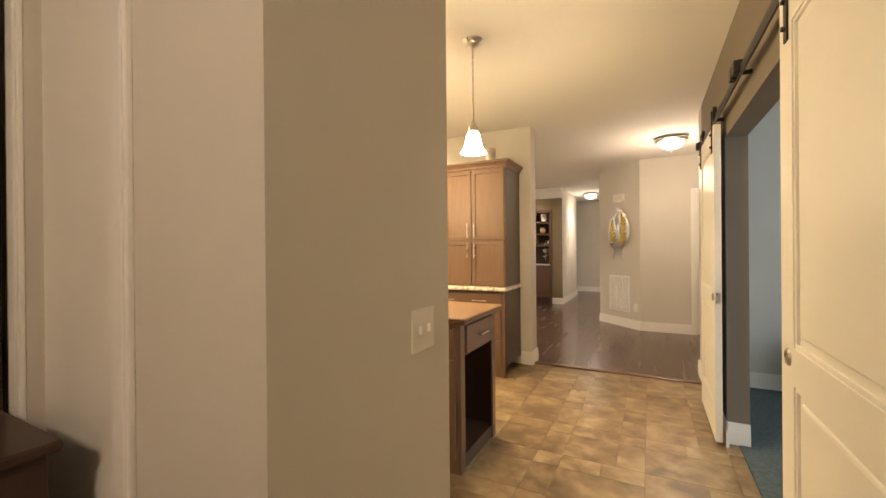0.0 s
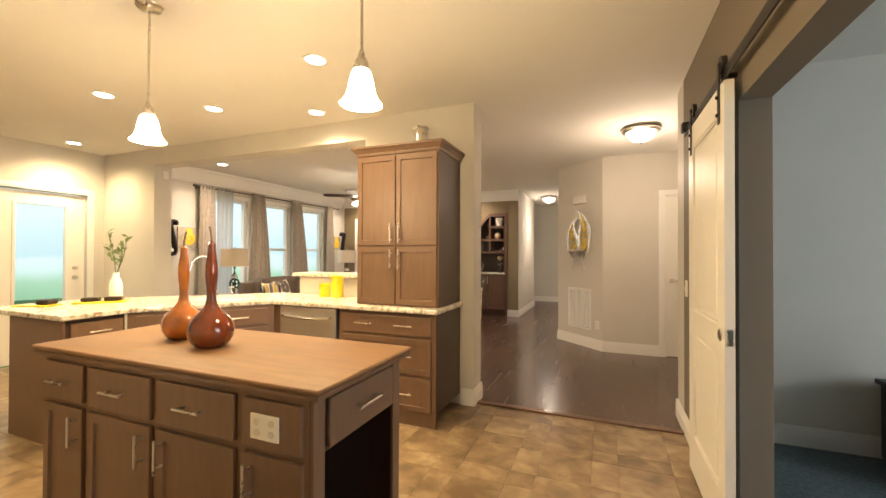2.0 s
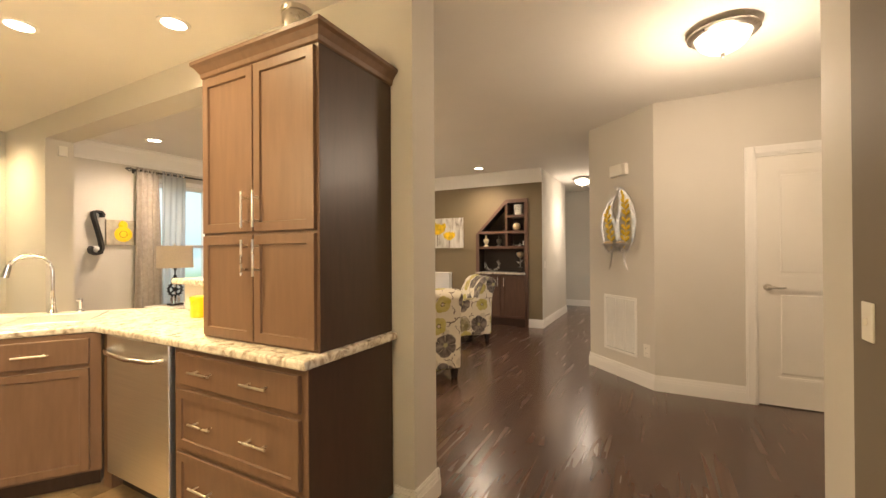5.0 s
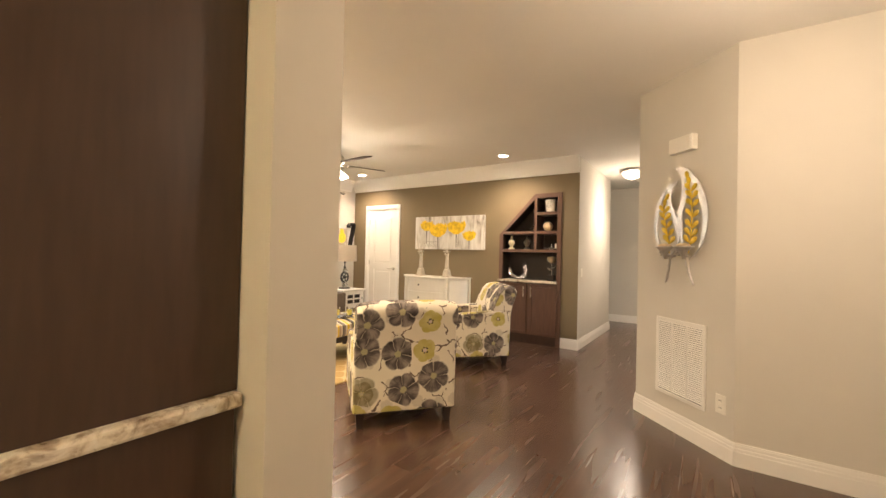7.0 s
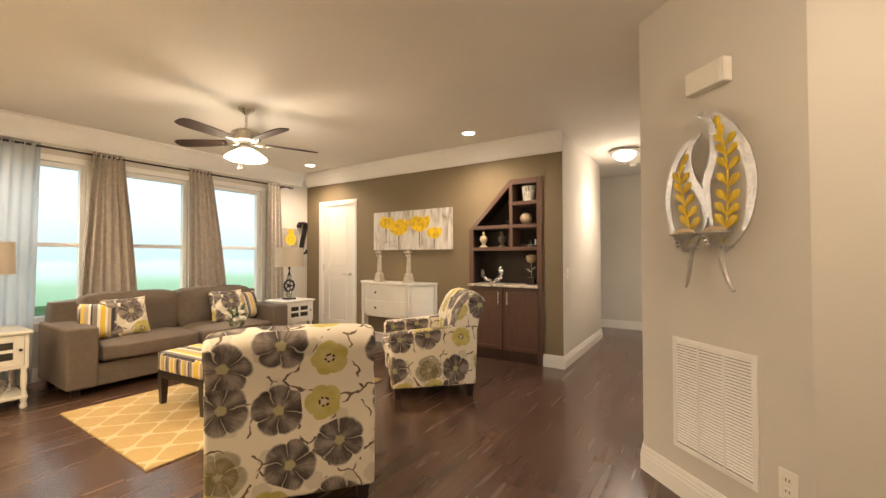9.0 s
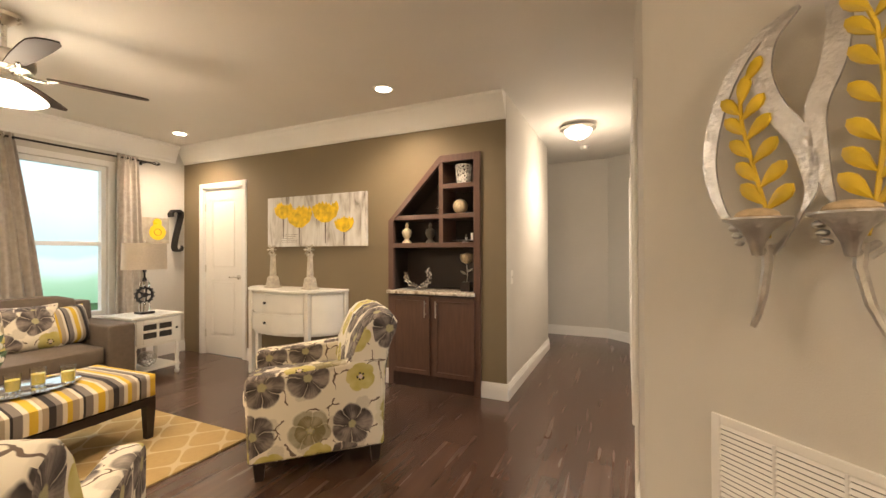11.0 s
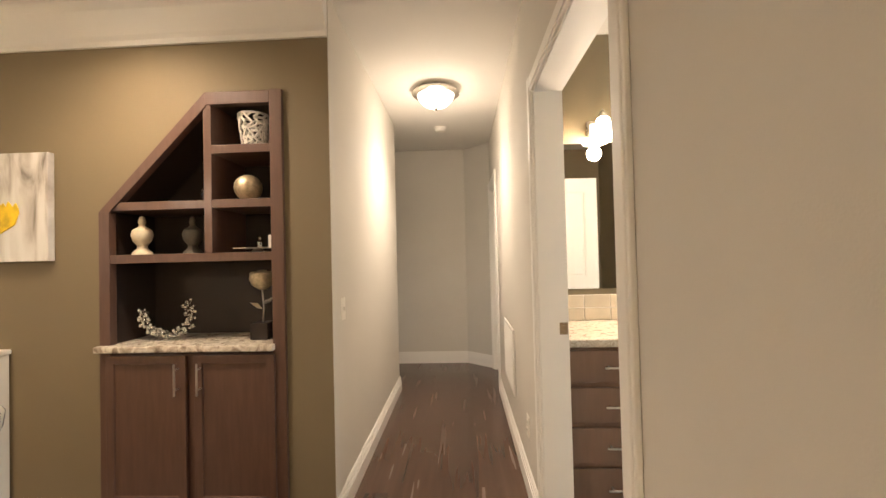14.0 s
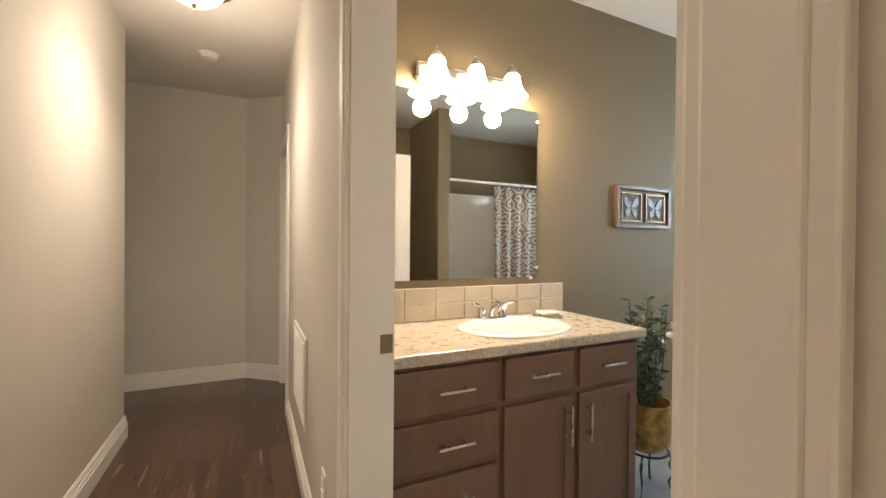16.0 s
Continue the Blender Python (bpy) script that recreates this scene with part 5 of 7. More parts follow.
for x, y in ((-4.07, 7.01), (-3.97, 7.11), (-4.04, 6.89)):
    g = thing("juice_glass", (x, y, 0.471), 0, "glass of yellow lemonade on the tray", "glass", "lemonade glasses")
    part("tumbler", lathe(B(), [(0, 0), (0.032, 0), (0.037, 0.10), (0.034, 0.10), (0.030, 0.008), (0, 0.008)], seg=20), GLASS, g, smooth=True)
    part("drink", lathe(B(), [(0, 0.009), (0.0295, 0.009), (0.032, 0.068), (0, 0.068)], seg=20), JUICE, g, "yellow lemonade", True)
bv2 = thing("flower_vase", (-4.03, 6.78, 0.471), 0, "glass vase with green leaves and pale blossoms on the tray", "vase")
part("vase", lathe(B(), [(0, 0), (0.04, 0), (0.048, 0.05), (0.034, 0.11), (0.042, 0.14), (0.038, 0.14), (0.030, 0.11), (0.044, 0.05), (0.036, 0.006), (0, 0.006)], seg=20), GLASS, bv2, smooth=True)
rng = random.Random(11)
lf = B()
for k in range(34):
    a, h = rng.uniform(0, 6.28), rng.uniform(0.12, 0.27)
    blade(lf, Vector((0.03 * math.cos(a), 0.03 * math.sin(a), h)), Vector((math.cos(a), math.sin(a), rng.uniform(0.1, 1.2))), rng.uniform(0.05, 0.09), rng)
part("leaves", lf, LEAF, bv2)
bl = B()
for k in range(7):
    a = rng.uniform(0, 6.28)
    ball(bl, (0.05 * math.cos(a), 0.05 * math.sin(a), rng.uniform(0.20, 0.28)), rng.uniform(0.022, 0.032), 1, 1, 0.8, 8)
part("blossoms", bl, WHITEGLAZE, bv2, "cream blossoms", True)

rug = tagged(part("rug", box(B(), (-4.74, 5.78, -0.001), (-3.21, 7.78, 0.012), 0.004), RUG), "golden trellis pattern rug on the dark wood floor", "rug")


def end_table(x, y, label):
    """White cabinet table, front towards -y, with a four-pane glass door and a lower shelf."""
    t = thing("end_table", (x, y, 0), 90, label, "side table", "white end tables")
    w, d = 0.225, 0.21
    part("tabletop", box(B(), (-w - 0.02, -d - 0.02, 0.605), (w + 0.02, d + 0.02, 0.63), 0.006), WHITEWOOD, t)
    bm = B()
    for a, b in (((-w, -d, 0.33), (-w + 0.025, d, 0.6045)), ((w - 0.025, -d, 0.33), (w, d, 0.6045)), ((-w + 0.025, d - 0.015, 0.33), (w - 0.025, d, 0.6045)), ((-w + 0.025, -d, 0.33), (w - 0.025, d - 0.015, 0.353)), ((-w + 0.025, -d, 0.599), (w - 0.025, d - 0.015, 0.6045))):
        box(bm, a, b)
    part("case", bm, WHITEWOOD, t)
    bm = B()
    x0, x1, z0, z1 = -w + 0.028, w - 0.028, 0.356, 0.596
    for a, b in (((x0, z0), (x0 + 0.062, z1)), ((x1 - 0.062, z0), (x1, z1)), ((x0 + 0.062, z0), (x1 - 0.062, z0 + 0.05)), ((x0 + 0.062, z1 - 0.05), (x1 - 0.062, z1)), ((-0.012, z0 + 0.05), (0.012, 0.465)), ((-0.012, 0.489), (0.012, z1 - 0.05)), ((x0 + 0.062, 0.465), (x1 - 0.062, 0.489))):
        box(bm, (a[0], -d - 0.006, a[1]), (b[0], -d + 0.012, b[1]), 0.002)
    dd = part("door", bm, WHITEWOOD, t)
    part("glass_panes", box(B(), (x0 + 0.05, -d + 0.002, z0 + 0.05), (x1 - 0.05, -d + 0.006, z1 - 0.05)), material("dark_glass", (0.05, 0.045, 0.04), 0.08, 0.05), dd, "dark glass")
    part("knob", ball(B(), (x1 - 0.022, -d - 0.016, 0.48), 0.012, seg=10), BLACKIRON, dd, "black knob", True)
    part("shelf", box(B(), (-w, -d, 0.085), (w, d, 0.105), 0.004), WHITEWOOD, t)
    for sx in (-1, 1):
        for sy in (-1, 1):
            bm = lathe(B(), [(0.013, 0.0), (0.022, 0.012), (0.024, 0.03), (0.015, 0.05), (0.021, 0.06), (0.021, 0.13), (0.014, 0.15), (0.020, 0.17), (0.021, 0.28), (0.015, 0.30), (0.022, 0.32), (0.022, 0.345)], seg=14)
            bmesh.ops.translate(bm, verts=bm.verts[:], vec=(sx * (w - 0.024), sy * (d - 0.024), 0))
            part("leg", bm, WHITEWOOD, t, "turned white leg", True)
    return t


def wire_ball(x, y, z, r):
    o = thing("wire_ball", (x, y, z), 0, "silver ring-pattern decorative ball on the shelf", "ornament", "decorative balls")
    bm = B()
    for k in range(9):
        q = Euler((k * 1.1, k * 2.3, k * 0.7)).to_matrix()
        c = q @ Vector((0, 0, r * 0.72))
        tube(bm, [c + q @ Vector((r * 0.62 * math.cos(a), r * 0.62 * math.sin(a), 0)) + Vector((0, 0, r)) for a in [2 * math.pi * i / 14 for i in range(15)]], 0.0045, 5)
    part("rings", bm, NICKEL, o, smooth=True)


def table_lamp(x, y, z):
    t = thing("table_lamp", (x, y, z), 0, "table lamp with a linen drum shade and glass-and-gear stem", "lamp", "gear table lamps")
    part("base", box(B(), (-0.065, -0.065, 0), (0.065, 0.065, 0.022), 0.004), DARKLEG, t)
    st = B()
    lathe(st, [(0.0, 0.022), (0.045, 0.022), (0.052, 0.07), (0.045, 0.11), (0.02, 0.125), (0.0, 0.125)], seg=20)
    part("glass_ball", st, GLASS, t, "clear glass ball", True)
    st = B()
    lathe(st, [(0.0, 0.255), (0.02, 0.255), (0.042, 0.275), (0.046, 0.305), (0.03, 0.335), (0.0, 0.335)], seg=20)
    part("glass_ball", st, GLASS, t, "clear glass ball", True)
    part("rod", cyl(B(), (0, 0, 0.02), (0, 0, 0.50), 0.008, seg=10), CHROME, t)
    bm = B()
    R = 0.075
    tube(bm, [(0.0, R * math.cos(a), 0.19 + R * math.sin(a)) for a in [2 * math.pi * i / 28 for i in range(29)]], 0.013, 8)
    cyl(bm, (-0.016, 0, 0.19), (0.016, 0, 0.19), 0.026, 0.026, 16)
    for k in range(5):
        a = 2 * math.pi * k / 5
        cyl(bm, (0, 0.02 * math.cos(a), 0.19 + 0.02 * math.sin(a)), (0, R * math.cos(a), 0.19 + R * math.sin(a)), 0.010, seg=8)
    for k in range(14):
        a = 2 * math.pi * k / 14
        box(bm, (-0.009, -0.007, R + 0.008), (0.009, 0.007, R + 0.02), 0, pose(0, 0, 0.19) @ Matrix.Rotation(a, 4, "X"))
    part("gear_wheel", bm, GREYBLACK, t, "black gear wheel", True)
    part("neck", lathe(B(), [(0, 0.335), (0.02, 0.335), (0.018, 0.36), (0.009, 0.37), (0.009, 0.42), (0.016, 0.425), (0.016, 0.47), (0, 0.47)], seg=14), GREYBLACK, t, smooth=True)
    part("shade", lathe(B(), [(0.193, 0.455), (0.185, 0.72), (0.181, 0.72), (0.189, 0.455)], seg=36), SHADE, t, "linen drum shade", True)
    part("finial", lathe(B(), [(0.0, 0.70), (0.006, 0.70), (0.006, 0.73), (0.012, 0.74), (0.0, 0.755)], seg=10), NICKEL, t)
    bm = B()
    for a in (0, 2.09, 4.19):
        tube(bm, [(0, 0, 0.71), (0.182 * math.cos(a), 0.182 * math.sin(a), 0.71)], 0.0025, 5)
    part("spider", bm, NICKEL, t)


end_table(-5.365, 5.46, "white end table with a pane door beside the grey sofa")
end_table(-5.365, 8.30, "white end table with a pane door near the back door")
table_lamp(-5.38, 5.45, 0.63)
table_lamp(-5.38, 8.30, 0.63)
wire_ball(-5.27, 5.39, 0.105, 0.085)
wire_ball(-5.37, 5.57, 0.105, 0.06)
wire_ball(-5.27, 8.26, 0.105, 0.085)


# curtains
def curtain(y0, y1, b0, b1, label, mat=None, folds=5, x=-5.945, depth=0.035, z0=0.02, z1=2.345):
    c = thing("curtain", (x, (y0 + y1) / 2, z0), 0, label, "curtain", "window curtains")
    ym = (y0 + y1) / 2
    bm = B()
    nu, nz = folds * 10, 14
    rows = []
    for j in range(nz + 1):
        v = j / nz
        z = z0 + (z1 - z0) * v
        k = v ** 1.3
        a, b = b0 + (y0 - b0) * k, b1 + (y1 - b1) * k
        row = []
        for i in range(nu + 1):
            u = i / nu
            ph = 2 * math.pi * folds * u
            dx = depth * (0.75 + 0.35 * math.sin(7 * u + 1.2)) * math.sin(ph + 0.5 * math.sin(3 * v)) * (0.75 + 0.25 * (1 - v))
            row.append(bm.verts.new((dx, a + (b - a) * (u + 0.012 * math.sin(ph * 0.5 + 4 * v)) - ym, z - z0)))
        rows.append(row)
    for q, r in zip(rows, rows[1:]):
        for i in range(nu):
            bm.faces.new((q[i], q[i + 1], r[i + 1], r[i]))
    ob = part("panel", bm, mat or CURTAIN, c, smooth=True, uv=True, angle=80)
    so = ob.modifiers.new("thick", "SOLIDIFY")
    so.thickness = 0.003
    for i in range(folds):
        y = y0 + (y1 - y0) * (i + 0.5) / folds - ym
        part("grommet", lathe(B(), [(0.020, -0.003), (0.027, -0.003), (0.027, 0.003), (0.020, 0.003)], seg=14, m=pose(0, y, 2.31 - z0, 90)), NICKEL, c, "nickel grommet")


sheer = bpy.data.materials.new("sheer_voile")
sheer.use_nodes = True
sb = sheer.node_tree.nodes["Principled BSDF"]
sb.inputs["Base Color"].default_value = (0.60, 0.61, 0.61, 1)
sb.inputs["Roughness"].default_value = 0.9
tb = sheer.node_tree.nodes.new("ShaderNodeBsdfTranslucent")
tb.inputs[0].default_value = (0.58, 0.61, 0.63, 1)
tp = sheer.node_tree.nodes.new("ShaderNodeBsdfTransparent")
m1, m2 = sheer.node_tree.nodes.new("ShaderNodeMixShader"), sheer.node_tree.nodes.new("ShaderNodeMixShader")
wv = sheer.node_tree.nodes.new("ShaderNodeTexNoise")
wv.inputs["Scale"].default_value = 300
wr = sheer.node_tree.nodes.new("ShaderNodeMapRange")
wr.inputs["To Min"].default_value, wr.inputs["To Max"].default_value = 0.10, 0.30
sheer.node_tree.links.new(wv.outputs["Fac"], wr.inputs["Value"])
m1.inputs[0].default_value = 0.6
sl = sheer.node_tree.links
sl.new(sb.outputs[0], m1.inputs[1])
sl.new(tb.outputs[0], m1.inputs[2])
sl.new(wr.outputs[0], m2.inputs[0])
sl.new(m1.outputs[0], m2.inputs[1])
sl.new(tp.outputs[0], m2.inputs[2])
sl.new(m2.outputs[0], sheer.node_tree.nodes["Material Output"].inputs[0])
curtain(5.30, 5.55, 5.26, 5.60, "grey patterned curtain panel gathered at the window's side", folds=5)
curtain(5.60, 5.90, 5.57, 5.86, "white sheer curtain panel over the window", mat=sheer, folds=4, depth=0.022)
curtain(6.30, 6.57, 6.16, 6.74, "grey patterned curtain panel between two windows", folds=6)
curtain(7.25, 7.52, 7.24, 7.78, "grey patterned curtain panel between two windows", folds=6)
curtain(8.33, 8.54, 8.30, 8.62, "grey patterned curtain panel gathered at the window's side", folds=4)
rod = thing("curtain_rod", (-5.945, 7.02, 2.31), 0, "long black curtain rod with twisted finials", "curtain rod")
part("rod", cyl(B(), (0, -1.74, 0), (0, 1.66, 0), 0.010, seg=12), BLACKIRON, rod)
for s in (-1, 1):
    bm = B()
    for k in range(4):
        tube(bm, [(0.022 * math.sin(math.pi * i / 8) * math.cos(k * 1.57 + i * 0.3), (1.66 if s > 0 else -1.74) + s * 0.10 * i / 8, 0.022 * math.sin(math.pi * i / 8) * math.sin(k * 1.57 + i * 0.3)) for i in range(9)], 0.004, 5)
    part("finial", bm, BLACKIRON, rod, "wrought iron cage finial")
for y in (-1.71, -0.55, 0.50, 1.60):
    part("bracket", cyl(box(B(), (-0.105, y - 0.012, -0.03), (-0.098, y + 0.012, 0.03)), (-0.10, y, -0.005), (0, y, -0.012), 0.006, seg=8), BLACKIRON, rod)


# wall pieces on the window wall, once at each end
def small_art(y):
    a = thing("framed_art", (WX, y, 1.52), 90, "small square grey canvas with a yellow painted fruit", "picture", "small yellow pictures")
    part("canvas", box(B(), (-0.155, -0.03, -0.155), (0.155, -0.001, 0.155), 0.003), material("grey_canvas", (0.42, 0.37, 0.29), 0.85, 0.2, 14), a)
    part("motif", lathe(B(), [(0.092, 0.0), (0.095, 0.004), (0.07, 0.005), (0.0, 0.0055), (0.0, 0.0)][::-1], seg=24, m=pose(0.02, -0.03, -0.02, 90)), YELLOW, a, "yellow painted fruit")
    part("crest", lathe(B(), [(0.0, 0), (0.052, 0), (0.047, 0.004), (0, 0.005)], seg=14, m=pose(0.02, -0.03, 0.095, 90)), YELLOW, a, "yellow crest")
    part("ring", tube(B(), [(0.02 + 0.04 * math.cos(t_), -0.037, -0.02 + 0.04 * math.sin(t_)) for t_ in [2 * math.pi * i / 20 for i in range(21)]], 0.004, 6), material("ochre", (0.45, 0.28, 0.03), 0.7, 0.1), a)


def scroll(y, flip):
    """A black curled metal strip with a small white ball in its lower curl."""
    s = thing("scroll_sconce", (WX, y, 1.52), 90, "black curled metal wall sconce holding a white candle", "sconce", "scroll sconces")
    cl = [(-0.055, 0.175), (-0.06, 0.215), (-0.035, 0.245), (0.02, 0.25), (0.045, 0.235), (0.045, 0.19), (0.03, 0.12), (0.01, 0.04), (-0.012, -0.05), (-0.028, -0.13), (-0.035, -0.20), (-0.02, -0.245), (0.02, -0.255), (0.055, -0.235), (0.06, -0.20), (0.045, -0.18)]
    bm = B()
    pts = [Vector((x * flip, -0.05, z)) for x, z in cl]
    w = 0.022
    rows = []
    for i, p in enumerate(pts):
        d = (pts[min(i + 1, len(pts) - 1)] - pts[max(i - 1, 0)]).normalized()
        n = Vector((-d.z, 0, d.x))
        rows.append([bm.verts.new(p + n * a + Vector((0, b, 0))) for a, b in ((w, -0.045), (w, 0.045), (-w * 0.2, 0.045), (-w * 0.2, -0.045))])
    for q, r in zip(rows, rows[1:]):
        for i in range(4):
            bm.faces.new((q[i], q[(i + 1) % 4], r[(i + 1) % 4], r[i]))
    bm.faces.new(rows[0])
    bm.faces.new(rows[-1][::-1])
    part("strip", bm, BLACKIRON, s, smooth=True)
    part("candle", ball(B(), (0.012 * flip, -0.05, -0.195), 0.035, seg=14), WHITEGLAZE, s, "white ball candle", True)


small_art(8.77)
small_art(5.17)
scroll(9.0, 1)
scroll(4.92, -1)


# ceiling fan
FD = 0.06          # extra drop of the motor
fan = thing("ceiling_fan", (-4.03, 6.85, H), 0, "brushed nickel ceiling fan with five dark blades and a lit bowl", "ceiling fan")
part("canopy", lathe(B(), [(0.0, -0.065), (0.02, -0.065), (0.035, -0.05), (0.068, -0.025), (0.072, -0.001)], seg=24), NICKEL, fan, smooth=True)
part("downrod", cyl(B(), (0, 0, -0.06), (0, 0, -0.22), 0.012, seg=12), NICKEL, fan)
part("motor", lathe(B(), [(0.0, -0.14), (0.03, -0.14), (0.10, -0.155), (0.128, -0.175), (0.13, -0.225), (0.115, -0.25), (0.07, -0.262), (0.05, -0.28), (0.0, -0.28)], seg=32), NICKEL, fan, "brushed nickel motor housing", True)
for k in range(5):
    a = radians(72 * k + 66.8)
    m = Matrix.Rotation(a, 4, "Z")
    arm = part("blade_arm", tube(B(), [m @ Vector(p) for p in ((0.07, 0, -0.262), (0.12, 0, -0.275), (0.17, 0.02, -0.268), (0.22, 0, -0.262))], 0.010, 8), NICKEL, fan, smooth=True)
    bm = B()
    outl = [(0.17, -0.045), (0.30, -0.058), (0.50, -0.068), (0.60, -0.066), (0.645, -0.045), (0.655, 0.0), (0.645, 0.045), (0.60, 0.066), (0.50, 0.068), (0.30, 0.058), (0.17, 0.045)]
    prism(bm, outl, -0.004, 0.004, m @ Matrix.Translation((0, 0, -0.258)) @ Matrix.Rotation(radians(11), 4, "X"))
    part("blade", bm, material("espresso_blade", (0.040, 0.024, 0.018), 0.62, 0.15, 10, spec=0.25), fan, "espresso wood blade")
part("light_fitter", lathe(B(), [(0.0, -0.275), (0.05, -0.275), (0.07, -0.30), (0.065, -0.325), (0.0, -0.325)], seg=24), NICKEL, fan, smooth=True)
part("light_bowl", lathe(B(), [(0.06, -0.318), (0.085, -0.335), (0.13, -0.362), (0.172, -0.395), (0.180, -0.408), (0.16, -0.418), (0.08, -0.428), (0.0, -0.432)], seg=36), BULB, fan, "glowing frosted glass bowl", True)
for x in (-0.02, 0.03):
    part("pull_chain", ball(cyl(B(), (x, -0.06, -0.325), (x, -0.06, -0.50), 0.0018, seg=6), (x, -0.06, -0.505), 0.008, seg=8), NICKEL, fan)
for ob_ in fan.children:
    if ob_.name.split(".")[0] not in ("canopy", "downrod"):
        ob_.location.z -= FD
lamp("POINT", (-4.03, 6.85, H - 0.60), 24, SOFTWARM, 0.22)
lamp("POINT", (-4.03, 6.85, H - 0.30), 4, SOFTWARM, 0.05)

# console cabinet
con = thing("demilune_console", (-4.07, AY - 0.002, 0), 0, "white half-moon console cabinet with two drawers and a door", "console table")
hw, dp = 0.62, 0.40
arc = lambda k, a0, a1, n: [(hw * k * math.cos(t_), -dp * k * math.sin(t_)) for t_ in [a0 + (a1 - a0) * i / n for i in range(n + 1)]]
topb = soft(part("tabletop", prism(B(), arc(1.035, 0, math.pi, 32), 0.855, 0.88), WHITEWOOD, con), 0.006)
part("case", prism(B(), arc(0.955, 0, math.pi, 32), 0.43, 0.855), WHITEWOOD, con)


def bowed(a0, a1, z0, z1, name):
    o, i_ = arc(1.0, a0, a1, 10), arc(0.95, a0, a1, 10)
    return soft(part(name, prism(B(), o + i_[::-1], z0, z1), WHITEWOOD, con), 0.003)


half = math.pi / 2
for z0, z1 in ((0.662, 0.838), (0.462, 0.640)):
    f = bowed(half - 0.60, half + 0.60, z0, z1, "drawer")
    t_ = half + 0.14
    part("knob", ball(B(), (hw * 1.01 * math.cos(t_), -dp * 1.03 * math.sin(t_), (z0 + z1) / 2), 0.014, seg=10), BLACKIRON, f, "dark round knob", True)
for a0, a1 in ((0.16, half - 0.74), (half + 0.74, math.pi - 0.16)):
    bowed(a0, a1, 0.462, 0.838, "door")
for t_ in (0.06, half - 0.67, half + 0.67, math.pi - 0.06):
    cx, cy = hw * 0.985 * math.cos(t_), min(-0.03, -dp * 0.985 * math.sin(t_))
    part("leg", box(B(), (cx - 0.024, cy - 0.024, 0), (cx + 0.024, cy + 0.024, 0.8545), 0.003), WHITEWOOD, con)
part("stretcher", box(B(), (-0.6, -0.045, 0.10), (0.6, -0.01, 0.13), 0.003), WHITEWOOD, con)
WORNWHITE = material("worn_white_wood", (0.52, 0.47, 0.38), 0.6, 0.2, 30, 0.3, 70)
for x in (-4.28, -3.77):
    cs = thing("candle_holder", (x, 8.94, 0.88), 0, "distressed white wooden candle holder with a flower top", "candle holder", "white candle holders")
    bm = box(B(), (-0.062, -0.062, 0), (0.062, 0.062, 0.02), 0.003)
    lathe(bm, [(0.070, 0.02), (0.056, 0.11), (0.034, 0.125), (0.024, 0.33), (0.036, 0.35), (0.02, 0.36)], seg=4, m=pose(0, 0, 0, 0, 0, 45))
    part("post", bm, WORNWHITE, cs)
    fl = B()
    for k in range(8):
        a = 2 * math.pi * k / 8
        blade(fl, Vector((0.02 * math.cos(a), -0.01, 0.40 + 0.02 * math.sin(a))), Vector((math.cos(a), -0.15, math.sin(a))), 0.055, random.Random(k))
    part("flower", ball(fl, (0, -0.012, 0.40), 0.024, 1, 0.6, 1, 10), WORNWHITE, cs)

# tulip painting
pt = thing("tulip_painting", (-3.865, AY, 1.585), 0, "wide canvas of yellow tulips on a pale grey ground", "painting")
cm = material("pale_canvas", (0.55, 0.52, 0.47), 0.8, 0.05, 8)
tt = cm.node_tree
tco = tt.nodes.new("ShaderNodeTexCoord")
mpn = tt.nodes.new("ShaderNodeMapping")
mpn.inputs["Scale"].default_value = (7, 1, 1.6)
tt.links.new(tco.outputs["Object"], mpn.inputs[0])
nn = tt.nodes.new("ShaderNodeTexNoise")
nn.inputs["Scale"].default_value, nn.inputs["Detail"].default_value, nn.inputs["Distortion"].default_value = 1.6, 9, 0.8
tt.links.new(mpn.outputs[0], nn.inputs["Vector"])
tt.links.new(ramp(cm, nn.outputs["Fac"], [(0.30, (0.16, 0.13, 0.10)), (0.40, (0.46, 0.42, 0.37)), (0.52, (0.66, 0.63, 0.58)), (0.65, (0.74, 0.72, 0.68))]), tt.nodes["Principled BSDF"].inputs["Base Color"])
part("canvas", box(B(), (-0.665, -0.035, -0.27), (0.665, -0.001, 0.27), 0.003), cm, pt)
TUL = material("tulip_yellow", (0.80, 0.53, 0.02), 0.75, 0.3, 18, 0.3, 60)
INK = material("tulip_stem", (0.13, 0.11, 0.09), 0.8, 0.3, 30)
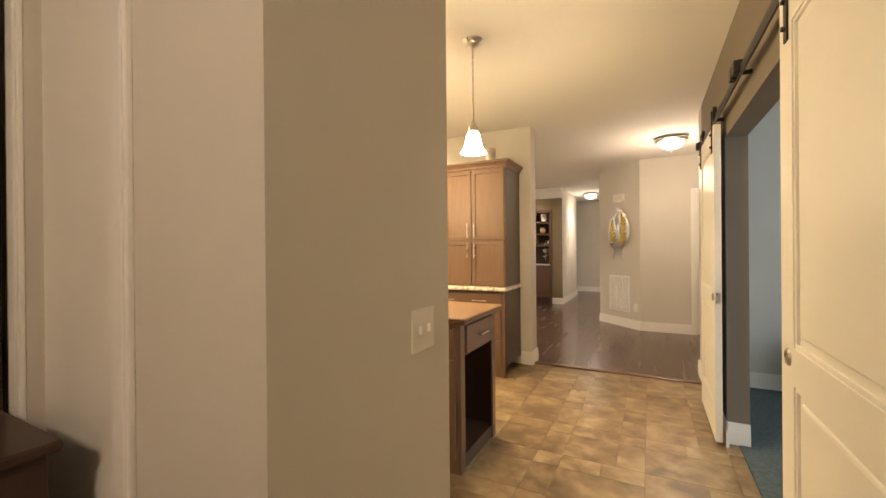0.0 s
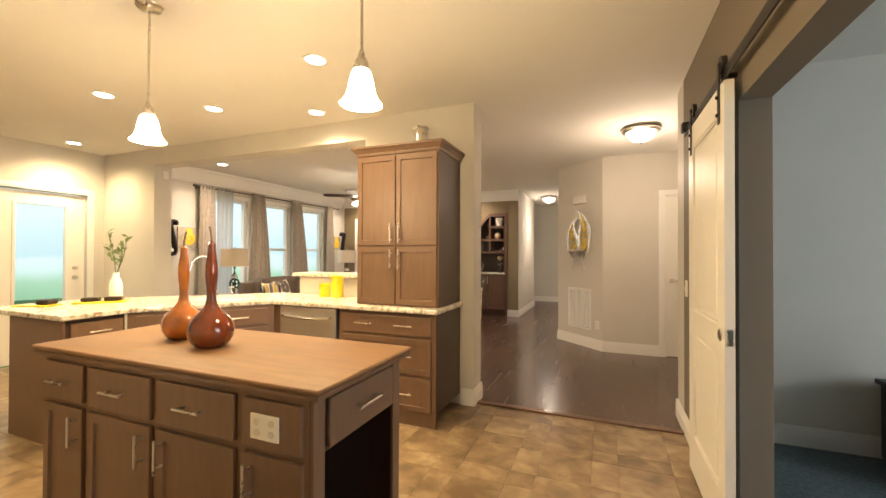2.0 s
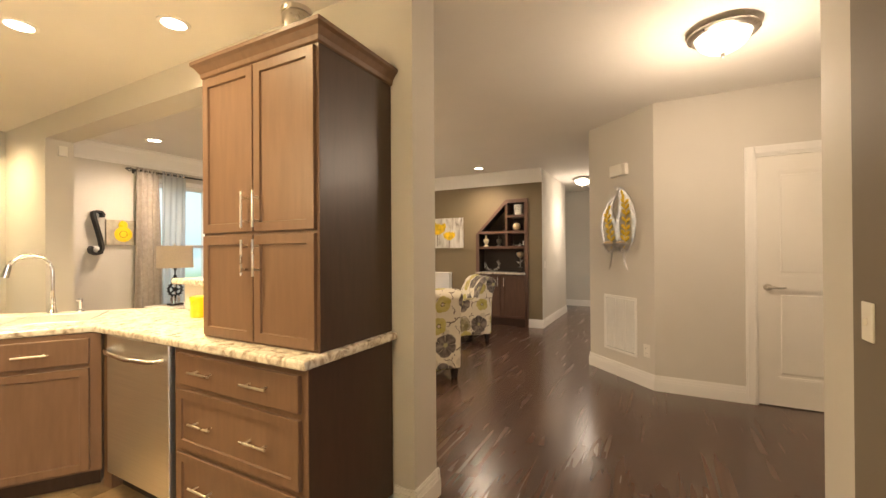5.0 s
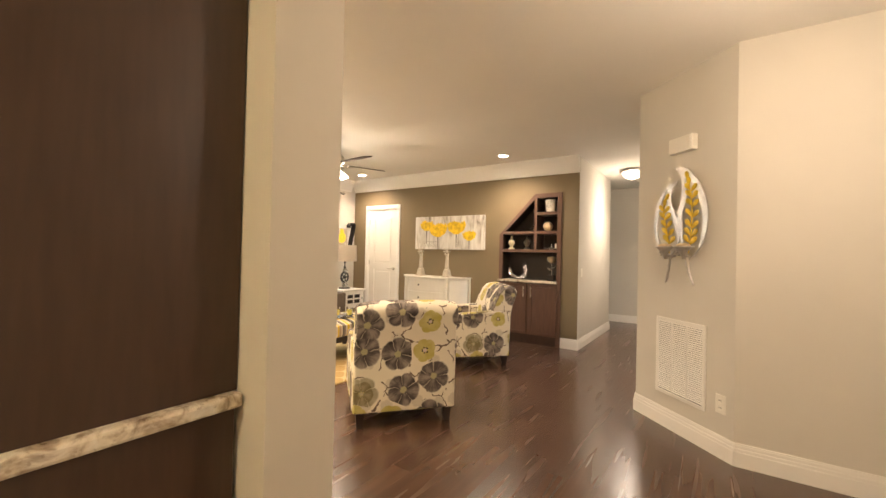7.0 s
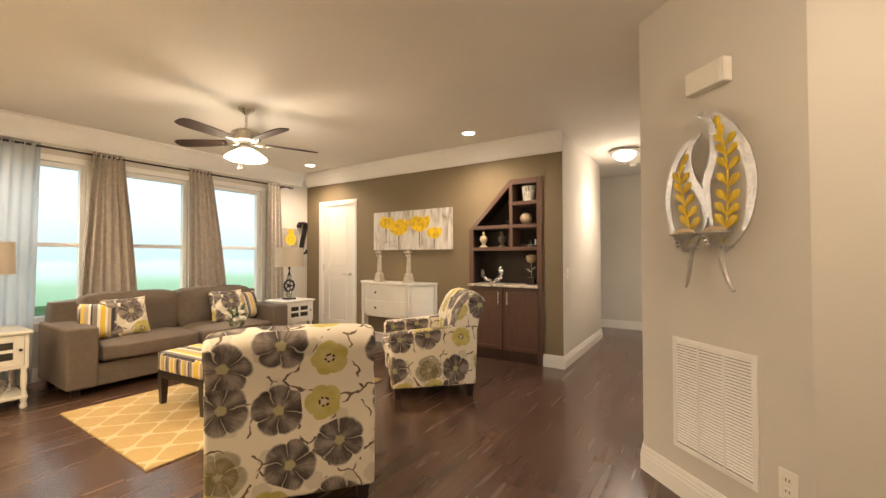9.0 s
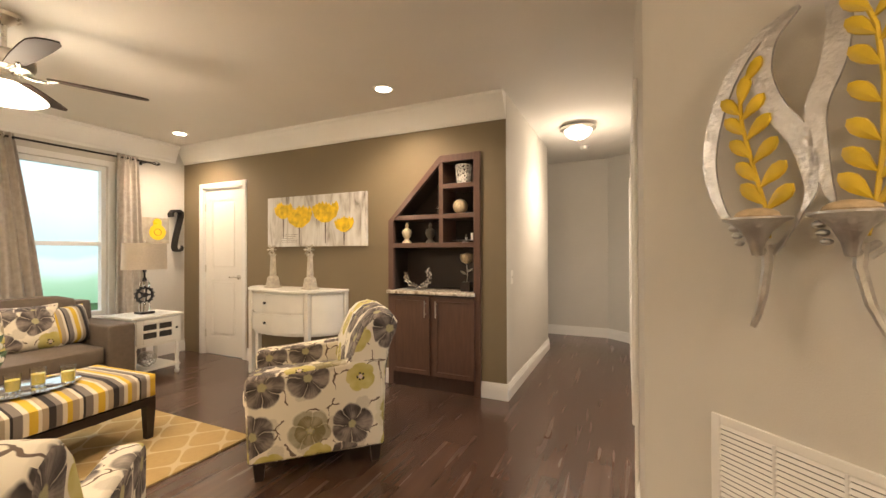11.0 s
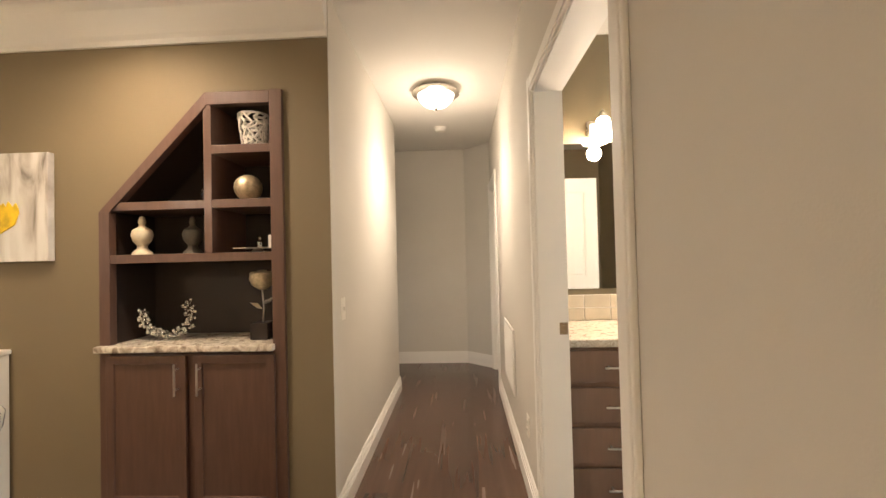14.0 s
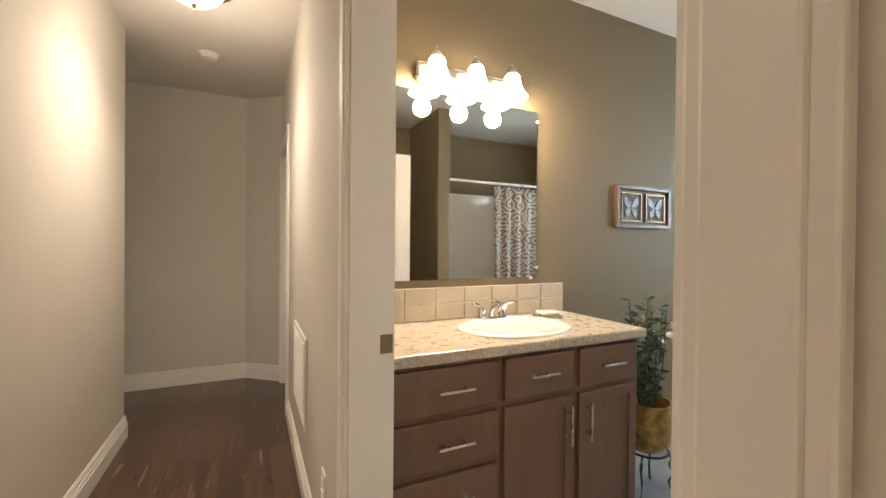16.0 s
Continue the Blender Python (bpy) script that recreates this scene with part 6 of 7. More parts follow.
for x, z, r in ((-0.43, 0.13, 0.125), (-0.20, 0.06, 0.170), (0.155, 0.10, 0.165), (0.395, -0.04, 0.115)):
    bm = B()
    prism(bm, [(x - 0.010, z - r * 0.5), (x + 0.010, z - r * 0.5), (x + 0.005, max(-0.26, z - r * 0.7 - 0.22)), (x - 0.003, max(-0.26, z - r * 0.7 - 0.22))], 0, 0.0008, pose(0, -0.035, 0, 90))
    head = part("tulip", bm, INK, pt, "painted yellow tulip on a dark stem")
    rg = random.Random(int(r * 1000) + int(x * 100))
    for k in range(7):
        u = -1 + 2 * k / 6
        cx, w_ = x + u * r * 0.80, r * 0.36
        tip = z + r * rg.uniform(0.42, 0.72)
        pts = [(x + u * r * 0.22, z - r * 0.78), (x + u * r * 0.62 + w_ * 0.7, z - r * 0.40), (cx + w_ * 0.75, z + r * 0.10), (cx + w_ * 0.62, tip - r * 0.22), (cx + w_ * rg.uniform(0.0, 0.4), tip), (cx - w_ * rg.uniform(0.1, 0.4), tip - r * rg.uniform(0.14, 0.3)), (cx - w_ * 0.62, tip - r * 0.10), (cx - w_ * 0.75, z + r * 0.10), (x + u * r * 0.62 - w_ * 0.7, z - r * 0.40)]
        part("petal", prism(B(), pts, 0.0, 0.0012 + 0.0006 * k, pose(0, -0.035, 0, 90)), TUL, head, "yellow brushed petal")
bm = B()
for k in range(5):
    prism(bm, [(-0.46, -0.14 - 0.02 * k), (-0.22 - 0.03 * (k % 3), -0.14 - 0.02 * k), (-0.22 - 0.03 * (k % 3), -0.143 - 0.02 * k), (-0.46, -0.143 - 0.02 * k)], 0, 0.0008, pose(0, -0.035, 0, 90))
part("script_lines", bm, INK, pt, "faint unreadable handwriting")


# ---- built-in shelf ----
sh = thing("built_in_shelf", (0, AY, 0), 0, "brown built-in shelf unit with a sloping top and lower doors", "shelf unit")
fy = -0.022
ND = 0.30
pl = 1.55
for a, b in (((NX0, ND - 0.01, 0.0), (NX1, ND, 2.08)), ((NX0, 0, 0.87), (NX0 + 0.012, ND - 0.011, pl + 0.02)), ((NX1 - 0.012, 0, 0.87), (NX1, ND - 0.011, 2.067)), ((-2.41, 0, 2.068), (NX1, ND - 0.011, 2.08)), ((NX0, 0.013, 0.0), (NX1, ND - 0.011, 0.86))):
    part("lining_board", box(B(), a, b), CABIN, sh, "near-black inner face of the shelf")
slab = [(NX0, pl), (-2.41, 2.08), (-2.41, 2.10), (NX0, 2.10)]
part("sloping_board", prism(B(), slab, 0.02, ND - 0.011, Matrix(((1, 0, 0, 0), (0, 0, 1, 0), (0, 1, 0, 0), (0, 0, 0, 1)))), CABIN, sh, "near-black inner face of the shelf")
VERT = Matrix(((1, 0, 0, 0), (0, 0, 1, 0), (0, 1, 0, 0), (0, 0, 0, 1)))


def slabs(name, poly, y0, y1, mat=NICHEWOOD):
    return soft(part(name, prism(B(), poly, y0, y1, VERT), mat, sh), 0.003, 2)


slabs("face_frame_right", [(NX1 - 0.032, 0.0), (NX1 + 0.03, 0.0), (NX1 + 0.03, 2.125), (NX1 - 0.032, 2.125)], fy, 0.02)
slabs("face_frame_left", [(NX0 - 0.03, 0.0), (NX0 + 0.025, 0.0), (NX0 + 0.025, pl), (NX0 - 0.03, pl)], fy, 0.02)
slabs("sloping_rail", [(NX0 - 0.03, pl), (NX0 + 0.025, pl - 0.005), (-2.40, 2.055), (-2.41, 2.122)], fy, 0.02)
slabs("top_rail", [(-2.41, 2.06), (NX1 - 0.032, 2.06), (NX1 - 0.032, 2.122), (-2.41, 2.122)], fy, 0.02)
for nm, x0, x1, z in (("shelf", NX0 + 0.012, NX1 - 0.012, 1.575), ("shelf", NX0 + 0.012, NX1 - 0.012, 1.315), ("shelf", -2.39, NX1 - 0.012, 1.842)):
    part(nm, box(B(), (x0, -0.016, z - 0.021), (x1, ND - 0.012, z + 0.021), 0.002), NICHEWOOD, sh)
part("divider", box(B(), (-2.42, -0.018, 1.336), (-2.38, ND - 0.012, 2.066), 0.002), NICHEWOOD, sh)
part("counter_slab", box(B(), (NX0 - 0.035, -0.055, 0.862), (NX1 - 0.02, ND - 0.012, 0.893), 0.006), COUNTER, sh, "speckled laminate slab")
mid = (NX0 + NX1) / 2
for x0, x1, hx in ((NX0 + 0.0, mid - 0.006, mid - 0.055), (mid + 0.006, NX1 - 0.005, mid + 0.055)):
    f = shaker(sh, "door", x0 + 0.015, x1 - 0.015, 0.13, 0.845, y=fy + 0.004, mat=NICHEWOOD)
    bar_pull(f, (hx, fy - 0.016, 0.735), 0.15, (0, 0, 1), (0, -1, 0))
part("plinth", box(B(), (NX0 + 0.026, -0.016, 0.0), (NX1 - 0.033, 0.012, 0.125)), CABDARKSHADED, sh)
part("top_rail_lower", box(B(), (NX0 + 0.026, -0.014, 0.846), (NX1 - 0.033, 0.012, 0.861)), CABDARKSHADED, sh)
part("face_frame", box(B(), (NX0 + 0.026, -0.0165, 0.125), (NX1 - 0.033, 0.012, 0.8455)), NICHEWOOD, sh)

# things on the shelf
GOLD = material("champagne_gold", (0.60, 0.50, 0.33), 0.42, 0.25, 50, 0.6, 60, metal=0.7)
ANT = material("antique_white", (0.66, 0.58, 0.42), 0.5, 0.2, 20)


def finial_jar(x, y, z, mat, word):
    o = thing("finial_ornament", (x, y, z), 0, f"{word} turned finial ornament on the shelf", "ornament", "finial ornaments")
    part("body", lathe(B(), [(0, 0), (0.045, 0), (0.043, 0.012), (0.024, 0.03), (0.022, 0.045), (0.04, 0.07), (0.048, 0.10), (0.042, 0.125), (0.02, 0.14), (0.012, 0.15), (0.018, 0.165), (0.012, 0.19), (0.0, 0.20)], seg=22), mat, o, smooth=True)


finial_jar(-2.79, AY + 0.05, 1.336, ANT, "antique white")
finial_jar(-2.58, AY + 0.13, 1.336, material("grey_stone", (0.12, 0.11, 0.09), 0.6, 0.2, 20), "grey stone")
br = thing("gold_sphere", (-2.25, AY + 0.08, 1.596), 0, "champagne gold textured sphere on the shelf", "ornament")
part("sphere", ball(B(), (0, 0, 0.068), 0.068, seg=20), GOLD, br, smooth=True)
gs = thing("glass_float", (-2.47, AY + 0.10, 1.596), 0, "small clear glass ball on the shelf", "ornament")
part("ball", ball(B(), (0, 0, 0.042), 0.042, seg=16), GLASS, gs, smooth=True)
pv = thing("pierced_vase", (-2.22, AY + 0.09, 1.863), 0, "white vase pierced in a coral pattern on the top shelf", "vase")
bm = B()
rng = random.Random(5)
cells = []
nrow, ncol = 7, 12
pt_ = {}
for j in range(nrow + 1):
    for i in range(ncol):
        a = 2 * math.pi * (i + 0.5 * (j % 2) + rng.uniform(-0.22, 0.22)) / ncol
        z = 0.005 + 0.165 * (j + (rng.uniform(-0.25, 0.25) if 0 < j < nrow else 0)) / nrow
        r = 0.052 + 0.022 * z / 0.17
        pt_[(i, j)] = Vector((r * math.cos(a), r * math.sin(a), z))
for j in range(nrow + 1):
    for i in range(ncol):
        if j in (0, nrow) or rng.random() < 0.30:
            tube(bm, [pt_[(i, j)], pt_[((i + 1) % ncol, j)]], 0.0068, 5)
        if j < nrow:
            tube(bm, [pt_[(i, j)], pt_[(i, j + 1)]], 0.0068, 5)
            if rng.random() < 0.25:
                k = (i + (1 if j % 2 else -1)) % ncol
                tube(bm, [pt_[(i, j)], pt_[(k, j + 1)]], 0.0068, 5)
part("lattice", bm, WHITEGLAZE, pv, smooth=True)
wr_ = thing("jewel_wreath", (-2.70, AY + 0.10, 0.893), 0, "silver jewelled wreath leaning in the shelf", "wreath")
bm = B()
rng = random.Random(9)
for k in range(120):
    a = math.pi * 0.90 + 2 * math.pi * 0.66 * k / 119
    rr = 0.100 + rng.uniform(-0.018, 0.018)
    ball(bm, (rr * 1.25 * math.cos(a), rng.uniform(-0.02, 0.02), 0.128 + rr * math.sin(a)), rng.uniform(0.006, 0.013), 1, 1, 1, 6)
part("bead_string", bm, CHROME, wr_, "glittering silver beads", True)
ro = thing("metal_rose", (-2.20, AY + 0.11, 0.893), 0, "pale gold rose ornament on a black block", "ornament")
part("block", box(B(), (-0.045, -0.045, 0), (0.045, 0.045, 0.085), 0.003), DARKLEG, ro, "black block")
part("stem", tube(B(), [(0, 0, 0.085), (0.006, 0, 0.16), (-0.002, 0, 0.25)], 0.004, 6), NICKEL, ro)
lf = B()
for d_, z in (((1, -0.1, 0.6), 0.17), ((-1, -0.1, 0.5), 0.15)):
    blade(lf, Vector((0, 0, z)), Vector(d_), 0.075, random.Random(1))
part("leaf", lf, NICKEL, ro)
part("bloom", lathe(ball(B(), (0, 0, 0.305), 0.052, 1, 1, 0.9, 16), [(0.016, 0.25), (0.050, 0.272), (0.064, 0.305), (0.060, 0.335), (0.052, 0.342), (0.050, 0.30)], seg=18), GOLD, ro, smooth=True)
td = thing("trinket_dish", (-2.21, AY + 0.07, 1.336), 0, "flat silver dish with tiny bottles on the shelf", "dish")
part("dish", box(B(), (-0.085, -0.06, 0.018), (0.105, 0.06, 0.023), 0.002), NICKEL, td)
part("foot", cyl(B(), (0.01, 0, 0), (0.01, 0, 0.018), 0.03, 0.02), NICKEL, td)
part("bottle", lathe(B(), [(0, 0.023), (0.012, 0.023), (0.014, 0.05), (0.005, 0.06), (0.008, 0.075), (0, 0.08)], (0.02, 0, 0), 12), CHROME, td, smooth=True)
part("bottle", box(B(), (0.07, -0.015, 0.023), (0.09, 0.015, 0.085), 0.002), WHITEGLAZE, td)


# ---- the angled wall ----
def on_angle(s, z):
    return (-0.20 - 0.7184 * s, 6.735 + 0.6956 * s, z)


AR = -44.1
gr = thing("return_air_grille", on_angle(0.425, 0.525), AR, "large white louvred return air grille low on the wall", "vent")
bm = B()
gw, gh = 0.222, 0.282
for a, b in (((-gw, -gh), (-gw + 0.024, gh)), ((gw - 0.024, -gh), (gw, gh)), ((-gw + 0.024, -gh), (gw - 0.024, -gh + 0.024)), ((-gw + 0.024, gh - 0.024), (gw - 0.024, gh)), ((-0.072, -gh + 0.024), (-0.064, gh - 0.024)), ((0.064, -gh + 0.024), (0.072, gh - 0.024))):
    box(bm, (a[0], -0.010, a[1]), (b[0], 0, b[1]), 0.002)
part("frame", bm, WHITE, gr)
sl_mesh = None
for k in range(36):
    z = -gh + 0.034 + k * (2 * gh - 0.068) / 35
    if sl_mesh is None:
        o = part("slat", box(B(), (-gw + 0.02, -0.0085, -0.0052), (gw - 0.02, -0.0070, 0.0052), 0, pose(0, 0, 0, -32)), WHITE, gr)
        sl_mesh = o.data
    else:
        o = new("slat", sl_mesh)
        o.parent = gr
    o.location.z = z
part("backing", box(B(), (-gw + 0.02, -0.003, -gh + 0.02), (gw - 0.02, -0.001, gh - 0.02)), material("duct_grey", (0.25, 0.24, 0.22), 0.8, 0.1), gr)
plate("wall_outlet", on_angle(0.09, 0.335), AR, "white wall outlet on the angled wall", "outlet")
dc = thing("door_chime", on_angle(0.40, 2.058), AR, "white plastic door chime box high on the wall", "door chime")
bm = box(B(), (-0.105, -0.05, -0.055), (0.105, 0, 0.055), 0.006)
part("case", bm, PLASTIC, dc)
for k in range(2):
    part("rib", box(B(), (0.070 + 0.014 * k, -0.053, -0.05), (0.076 + 0.014 * k, -0.049, 0.05)), PLASTIC, dc)

HAMMER = material("hammered_silver", (0.58, 0.56, 0.54), 0.32, 0.1, 30, 1.0, 55, metal=0.9)
LEAFY = material("mustard_enamel", (0.62, 0.43, 0.02), 0.35, 0.12, 20)
ws = thing("leaf_candle_sconce", [a + b for a, b in zip(on_angle(0.382, 1.485), (-0.030, -0.031, 0))], AR, "hammered silver leaf wall sconce with mustard leaves and two candle cups", "wall sconce")


def ribbon(pts, w0, w1, y=-0.016, t=0.006):
    """A flat metal strip along smoothed points (x, z), its width swelling between the ends."""
    P = [Vector((x, z)) for x, z in pts]
    fine = []
    for i in range(len(P) - 1):
        p0, p1, p2, p3 = P[max(i - 1, 0)], P[i], P[i + 1], P[min(i + 2, len(P) - 1)]
        for j in range(8):
            u = j / 8
            fine.append(0.5 * ((2 * p1) + (p2 - p0) * u + (2 * p0 - 5 * p1 + 4 * p2 - p3) * u * u + (3 * p1 - p0 - 3 * p2 + p3) * u ** 3))
    fine.append(P[-1])
    bm = B()
    rows = []
    for i, p in enumerate(fine):
        d = (fine[min(i + 1, len(fine) - 1)] - fine[max(i - 1, 0)]).normalized()
        n = Vector((-d.y, d.x))
        k = i / (len(fine) - 1)
        w = (w0 + (w1 - w0) * math.sin(math.pi * min(1, k * 1.15)) ** 0.7) / 2
        rows.append([bm.verts.new((p.x + n.x * a, y + b, p.y - 1.5 + n.y * a)) for a, b in ((w, 0), (w, t), (-w, t), (-w, 0))])
    for q, r in zip(rows, rows[1:]):
        for i in range(4):
            bm.faces.new((q[i], q[(i + 1) % 4], r[(i + 1) % 4], r[i]))
    bm.faces.new(rows[0])
    bm.faces.new(rows[-1][::-1])
    return bm


for pts, w in (([(-0.055, 1.912), (0.03, 1.882), (0.105, 1.815), (0.158, 1.735), (0.193, 1.655), (0.211, 1.565), (0.209, 1.475), (0.190, 1.388), (0.155, 1.320), (0.085, 1.258)], 0.047),
               ([(-0.055, 1.912), (0.012, 1.862), (0.040, 1.770), (0.033, 1.672), (0.001, 1.575), (0.008, 1.468), (0.028, 1.377), (0.070, 1.262)], 0.044),
               ([(-0.027, 1.812), (-0.085, 1.765), (-0.102, 1.685), (-0.077, 1.600), (-0.032, 1.527), (-0.010, 1.445), (-0.016, 1.375), (-0.080, 1.262)], 0.046),
               ([(-0.027, 1.812), (-0.115, 1.775), (-0.178, 1.700), (-0.217, 1.600), (-0.230, 1.500), (-0.214, 1.415), (-0.175, 1.340), (-0.090, 1.258)], 0.037)):
    part("leaf_band", ribbon(pts, 0.008, w), HAMMER, ws, "hammered silver band", True)


def drop_leaf(base, way, size, parent):
    """One enamelled drop-shaped leaf, narrow at its base and round at its tip, slightly domed."""
    d = Vector((math.sin(way), 0, math.cos(way)))
    nrm = Vector((d.z, 0, -d.x))
    le = B()
    prof = [(0.0, 0.02), (0.22, 0.10), (0.48, 0.21), (0.70, 0.245), (0.88, 0.18), (1.0, 0.03), (0.90, -0.12), (0.70, -0.205), (0.48, -0.185), (0.22, -0.09)]
    lo = [le.verts.new(base + d * size * a + nrm * size * b + Vector((0, 0.002, 0))) for a, b in prof]
    hi = [le.verts.new(base + d * size * a + nrm * size * b * 0.92 + Vector((0, -0.004, 0))) for a, b in prof]
    mid_ = le.verts.new(base + d * size * 0.6 + Vector((0, -0.011, 0)))
    n_ = len(prof)
    le.faces.new(lo)
    for q in range(n_):
        le.faces.new((hi[q], hi[(q + 1) % n_], mid_))
        le.faces.new((lo[q], lo[(q + 1) % n_], hi[(q + 1) % n_], hi[q]))
    part("leaf", le, LEAFY, parent, smooth=True, angle=35)


for pts, n in (([(0.082, 1.30), (0.096, 1.37), (0.106, 1.47), (0.108, 1.60), (0.098, 1.705), (0.078, 1.765)], 7), ([(-0.088, 1.30), (-0.096, 1.38), (-0.122, 1.48), (-0.145, 1.58), (-0.150, 1.640)], 5)):
    P = [Vector((x, -0.018, z - 1.5)) for x, z in pts]
    st = part("twig", tube(B(), P, 0.0048, 6), LEAFY, ws, "mustard twig")
    for k in range(n):
        u = 0.8 + (len(P) - 2.0) * k / n
        q = P[int(u)].lerp(P[min(int(u) + 1, len(P) - 1)], u - int(u))
        for sgn in (-1, 1):
            drop_leaf(q + Vector((0, 0, 0.012 * (sgn < 0))), sgn * radians(43), 0.080 - 0.010 * k / n, st)
    lean_ = -0.10 if n == 7 else 0.18
    drop_leaf(P[-1] - Vector((0, 0, 0.012)), lean_, 0.074, st)
    drop_leaf(P[-1] + Vector((0.062 * math.sin(lean_), 0, 0.040)), lean_ * 3.2, 0.066, st)
for x, ex in ((-0.095, -0.125), (0.072, 0.128)):
    cup = part("candle_cup", lathe(B(), [(0.0, -0.242), (0.010, -0.240), (0.016, -0.212), (0.028, -0.186), (0.048, -0.166), (0.066, -0.158), (0.066, -0.153), (0.04, -0.160), (0.0, -0.163)], (x, -0.050, 0), 24), HAMMER, ws, "silver candle cup", True)
    part("candle", ball(B(), (x, -0.050, -0.148), 0.044, 1, 1, 0.42, 16), material("beige_candle", (0.50, 0.38, 0.23), 0.7, 0.15, 60, 0.5, 90), cup, "beige textured candle", True)
    part("arm", tube(B(), [(x, 0.043, -0.215), (x, 0.0, -0.228), (x, -0.050, -0.236)], 0.008, 8), HAMMER, cup, smooth=True)
    part("tail", tube(B(), [(x, -0.016, -0.215), (x * 0.97, -0.016, -0.262), (x * 0.75 + ex * 0.25, -0.016, -0.335), (x * 0.35 + ex * 0.65, -0.016, -0.385), (ex, -0.016, -0.412)], 0.013, 8, 0.007), HAMMER, ws, "curved silver tail", True)
    for k in range(3):
        part("bud", ball(B(), (x - 0.050 + 0.006 * k, -0.050, -0.175 - 0.018 * k), 0.011 - 0.001 * k, 1.3, 1, 0.8, 8), HAMMER, cup, smooth=True)

# return register in the hall
rg_ = thing("wall_register", (HX, 10.21, 0.56), -90, "white wall access panel low in the hall", "vent")
part("frame", box(B(), (-0.28, -0.010, -0.225), (0.28, 0, 0.225), 0.004), WHITE, rg_)
for k in range(20):
    part("slat", box(B(), (-0.25, -0.016, -0.19 + 0.02 * k - 0.004), (0.25, -0.009, -0.19 + 0.02 * k + 0.004)), WHITE, rg_)


# ---- bathroom ----
VF, VB = 9.13, 9.622
va = thing("vanity_cabinet", (0, VF, 0), 0, "brown bathroom vanity with drawers and two doors", "vanity")
vx0, vx1 = HX + 0.128, 0.425
part("body", box(box(B(), (vx0, 0.0, 0.10), (vx1, VB - VF, 0.852), 0.002), (vx0, 0.06, 0), (vx1 - 0.01, VB - VF, 0.10)), CABDARKSHADED, va)
part("face_frame", box(B(), (vx0, -0.004, 0.10), (vx1, -0.0005, 0.851)), CAB, va)
for z0, z1 in ((0.69, 0.838), (0.505, 0.665), (0.32, 0.48), (0.125, 0.295)):
    f = shaker(va, "drawer", vx0 + 0.015, -0.29, z0, z1, flat=True)
    bar_pull(f, (-0.465, -0.02, (z0 + z1) / 2), 0.13, (1, 0, 0), (0, -1, 0))
for x0, x1, hx in ((-0.262, 0.055, 0.022), (0.088, 0.405, 0.122)):
    f = shaker(va, "drawer", x0, x1, 0.69, 0.838, flat=True)
    bar_pull(f, ((x0 + x1) / 2, -0.02, 0.768), 0.13, (1, 0, 0), (0, -1, 0))
    f = shaker(va, "door", x0, x1, 0.115, 0.665)
    bar_pull(f, (hx, -0.02, 0.56), 0.15, (0, 0, 1), (0, -1, 0))
vt_ = part("counter", box(B(), (vx0, -0.03, 0.853), (0.458, VB - VF, 0.893), 0.008), BATHTOP, va, "speckled beige laminate counter")
TILE = material("beige_tile", (0.56, 0.49, 0.38), 0.25, 0.08, 9, island=0.06, coat=0.2)
bs = thing("backsplash", (0, VB, 0.894), 0, "beige ceramic tile backsplash behind the sink", "backsplash")
part("grout", box(B(), (vx0, -0.007, 0), (0.452, 0, 0.15)), WHITE, bs)
for i in range(8):
    x0, x1 = 0.452 - 0.152 * (i + 1) + 0.002, 0.452 - 0.152 * i - 0.002
    for z0, z1 in ((0.002, 0.073), (0.077, 0.149)):
        part("tile", box(B(), (max(x0, vx0 + 0.002), -0.013, z0), (x1, -0.006, z1), 0.002), TILE, bs)
si = thing("bathroom_sink", (-0.06, VF + 0.21, 0.894), 0, "white oval drop-in bathroom sink", "sink")
bm = lathe(B(), [(0.0, 0.002), (0.12, 0.0025), (0.18, 0.005), (0.203, 0.011), (0.222, 0.014), (0.237, 0.006), (0.238, 0.0)], seg=40)
bmesh.ops.scale(bm, verts=bm.verts[:], vec=(1.08, 0.84, 1))
part("basin", bm, WHITEGLAZE, si, smooth=True)
fa = thing("bathroom_faucet", (-0.06, VF + 0.395, 0.894), 0, "chrome two-handle bathroom faucet", "faucet")
part("base", box(B(), (-0.08, -0.025, 0.0), (0.08, 0.025, 0.02), 0.008), CHROME, fa)
part("spout", tube(B(), [(0, 0, 0.015), (0, -0.01, 0.06), (0, -0.05, 0.085), (0, -0.11, 0.075)], 0.013, 10), CHROME, fa, smooth=True)
for s in (-1, 1):
    part("handle", tube(lathe(B(), [(0.02, 0.018), (0.018, 0.05), (0.01, 0.06)], (s * 0.055, 0, 0), 14), [(s * 0.055, 0, 0.058), (s * 0.08, -0.01, 0.075), (s * 0.11, -0.02, 0.082)], 0.008, 8), CHROME, fa, smooth=True)
sd_ = thing("soap_dish", (0.22, VF + 0.33, 0.894), -10, "small silver soap dish with a pale bar", "soap dish")
part("dish", box(B(), (-0.06, -0.042, 0.004), (0.06, 0.042, 0.018), 0.004), NICKEL, sd_)
part("soap", box(B(), (-0.05, -0.034, 0.018), (0.05, 0.034, 0.036), 0.008), WHITEGLAZE, sd_)
for x in (-0.05, 0.05):
    part("foot", box(B(), (x - 0.006, -0.035, 0), (x + 0.006, 0.035, 0.005)), NICKEL, sd_)
mi = thing("bathroom_mirror", (-0.17, VB + 0.002, 1.51), 0, "large frameless wall mirror above the vanity", "mirror")
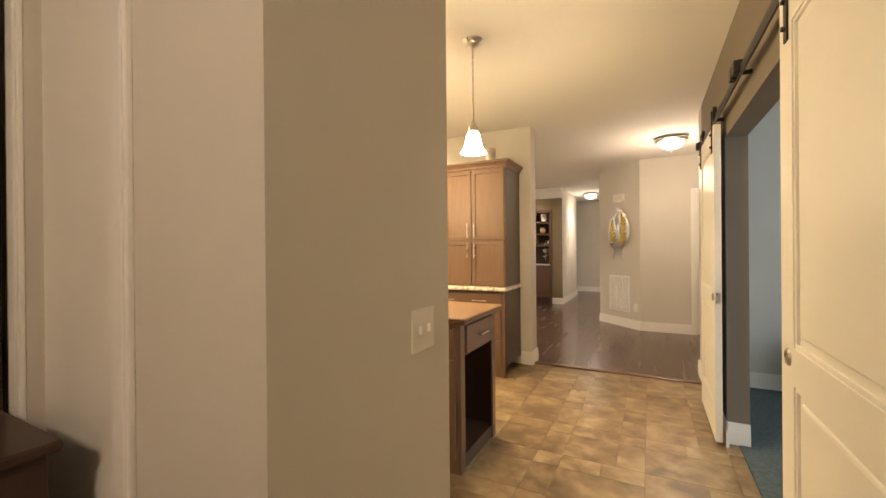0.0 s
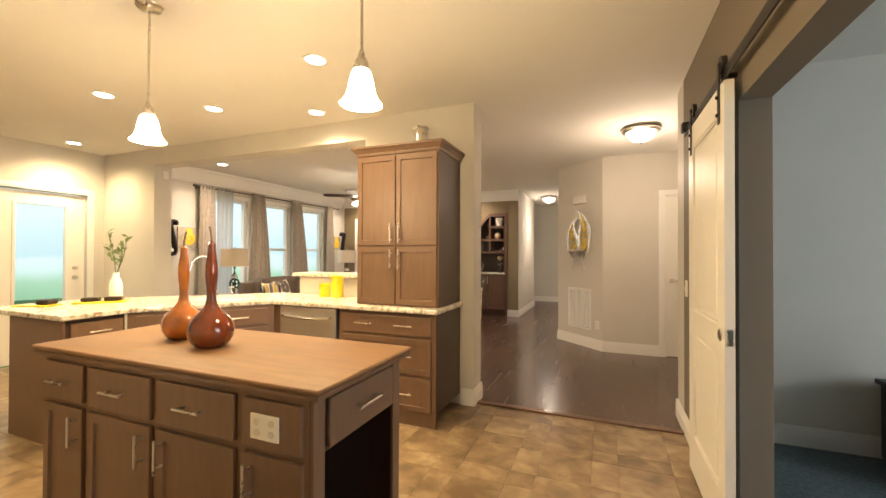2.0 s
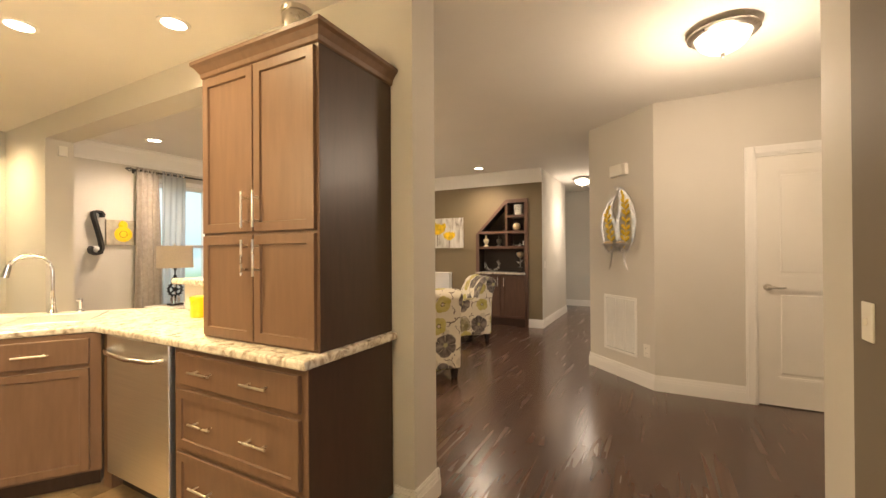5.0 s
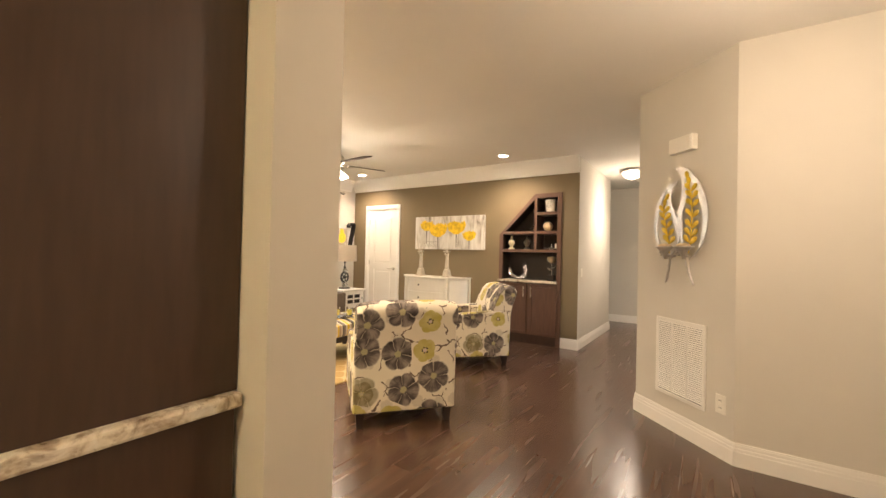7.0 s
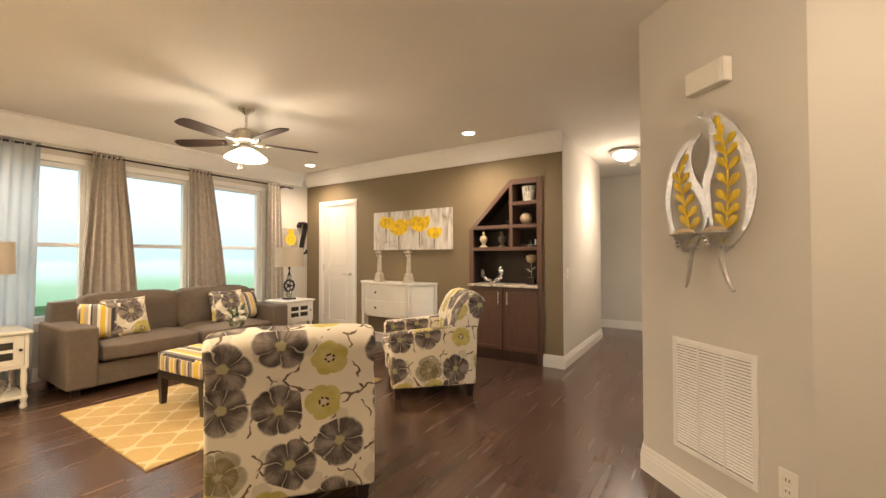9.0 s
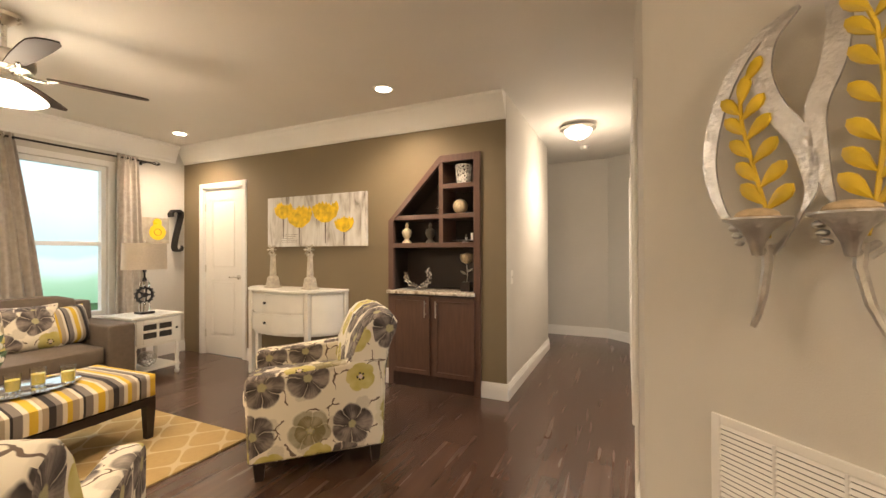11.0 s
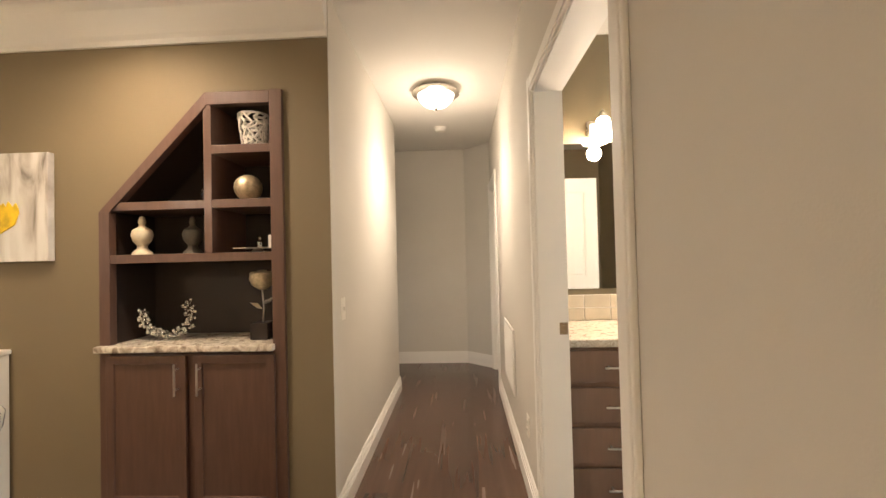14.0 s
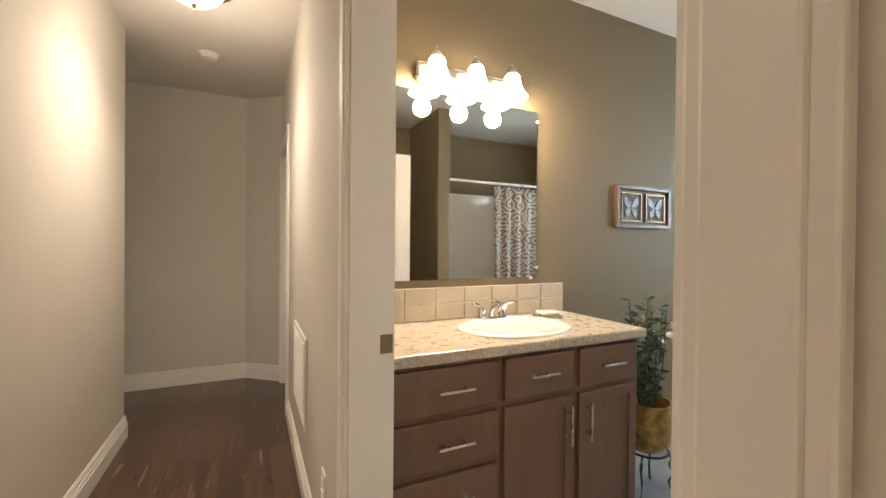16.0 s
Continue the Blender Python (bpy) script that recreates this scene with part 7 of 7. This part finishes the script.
part("glass", box(B(), (-0.44, -0.006, -0.43), (0.442, -0.001, 0.43)), MIRROR, mi)
for x, z in ((0.446, 0.38), (0.446, -0.38), (0.41, -0.434), (-0.40, -0.434)):
    part("clip", cyl(B(), (x, -0.001, z), (x, -0.012, z), 0.009, 0.008, 12), WHITEGLAZE, mi, "clear mirror clip")
vl = thing("vanity_light", (-0.14, VB, 2.02), 0, "nickel vanity light bar with three lit glass shades", "wall light")
part("back_plate", box(B(), (-0.275, -0.022, -0.045), (0.275, -0.001, 0.045), 0.016), NICKEL, vl)
for x in (-0.20, 0.0, 0.20):
    part("arm", tube(B(), [(x, -0.02, 0.0), (x, -0.055, 0.02), (x, -0.068, 0.075), (x, -0.075, 0.09), (x, -0.078, 0.07)], 0.007, 8), NICKEL, vl, smooth=True)
    part("cap", lathe(B(), [(0.0, 0.085), (0.01, 0.082), (0.026, 0.06), (0.03, 0.045)], (x, -0.078, 0), 16), NICKEL, vl, smooth=True)
    part("shade", lathe(B(), [(0.026, 0.05), (0.037, 0.034), (0.043, -0.002), (0.054, -0.035), (0.075, -0.062), (0.073, -0.063), (0.051, -0.035), (0.040, -0.002), (0.034, 0.032)], (x, -0.078, 0), 26), BULB, vl, "glowing frosted bell shade", True)
    lamp("POINT", (-0.14 + x, VB - 0.10, 2.02 - 0.12), 15, SOFTWARM, 0.045)
fa_ = thing("butterfly_picture", (1.08, VB + 0.002, 1.48), 0, "brown framed picture of two silver butterflies", "picture")
fw, fh = 0.235, 0.125
bm = B()
for a, b in (((-fw, -fh), (-fw + 0.022, fh)), ((fw - 0.022, -fh), (fw, fh)), ((-fw + 0.022, -fh), (fw - 0.022, -fh + 0.022)), ((-fw + 0.022, fh - 0.022), (fw - 0.022, fh))):
    box(bm, (a[0], -0.028, a[1]), (b[0], -0.001, b[1]), 0.003)
part("frame", bm, NICHEWOOD, fa_)
part("backing", box(B(), (-fw + 0.02, -0.008, -fh + 0.02), (fw - 0.02, -0.002, fh - 0.02)), material("taupe_mat", (0.20, 0.165, 0.135), 0.8, 0.1), fa_)
bm = B()
for cx in (-0.105, 0.105):
    for a, b in (((cx - 0.085, -0.085), (cx - 0.079, 0.085)), ((cx + 0.079, -0.085), (cx + 0.085, 0.085)), ((cx - 0.079, -0.085), (cx + 0.079, -0.079)), ((cx - 0.079, 0.079), (cx + 0.079, 0.085))):
        box(bm, (a[0], -0.018, a[1]), (b[0], -0.008, b[1]))
part("inner_wires", bm, BRONZE, fa_)
for cx in (-0.105, 0.105):
    bm = B()
    for s in (-1, 1):
        for pts in ([(0, 0.0), (0.03, 0.05), (0.062, 0.062), (0.06, 0.02), (0.03, -0.005)], [(0, -0.005), (0.03, -0.012), (0.052, -0.03), (0.04, -0.062), (0.012, -0.04)]):
            prism(bm, [(cx + s * a, b) for a, b in pts], 0.01, 0.014, pose(0, 0, 0, 90))
    part("butterfly", bm, material("blue_silver", (0.24, 0.25, 0.28), 0.5, 0.3, 30, metal=0.2), fa_, "silver butterfly")

# plant on a stand
pl_ = thing("potted_eucalyptus", (0.72, 9.30, 0), 0, "eucalyptus in a woven gold pot on a black iron stand", "potted plant")
GP = material("woven_gold", (0.40, 0.26, 0.08), 0.4, 0.5, 22, 0.8, 30, metal=0.4)
part("pot", lathe(B(), [(0, 0.235), (0.07, 0.235), (0.105, 0.27), (0.125, 0.34), (0.125, 0.40), (0.115, 0.46), (0.118, 0.475), (0.108, 0.475), (0.105, 0.42), (0, 0.42)], seg=28), GP, pl_, "woven gold pot", True)
bm = B()
tube(bm, [(0.10 * math.cos(a), 0.10 * math.sin(a), 0.232) for a in [2 * math.pi * i / 24 for i in range(25)]], 0.006, 6)
for k in range(4):
    a = k * math.pi / 2 + 0.5
    c_, s_ = math.cos(a), math.sin(a)
    tube(bm, [(0.10 * c_, 0.10 * s_, 0.232), (0.14 * c_, 0.14 * s_, 0.18), (0.10 * c_, 0.10 * s_, 0.10), (0.13 * c_, 0.13 * s_, 0.02), (0.15 * c_, 0.15 * s_, 0.006)], 0.005, 6)
    tube(bm, [(0.13 * c_ + 0.028 * math.cos(t_) * c_, 0.13 * s_ + 0.028 * math.cos(t_) * s_, 0.185 + 0.028 * math.sin(t_)) for t_ in [0.5 * i for i in range(11)]], 0.004, 5)
part("stand", bm, BLACKIRON, pl_, "black scrolled iron stand", True)
lf, stm = B(), B()
rng = random.Random(21)
for k in range(16):
    a = rng.uniform(0, 6.28)
    rr = rng.uniform(0.05, 0.17)
    topv = Vector((rr * math.cos(a), rr * math.sin(a), rng.uniform(0.70, 0.98)))
    base = Vector((0.03 * math.cos(a), 0.03 * math.sin(a), 0.42))
    tube(stm, [base, base.lerp(topv, 0.5) + Vector((0.015 * math.cos(a), 0.015 * math.sin(a), 0)), topv], 0.003, 5)
    for j in range(11):
        p = base.lerp(topv, 0.18 + 0.82 * j / 10)
        for s in (0, 1):
            b_ = rng.uniform(0, 6.28)
            blade(lf, p, Vector((math.cos(b_), math.sin(b_), rng.uniform(-0.1, 0.7))), rng.uniform(0.04, 0.065), rng)
part("stems", stm, LEAF, pl_)
part("leaves", lf, material("eucalyptus_leaf", (0.060, 0.085, 0.060), 0.55, 0.4, 12), pl_, "grey green leaves")
fl = B()
for k in range(14):
    a = rng.uniform(0, 6.28)
    ball(fl, (0.15 + 0.05 * math.cos(a), 0.05 * math.sin(a) - 0.03, 0.78 + rng.uniform(-0.05, 0.09)), rng.uniform(0.015, 0.026), 1, 1, 0.8, 8)
part("blossoms", fl, WHITEGLAZE, pl_, "white blossoms", True)

# tub and shower, seen in the mirror
tub = thing("bathtub", (1.42, 7.35, 0), 0, "white bathtub with a white shower surround", "bathtub")
part("tub", box(box(B(), (-0.725, -0.39, 0.0), (0.80, 0.36, 0.44), 0.02), (-0.725, 0.33, 0.44), (0.80, 0.40, 0.46), 0.008), WHITEGLAZE, tub)
part("surround", box(box(B(), (-0.725, -0.398, 0.46), (0.80, -0.38, 1.88), 0.004), (-0.728, -0.38, 0.46), (-0.715, 0.36, 1.88), 0.004), WHITEGLAZE, tub, "white shower surround")
cr_ = thing("shower_rod", (1.5, 7.75, 1.90), 0, "white shower curtain rod", "rod")
part("rod", cyl(B(), (-0.81, 0, 0), (1.09, 0, 0), 0.013, seg=12), WHITEGLAZE, cr_)
curt = thing("shower_curtain", (1.9, 7.75, 0.35), 0, "grey shower curtain printed with dark rings", "curtain")
bm = B()
rows = []
for j in range(11):
    z = 1.52 * j / 10
    rows.append([bm.verts.new((-0.68 + 1.3 * i / 70 + 0.01 * math.sin(z * 3 + i), 0.028 * math.sin(i * 0.9) * (1.1 - 0.3 * j / 10), z)) for i in range(71)])
for q, r in zip(rows, rows[1:]):
    for i in range(70):
        bm.faces.new((q[i], q[i + 1], r[i + 1], r[i]))
o = part("cloth", bm, SHOWERCLOTH, curt, smooth=True, uv=True, angle=80)
so = o.modifiers.new("thick", "SOLIDIFY")
so.thickness = 0.003
for i in range(9):
    part("ring", tube(B(), [(-0.64 + 0.15 * i, 0.022 * math.cos(a), 1.54 + 0.026 * math.sin(a)) for a in [2 * math.pi * k / 12 for k in range(13)]], 0.003, 5), BLACKIRON, curt, "dark curtain ring")


# ---- floor pieces, last ----
def floor_grain(name, c0, c1, c2, rough, scale, stretch_v, islands, gloss=0.0, spread=0.2, stops=(0.34, 0.52, 0.74), detail=6):
    m = bpy.data.materials.new(name)
    m.use_nodes = True
    t = m.node_tree
    b = t.nodes["Principled BSDF"]
    b.inputs["Coat Weight"].default_value = gloss
    b.inputs["Coat Roughness"].default_value = 0.18
    geo = t.nodes.new("ShaderNodeNewGeometry")
    rnd = geo.outputs["Random Per Island"] if islands else t.nodes.new("ShaderNodeObjectInfo").outputs["Random"]
    mp = t.nodes.new("ShaderNodeVectorMath")
    mp.operation = "MULTIPLY"
    mp.inputs[1].default_value = stretch_v
    t.links.new(geo.outputs["Position"], mp.inputs[0])
    off = t.nodes.new("ShaderNodeVectorMath")
    off.operation = "ADD"
    t.links.new(mp.outputs[0], off.inputs[0])
    t.links.new(mth(m, "MULTIPLY", rnd, 37.0), off.inputs[1])
    n = t.nodes.new("ShaderNodeTexNoise")
    n.inputs["Scale"].default_value, n.inputs["Detail"].default_value, n.inputs["Distortion"].default_value = scale, detail, 0.3
    t.links.new(off.outputs[0], n.inputs["Vector"])
    v = mth(m, "ADD", mth(m, "MULTIPLY", n.outputs["Fac"], 0.85), mth(m, "MULTIPLY", rnd, spread))
    col = ramp(m, v, [(stops[0], c0), (stops[1], c1), (stops[2], c2)])
    t.links.new(col, b.inputs["Base Color"])
    mr = t.nodes.new("ShaderNodeMapRange")
    mr.inputs["To Min"].default_value, mr.inputs["To Max"].default_value = rough * 0.8, rough * 1.25
    t.links.new(n.outputs["Fac"], mr.inputs["Value"])
    t.links.new(mr.outputs[0], b.inputs["Roughness"])
    return m


STONE = ((0.135, 0.085, 0.043), (0.250, 0.170, 0.092), (0.42, 0.315, 0.185))
WOOD = ((0.054, 0.029, 0.020), (0.077, 0.042, 0.028), (0.110, 0.062, 0.041))
tile_m = [floor_grain(f"stone_tile_{k}", *STONE, 0.38, 7.0, (1, 1, 1), k, 0.15, 0.13) for k in (False, True)]
wood_m = [floor_grain(f"hardwood_{k}", *WOOD, 0.25, 3.0, (7, 0.45, 1), k, 0.3, 0.42, (0.3, 0.62, 1.0), 1.5) for k in (False, True)]


def slab_mesh(name, w, d, h, mat, bev=0.0025):
    bm = B()
    lo = [bm.verts.new((x, y, -0.004)) for x, y in ((0, 0), (w, 0), (w, d), (0, d))]
    mi = [bm.verts.new((x, y, h - bev)) for x, y in ((0, 0), (w, 0), (w, d), (0, d))]
    hi = [bm.verts.new((x, y, h)) for x, y in ((bev, bev), (w - bev, bev), (w - bev, d - bev), (bev, d - bev))]
    bm.faces.new(hi)
    for q, r in ((lo, mi), (mi, hi)):
        for i in range(4):
            bm.faces.new((q[i], q[(i + 1) % 4], r[(i + 1) % 4], r[i]))
    bmesh.ops.recalc_face_normals(bm, faces=bm.faces[:])
    me = bpy.data.meshes.new(name)
    bm.to_mesh(me)
    bm.free()
    me.materials.append(mat)
    return me


def joined(name, pieces, mat, parent, bev=0.0025):
    verts, faces = [], []
    for x, y, w, d, h in pieces:
        k = len(verts)
        for z, i in ((-0.004, 0), (h - bev, 0), (h, bev)):
            verts += [(x + i, y + i, z), (x + w - i, y + i, z), (x + w - i, y + d - i, z), (x + i, y + d - i, z)]
        faces.append((k + 8, k + 9, k + 10, k + 11))
        for a in (0, 4):
            faces += [(k + a + i, k + a + (i + 1) % 4, k + a + 4 + (i + 1) % 4, k + a + 4 + i) for i in range(4)]
    me = bpy.data.meshes.new(name)
    me.from_pydata(verts, [], faces)
    me.materials.append(mat)
    ob = new(name, me)
    ob.parent = parent
    ob["kind"] = "stuff"
    return ob


# random ashlar of squares and halves
floor_k = bpy.data.objects["floor_kitchen"]
floor_w = bpy.data.objects["floor_wood"]
rng = random.Random(31)
M, G = 0.45, 0.0012
cache, rest = {}, []
ix = 0
x = KX
while x < BX + 0.05:
    y = -2.0
    while y < 4.33:
        flip = rng.random() < 0.5
        cell = [(0, 0, 0.30, 0.30), (0.30, 0, 0.15, 0.30), (0, 0.30, 0.30, 0.15), (0.30, 0.30, 0.15, 0.15)]
        if rng.random() < 0.3:
            cell = [(0, 0, 0.45, 0.30), (0, 0.30, 0.225, 0.15), (0.225, 0.30, 0.225, 0.15)]
        for cx, cy, w, d in cell:
            if flip:
                cx, cy, w, d = cy, cx, d, w
            x0, y0 = x + cx, y + cy
            x1, y1 = min(x0 + w, BX + 0.058), min(y0 + d, 4.335)
            if x1 - x0 < 0.02 or y1 - y0 < 0.02:
                continue
            w, d = round(x1 - x0 - G, 4), round(y1 - y0 - G, 4)
            if x0 > -2.3 and y0 > 1.4:
                if (w, d) not in cache:
                    cache[(w, d)] = slab_mesh("tile", w, d, 0.0, tile_m[0], 0.0012)
                o = new("tile", cache[(w, d)])
                o.location = (x0, y0, rng.uniform(-0.0004, 0.0004))
                o.parent = floor_k
            else:
                rest.append((x0, y0, w, d, 0.0))
        y += M
    x += M
joined("tiles", rest, tile_m[1], floor_k, 0.0012)

rest, PW = [], 0.127
x = -6.05
cache = {}
while x < 2.0:
    y = 4.395 - rng.uniform(0, 1.0)
    while y < 12.2:
        ln = rng.choice((0.7, 0.9, 1.1, 1.3))
        y0, y1 = max(y, 4.396), min(y + ln, 12.2)
        y += ln
        if y1 - y0 < 0.03:
            continue
        w, d = round(min(PW, 2.0 - x), 4), round(y1 - y0, 4)
        if -2.6 < x < 0.6 and y0 < 11.0:
            key = (w, d)
            if key not in cache:
                cache[key] = slab_mesh("plank", w, d, 0.0, wood_m[0], 0.000001)
            o = new("plank", cache[key])
            o.location = (x, y0, 0.0)
            o.parent = floor_w
        else:
            rest.append((x, y0, w, d, 0.0))
    x += PW
joined("planks", rest, wood_m[1], floor_w, 0.000001)
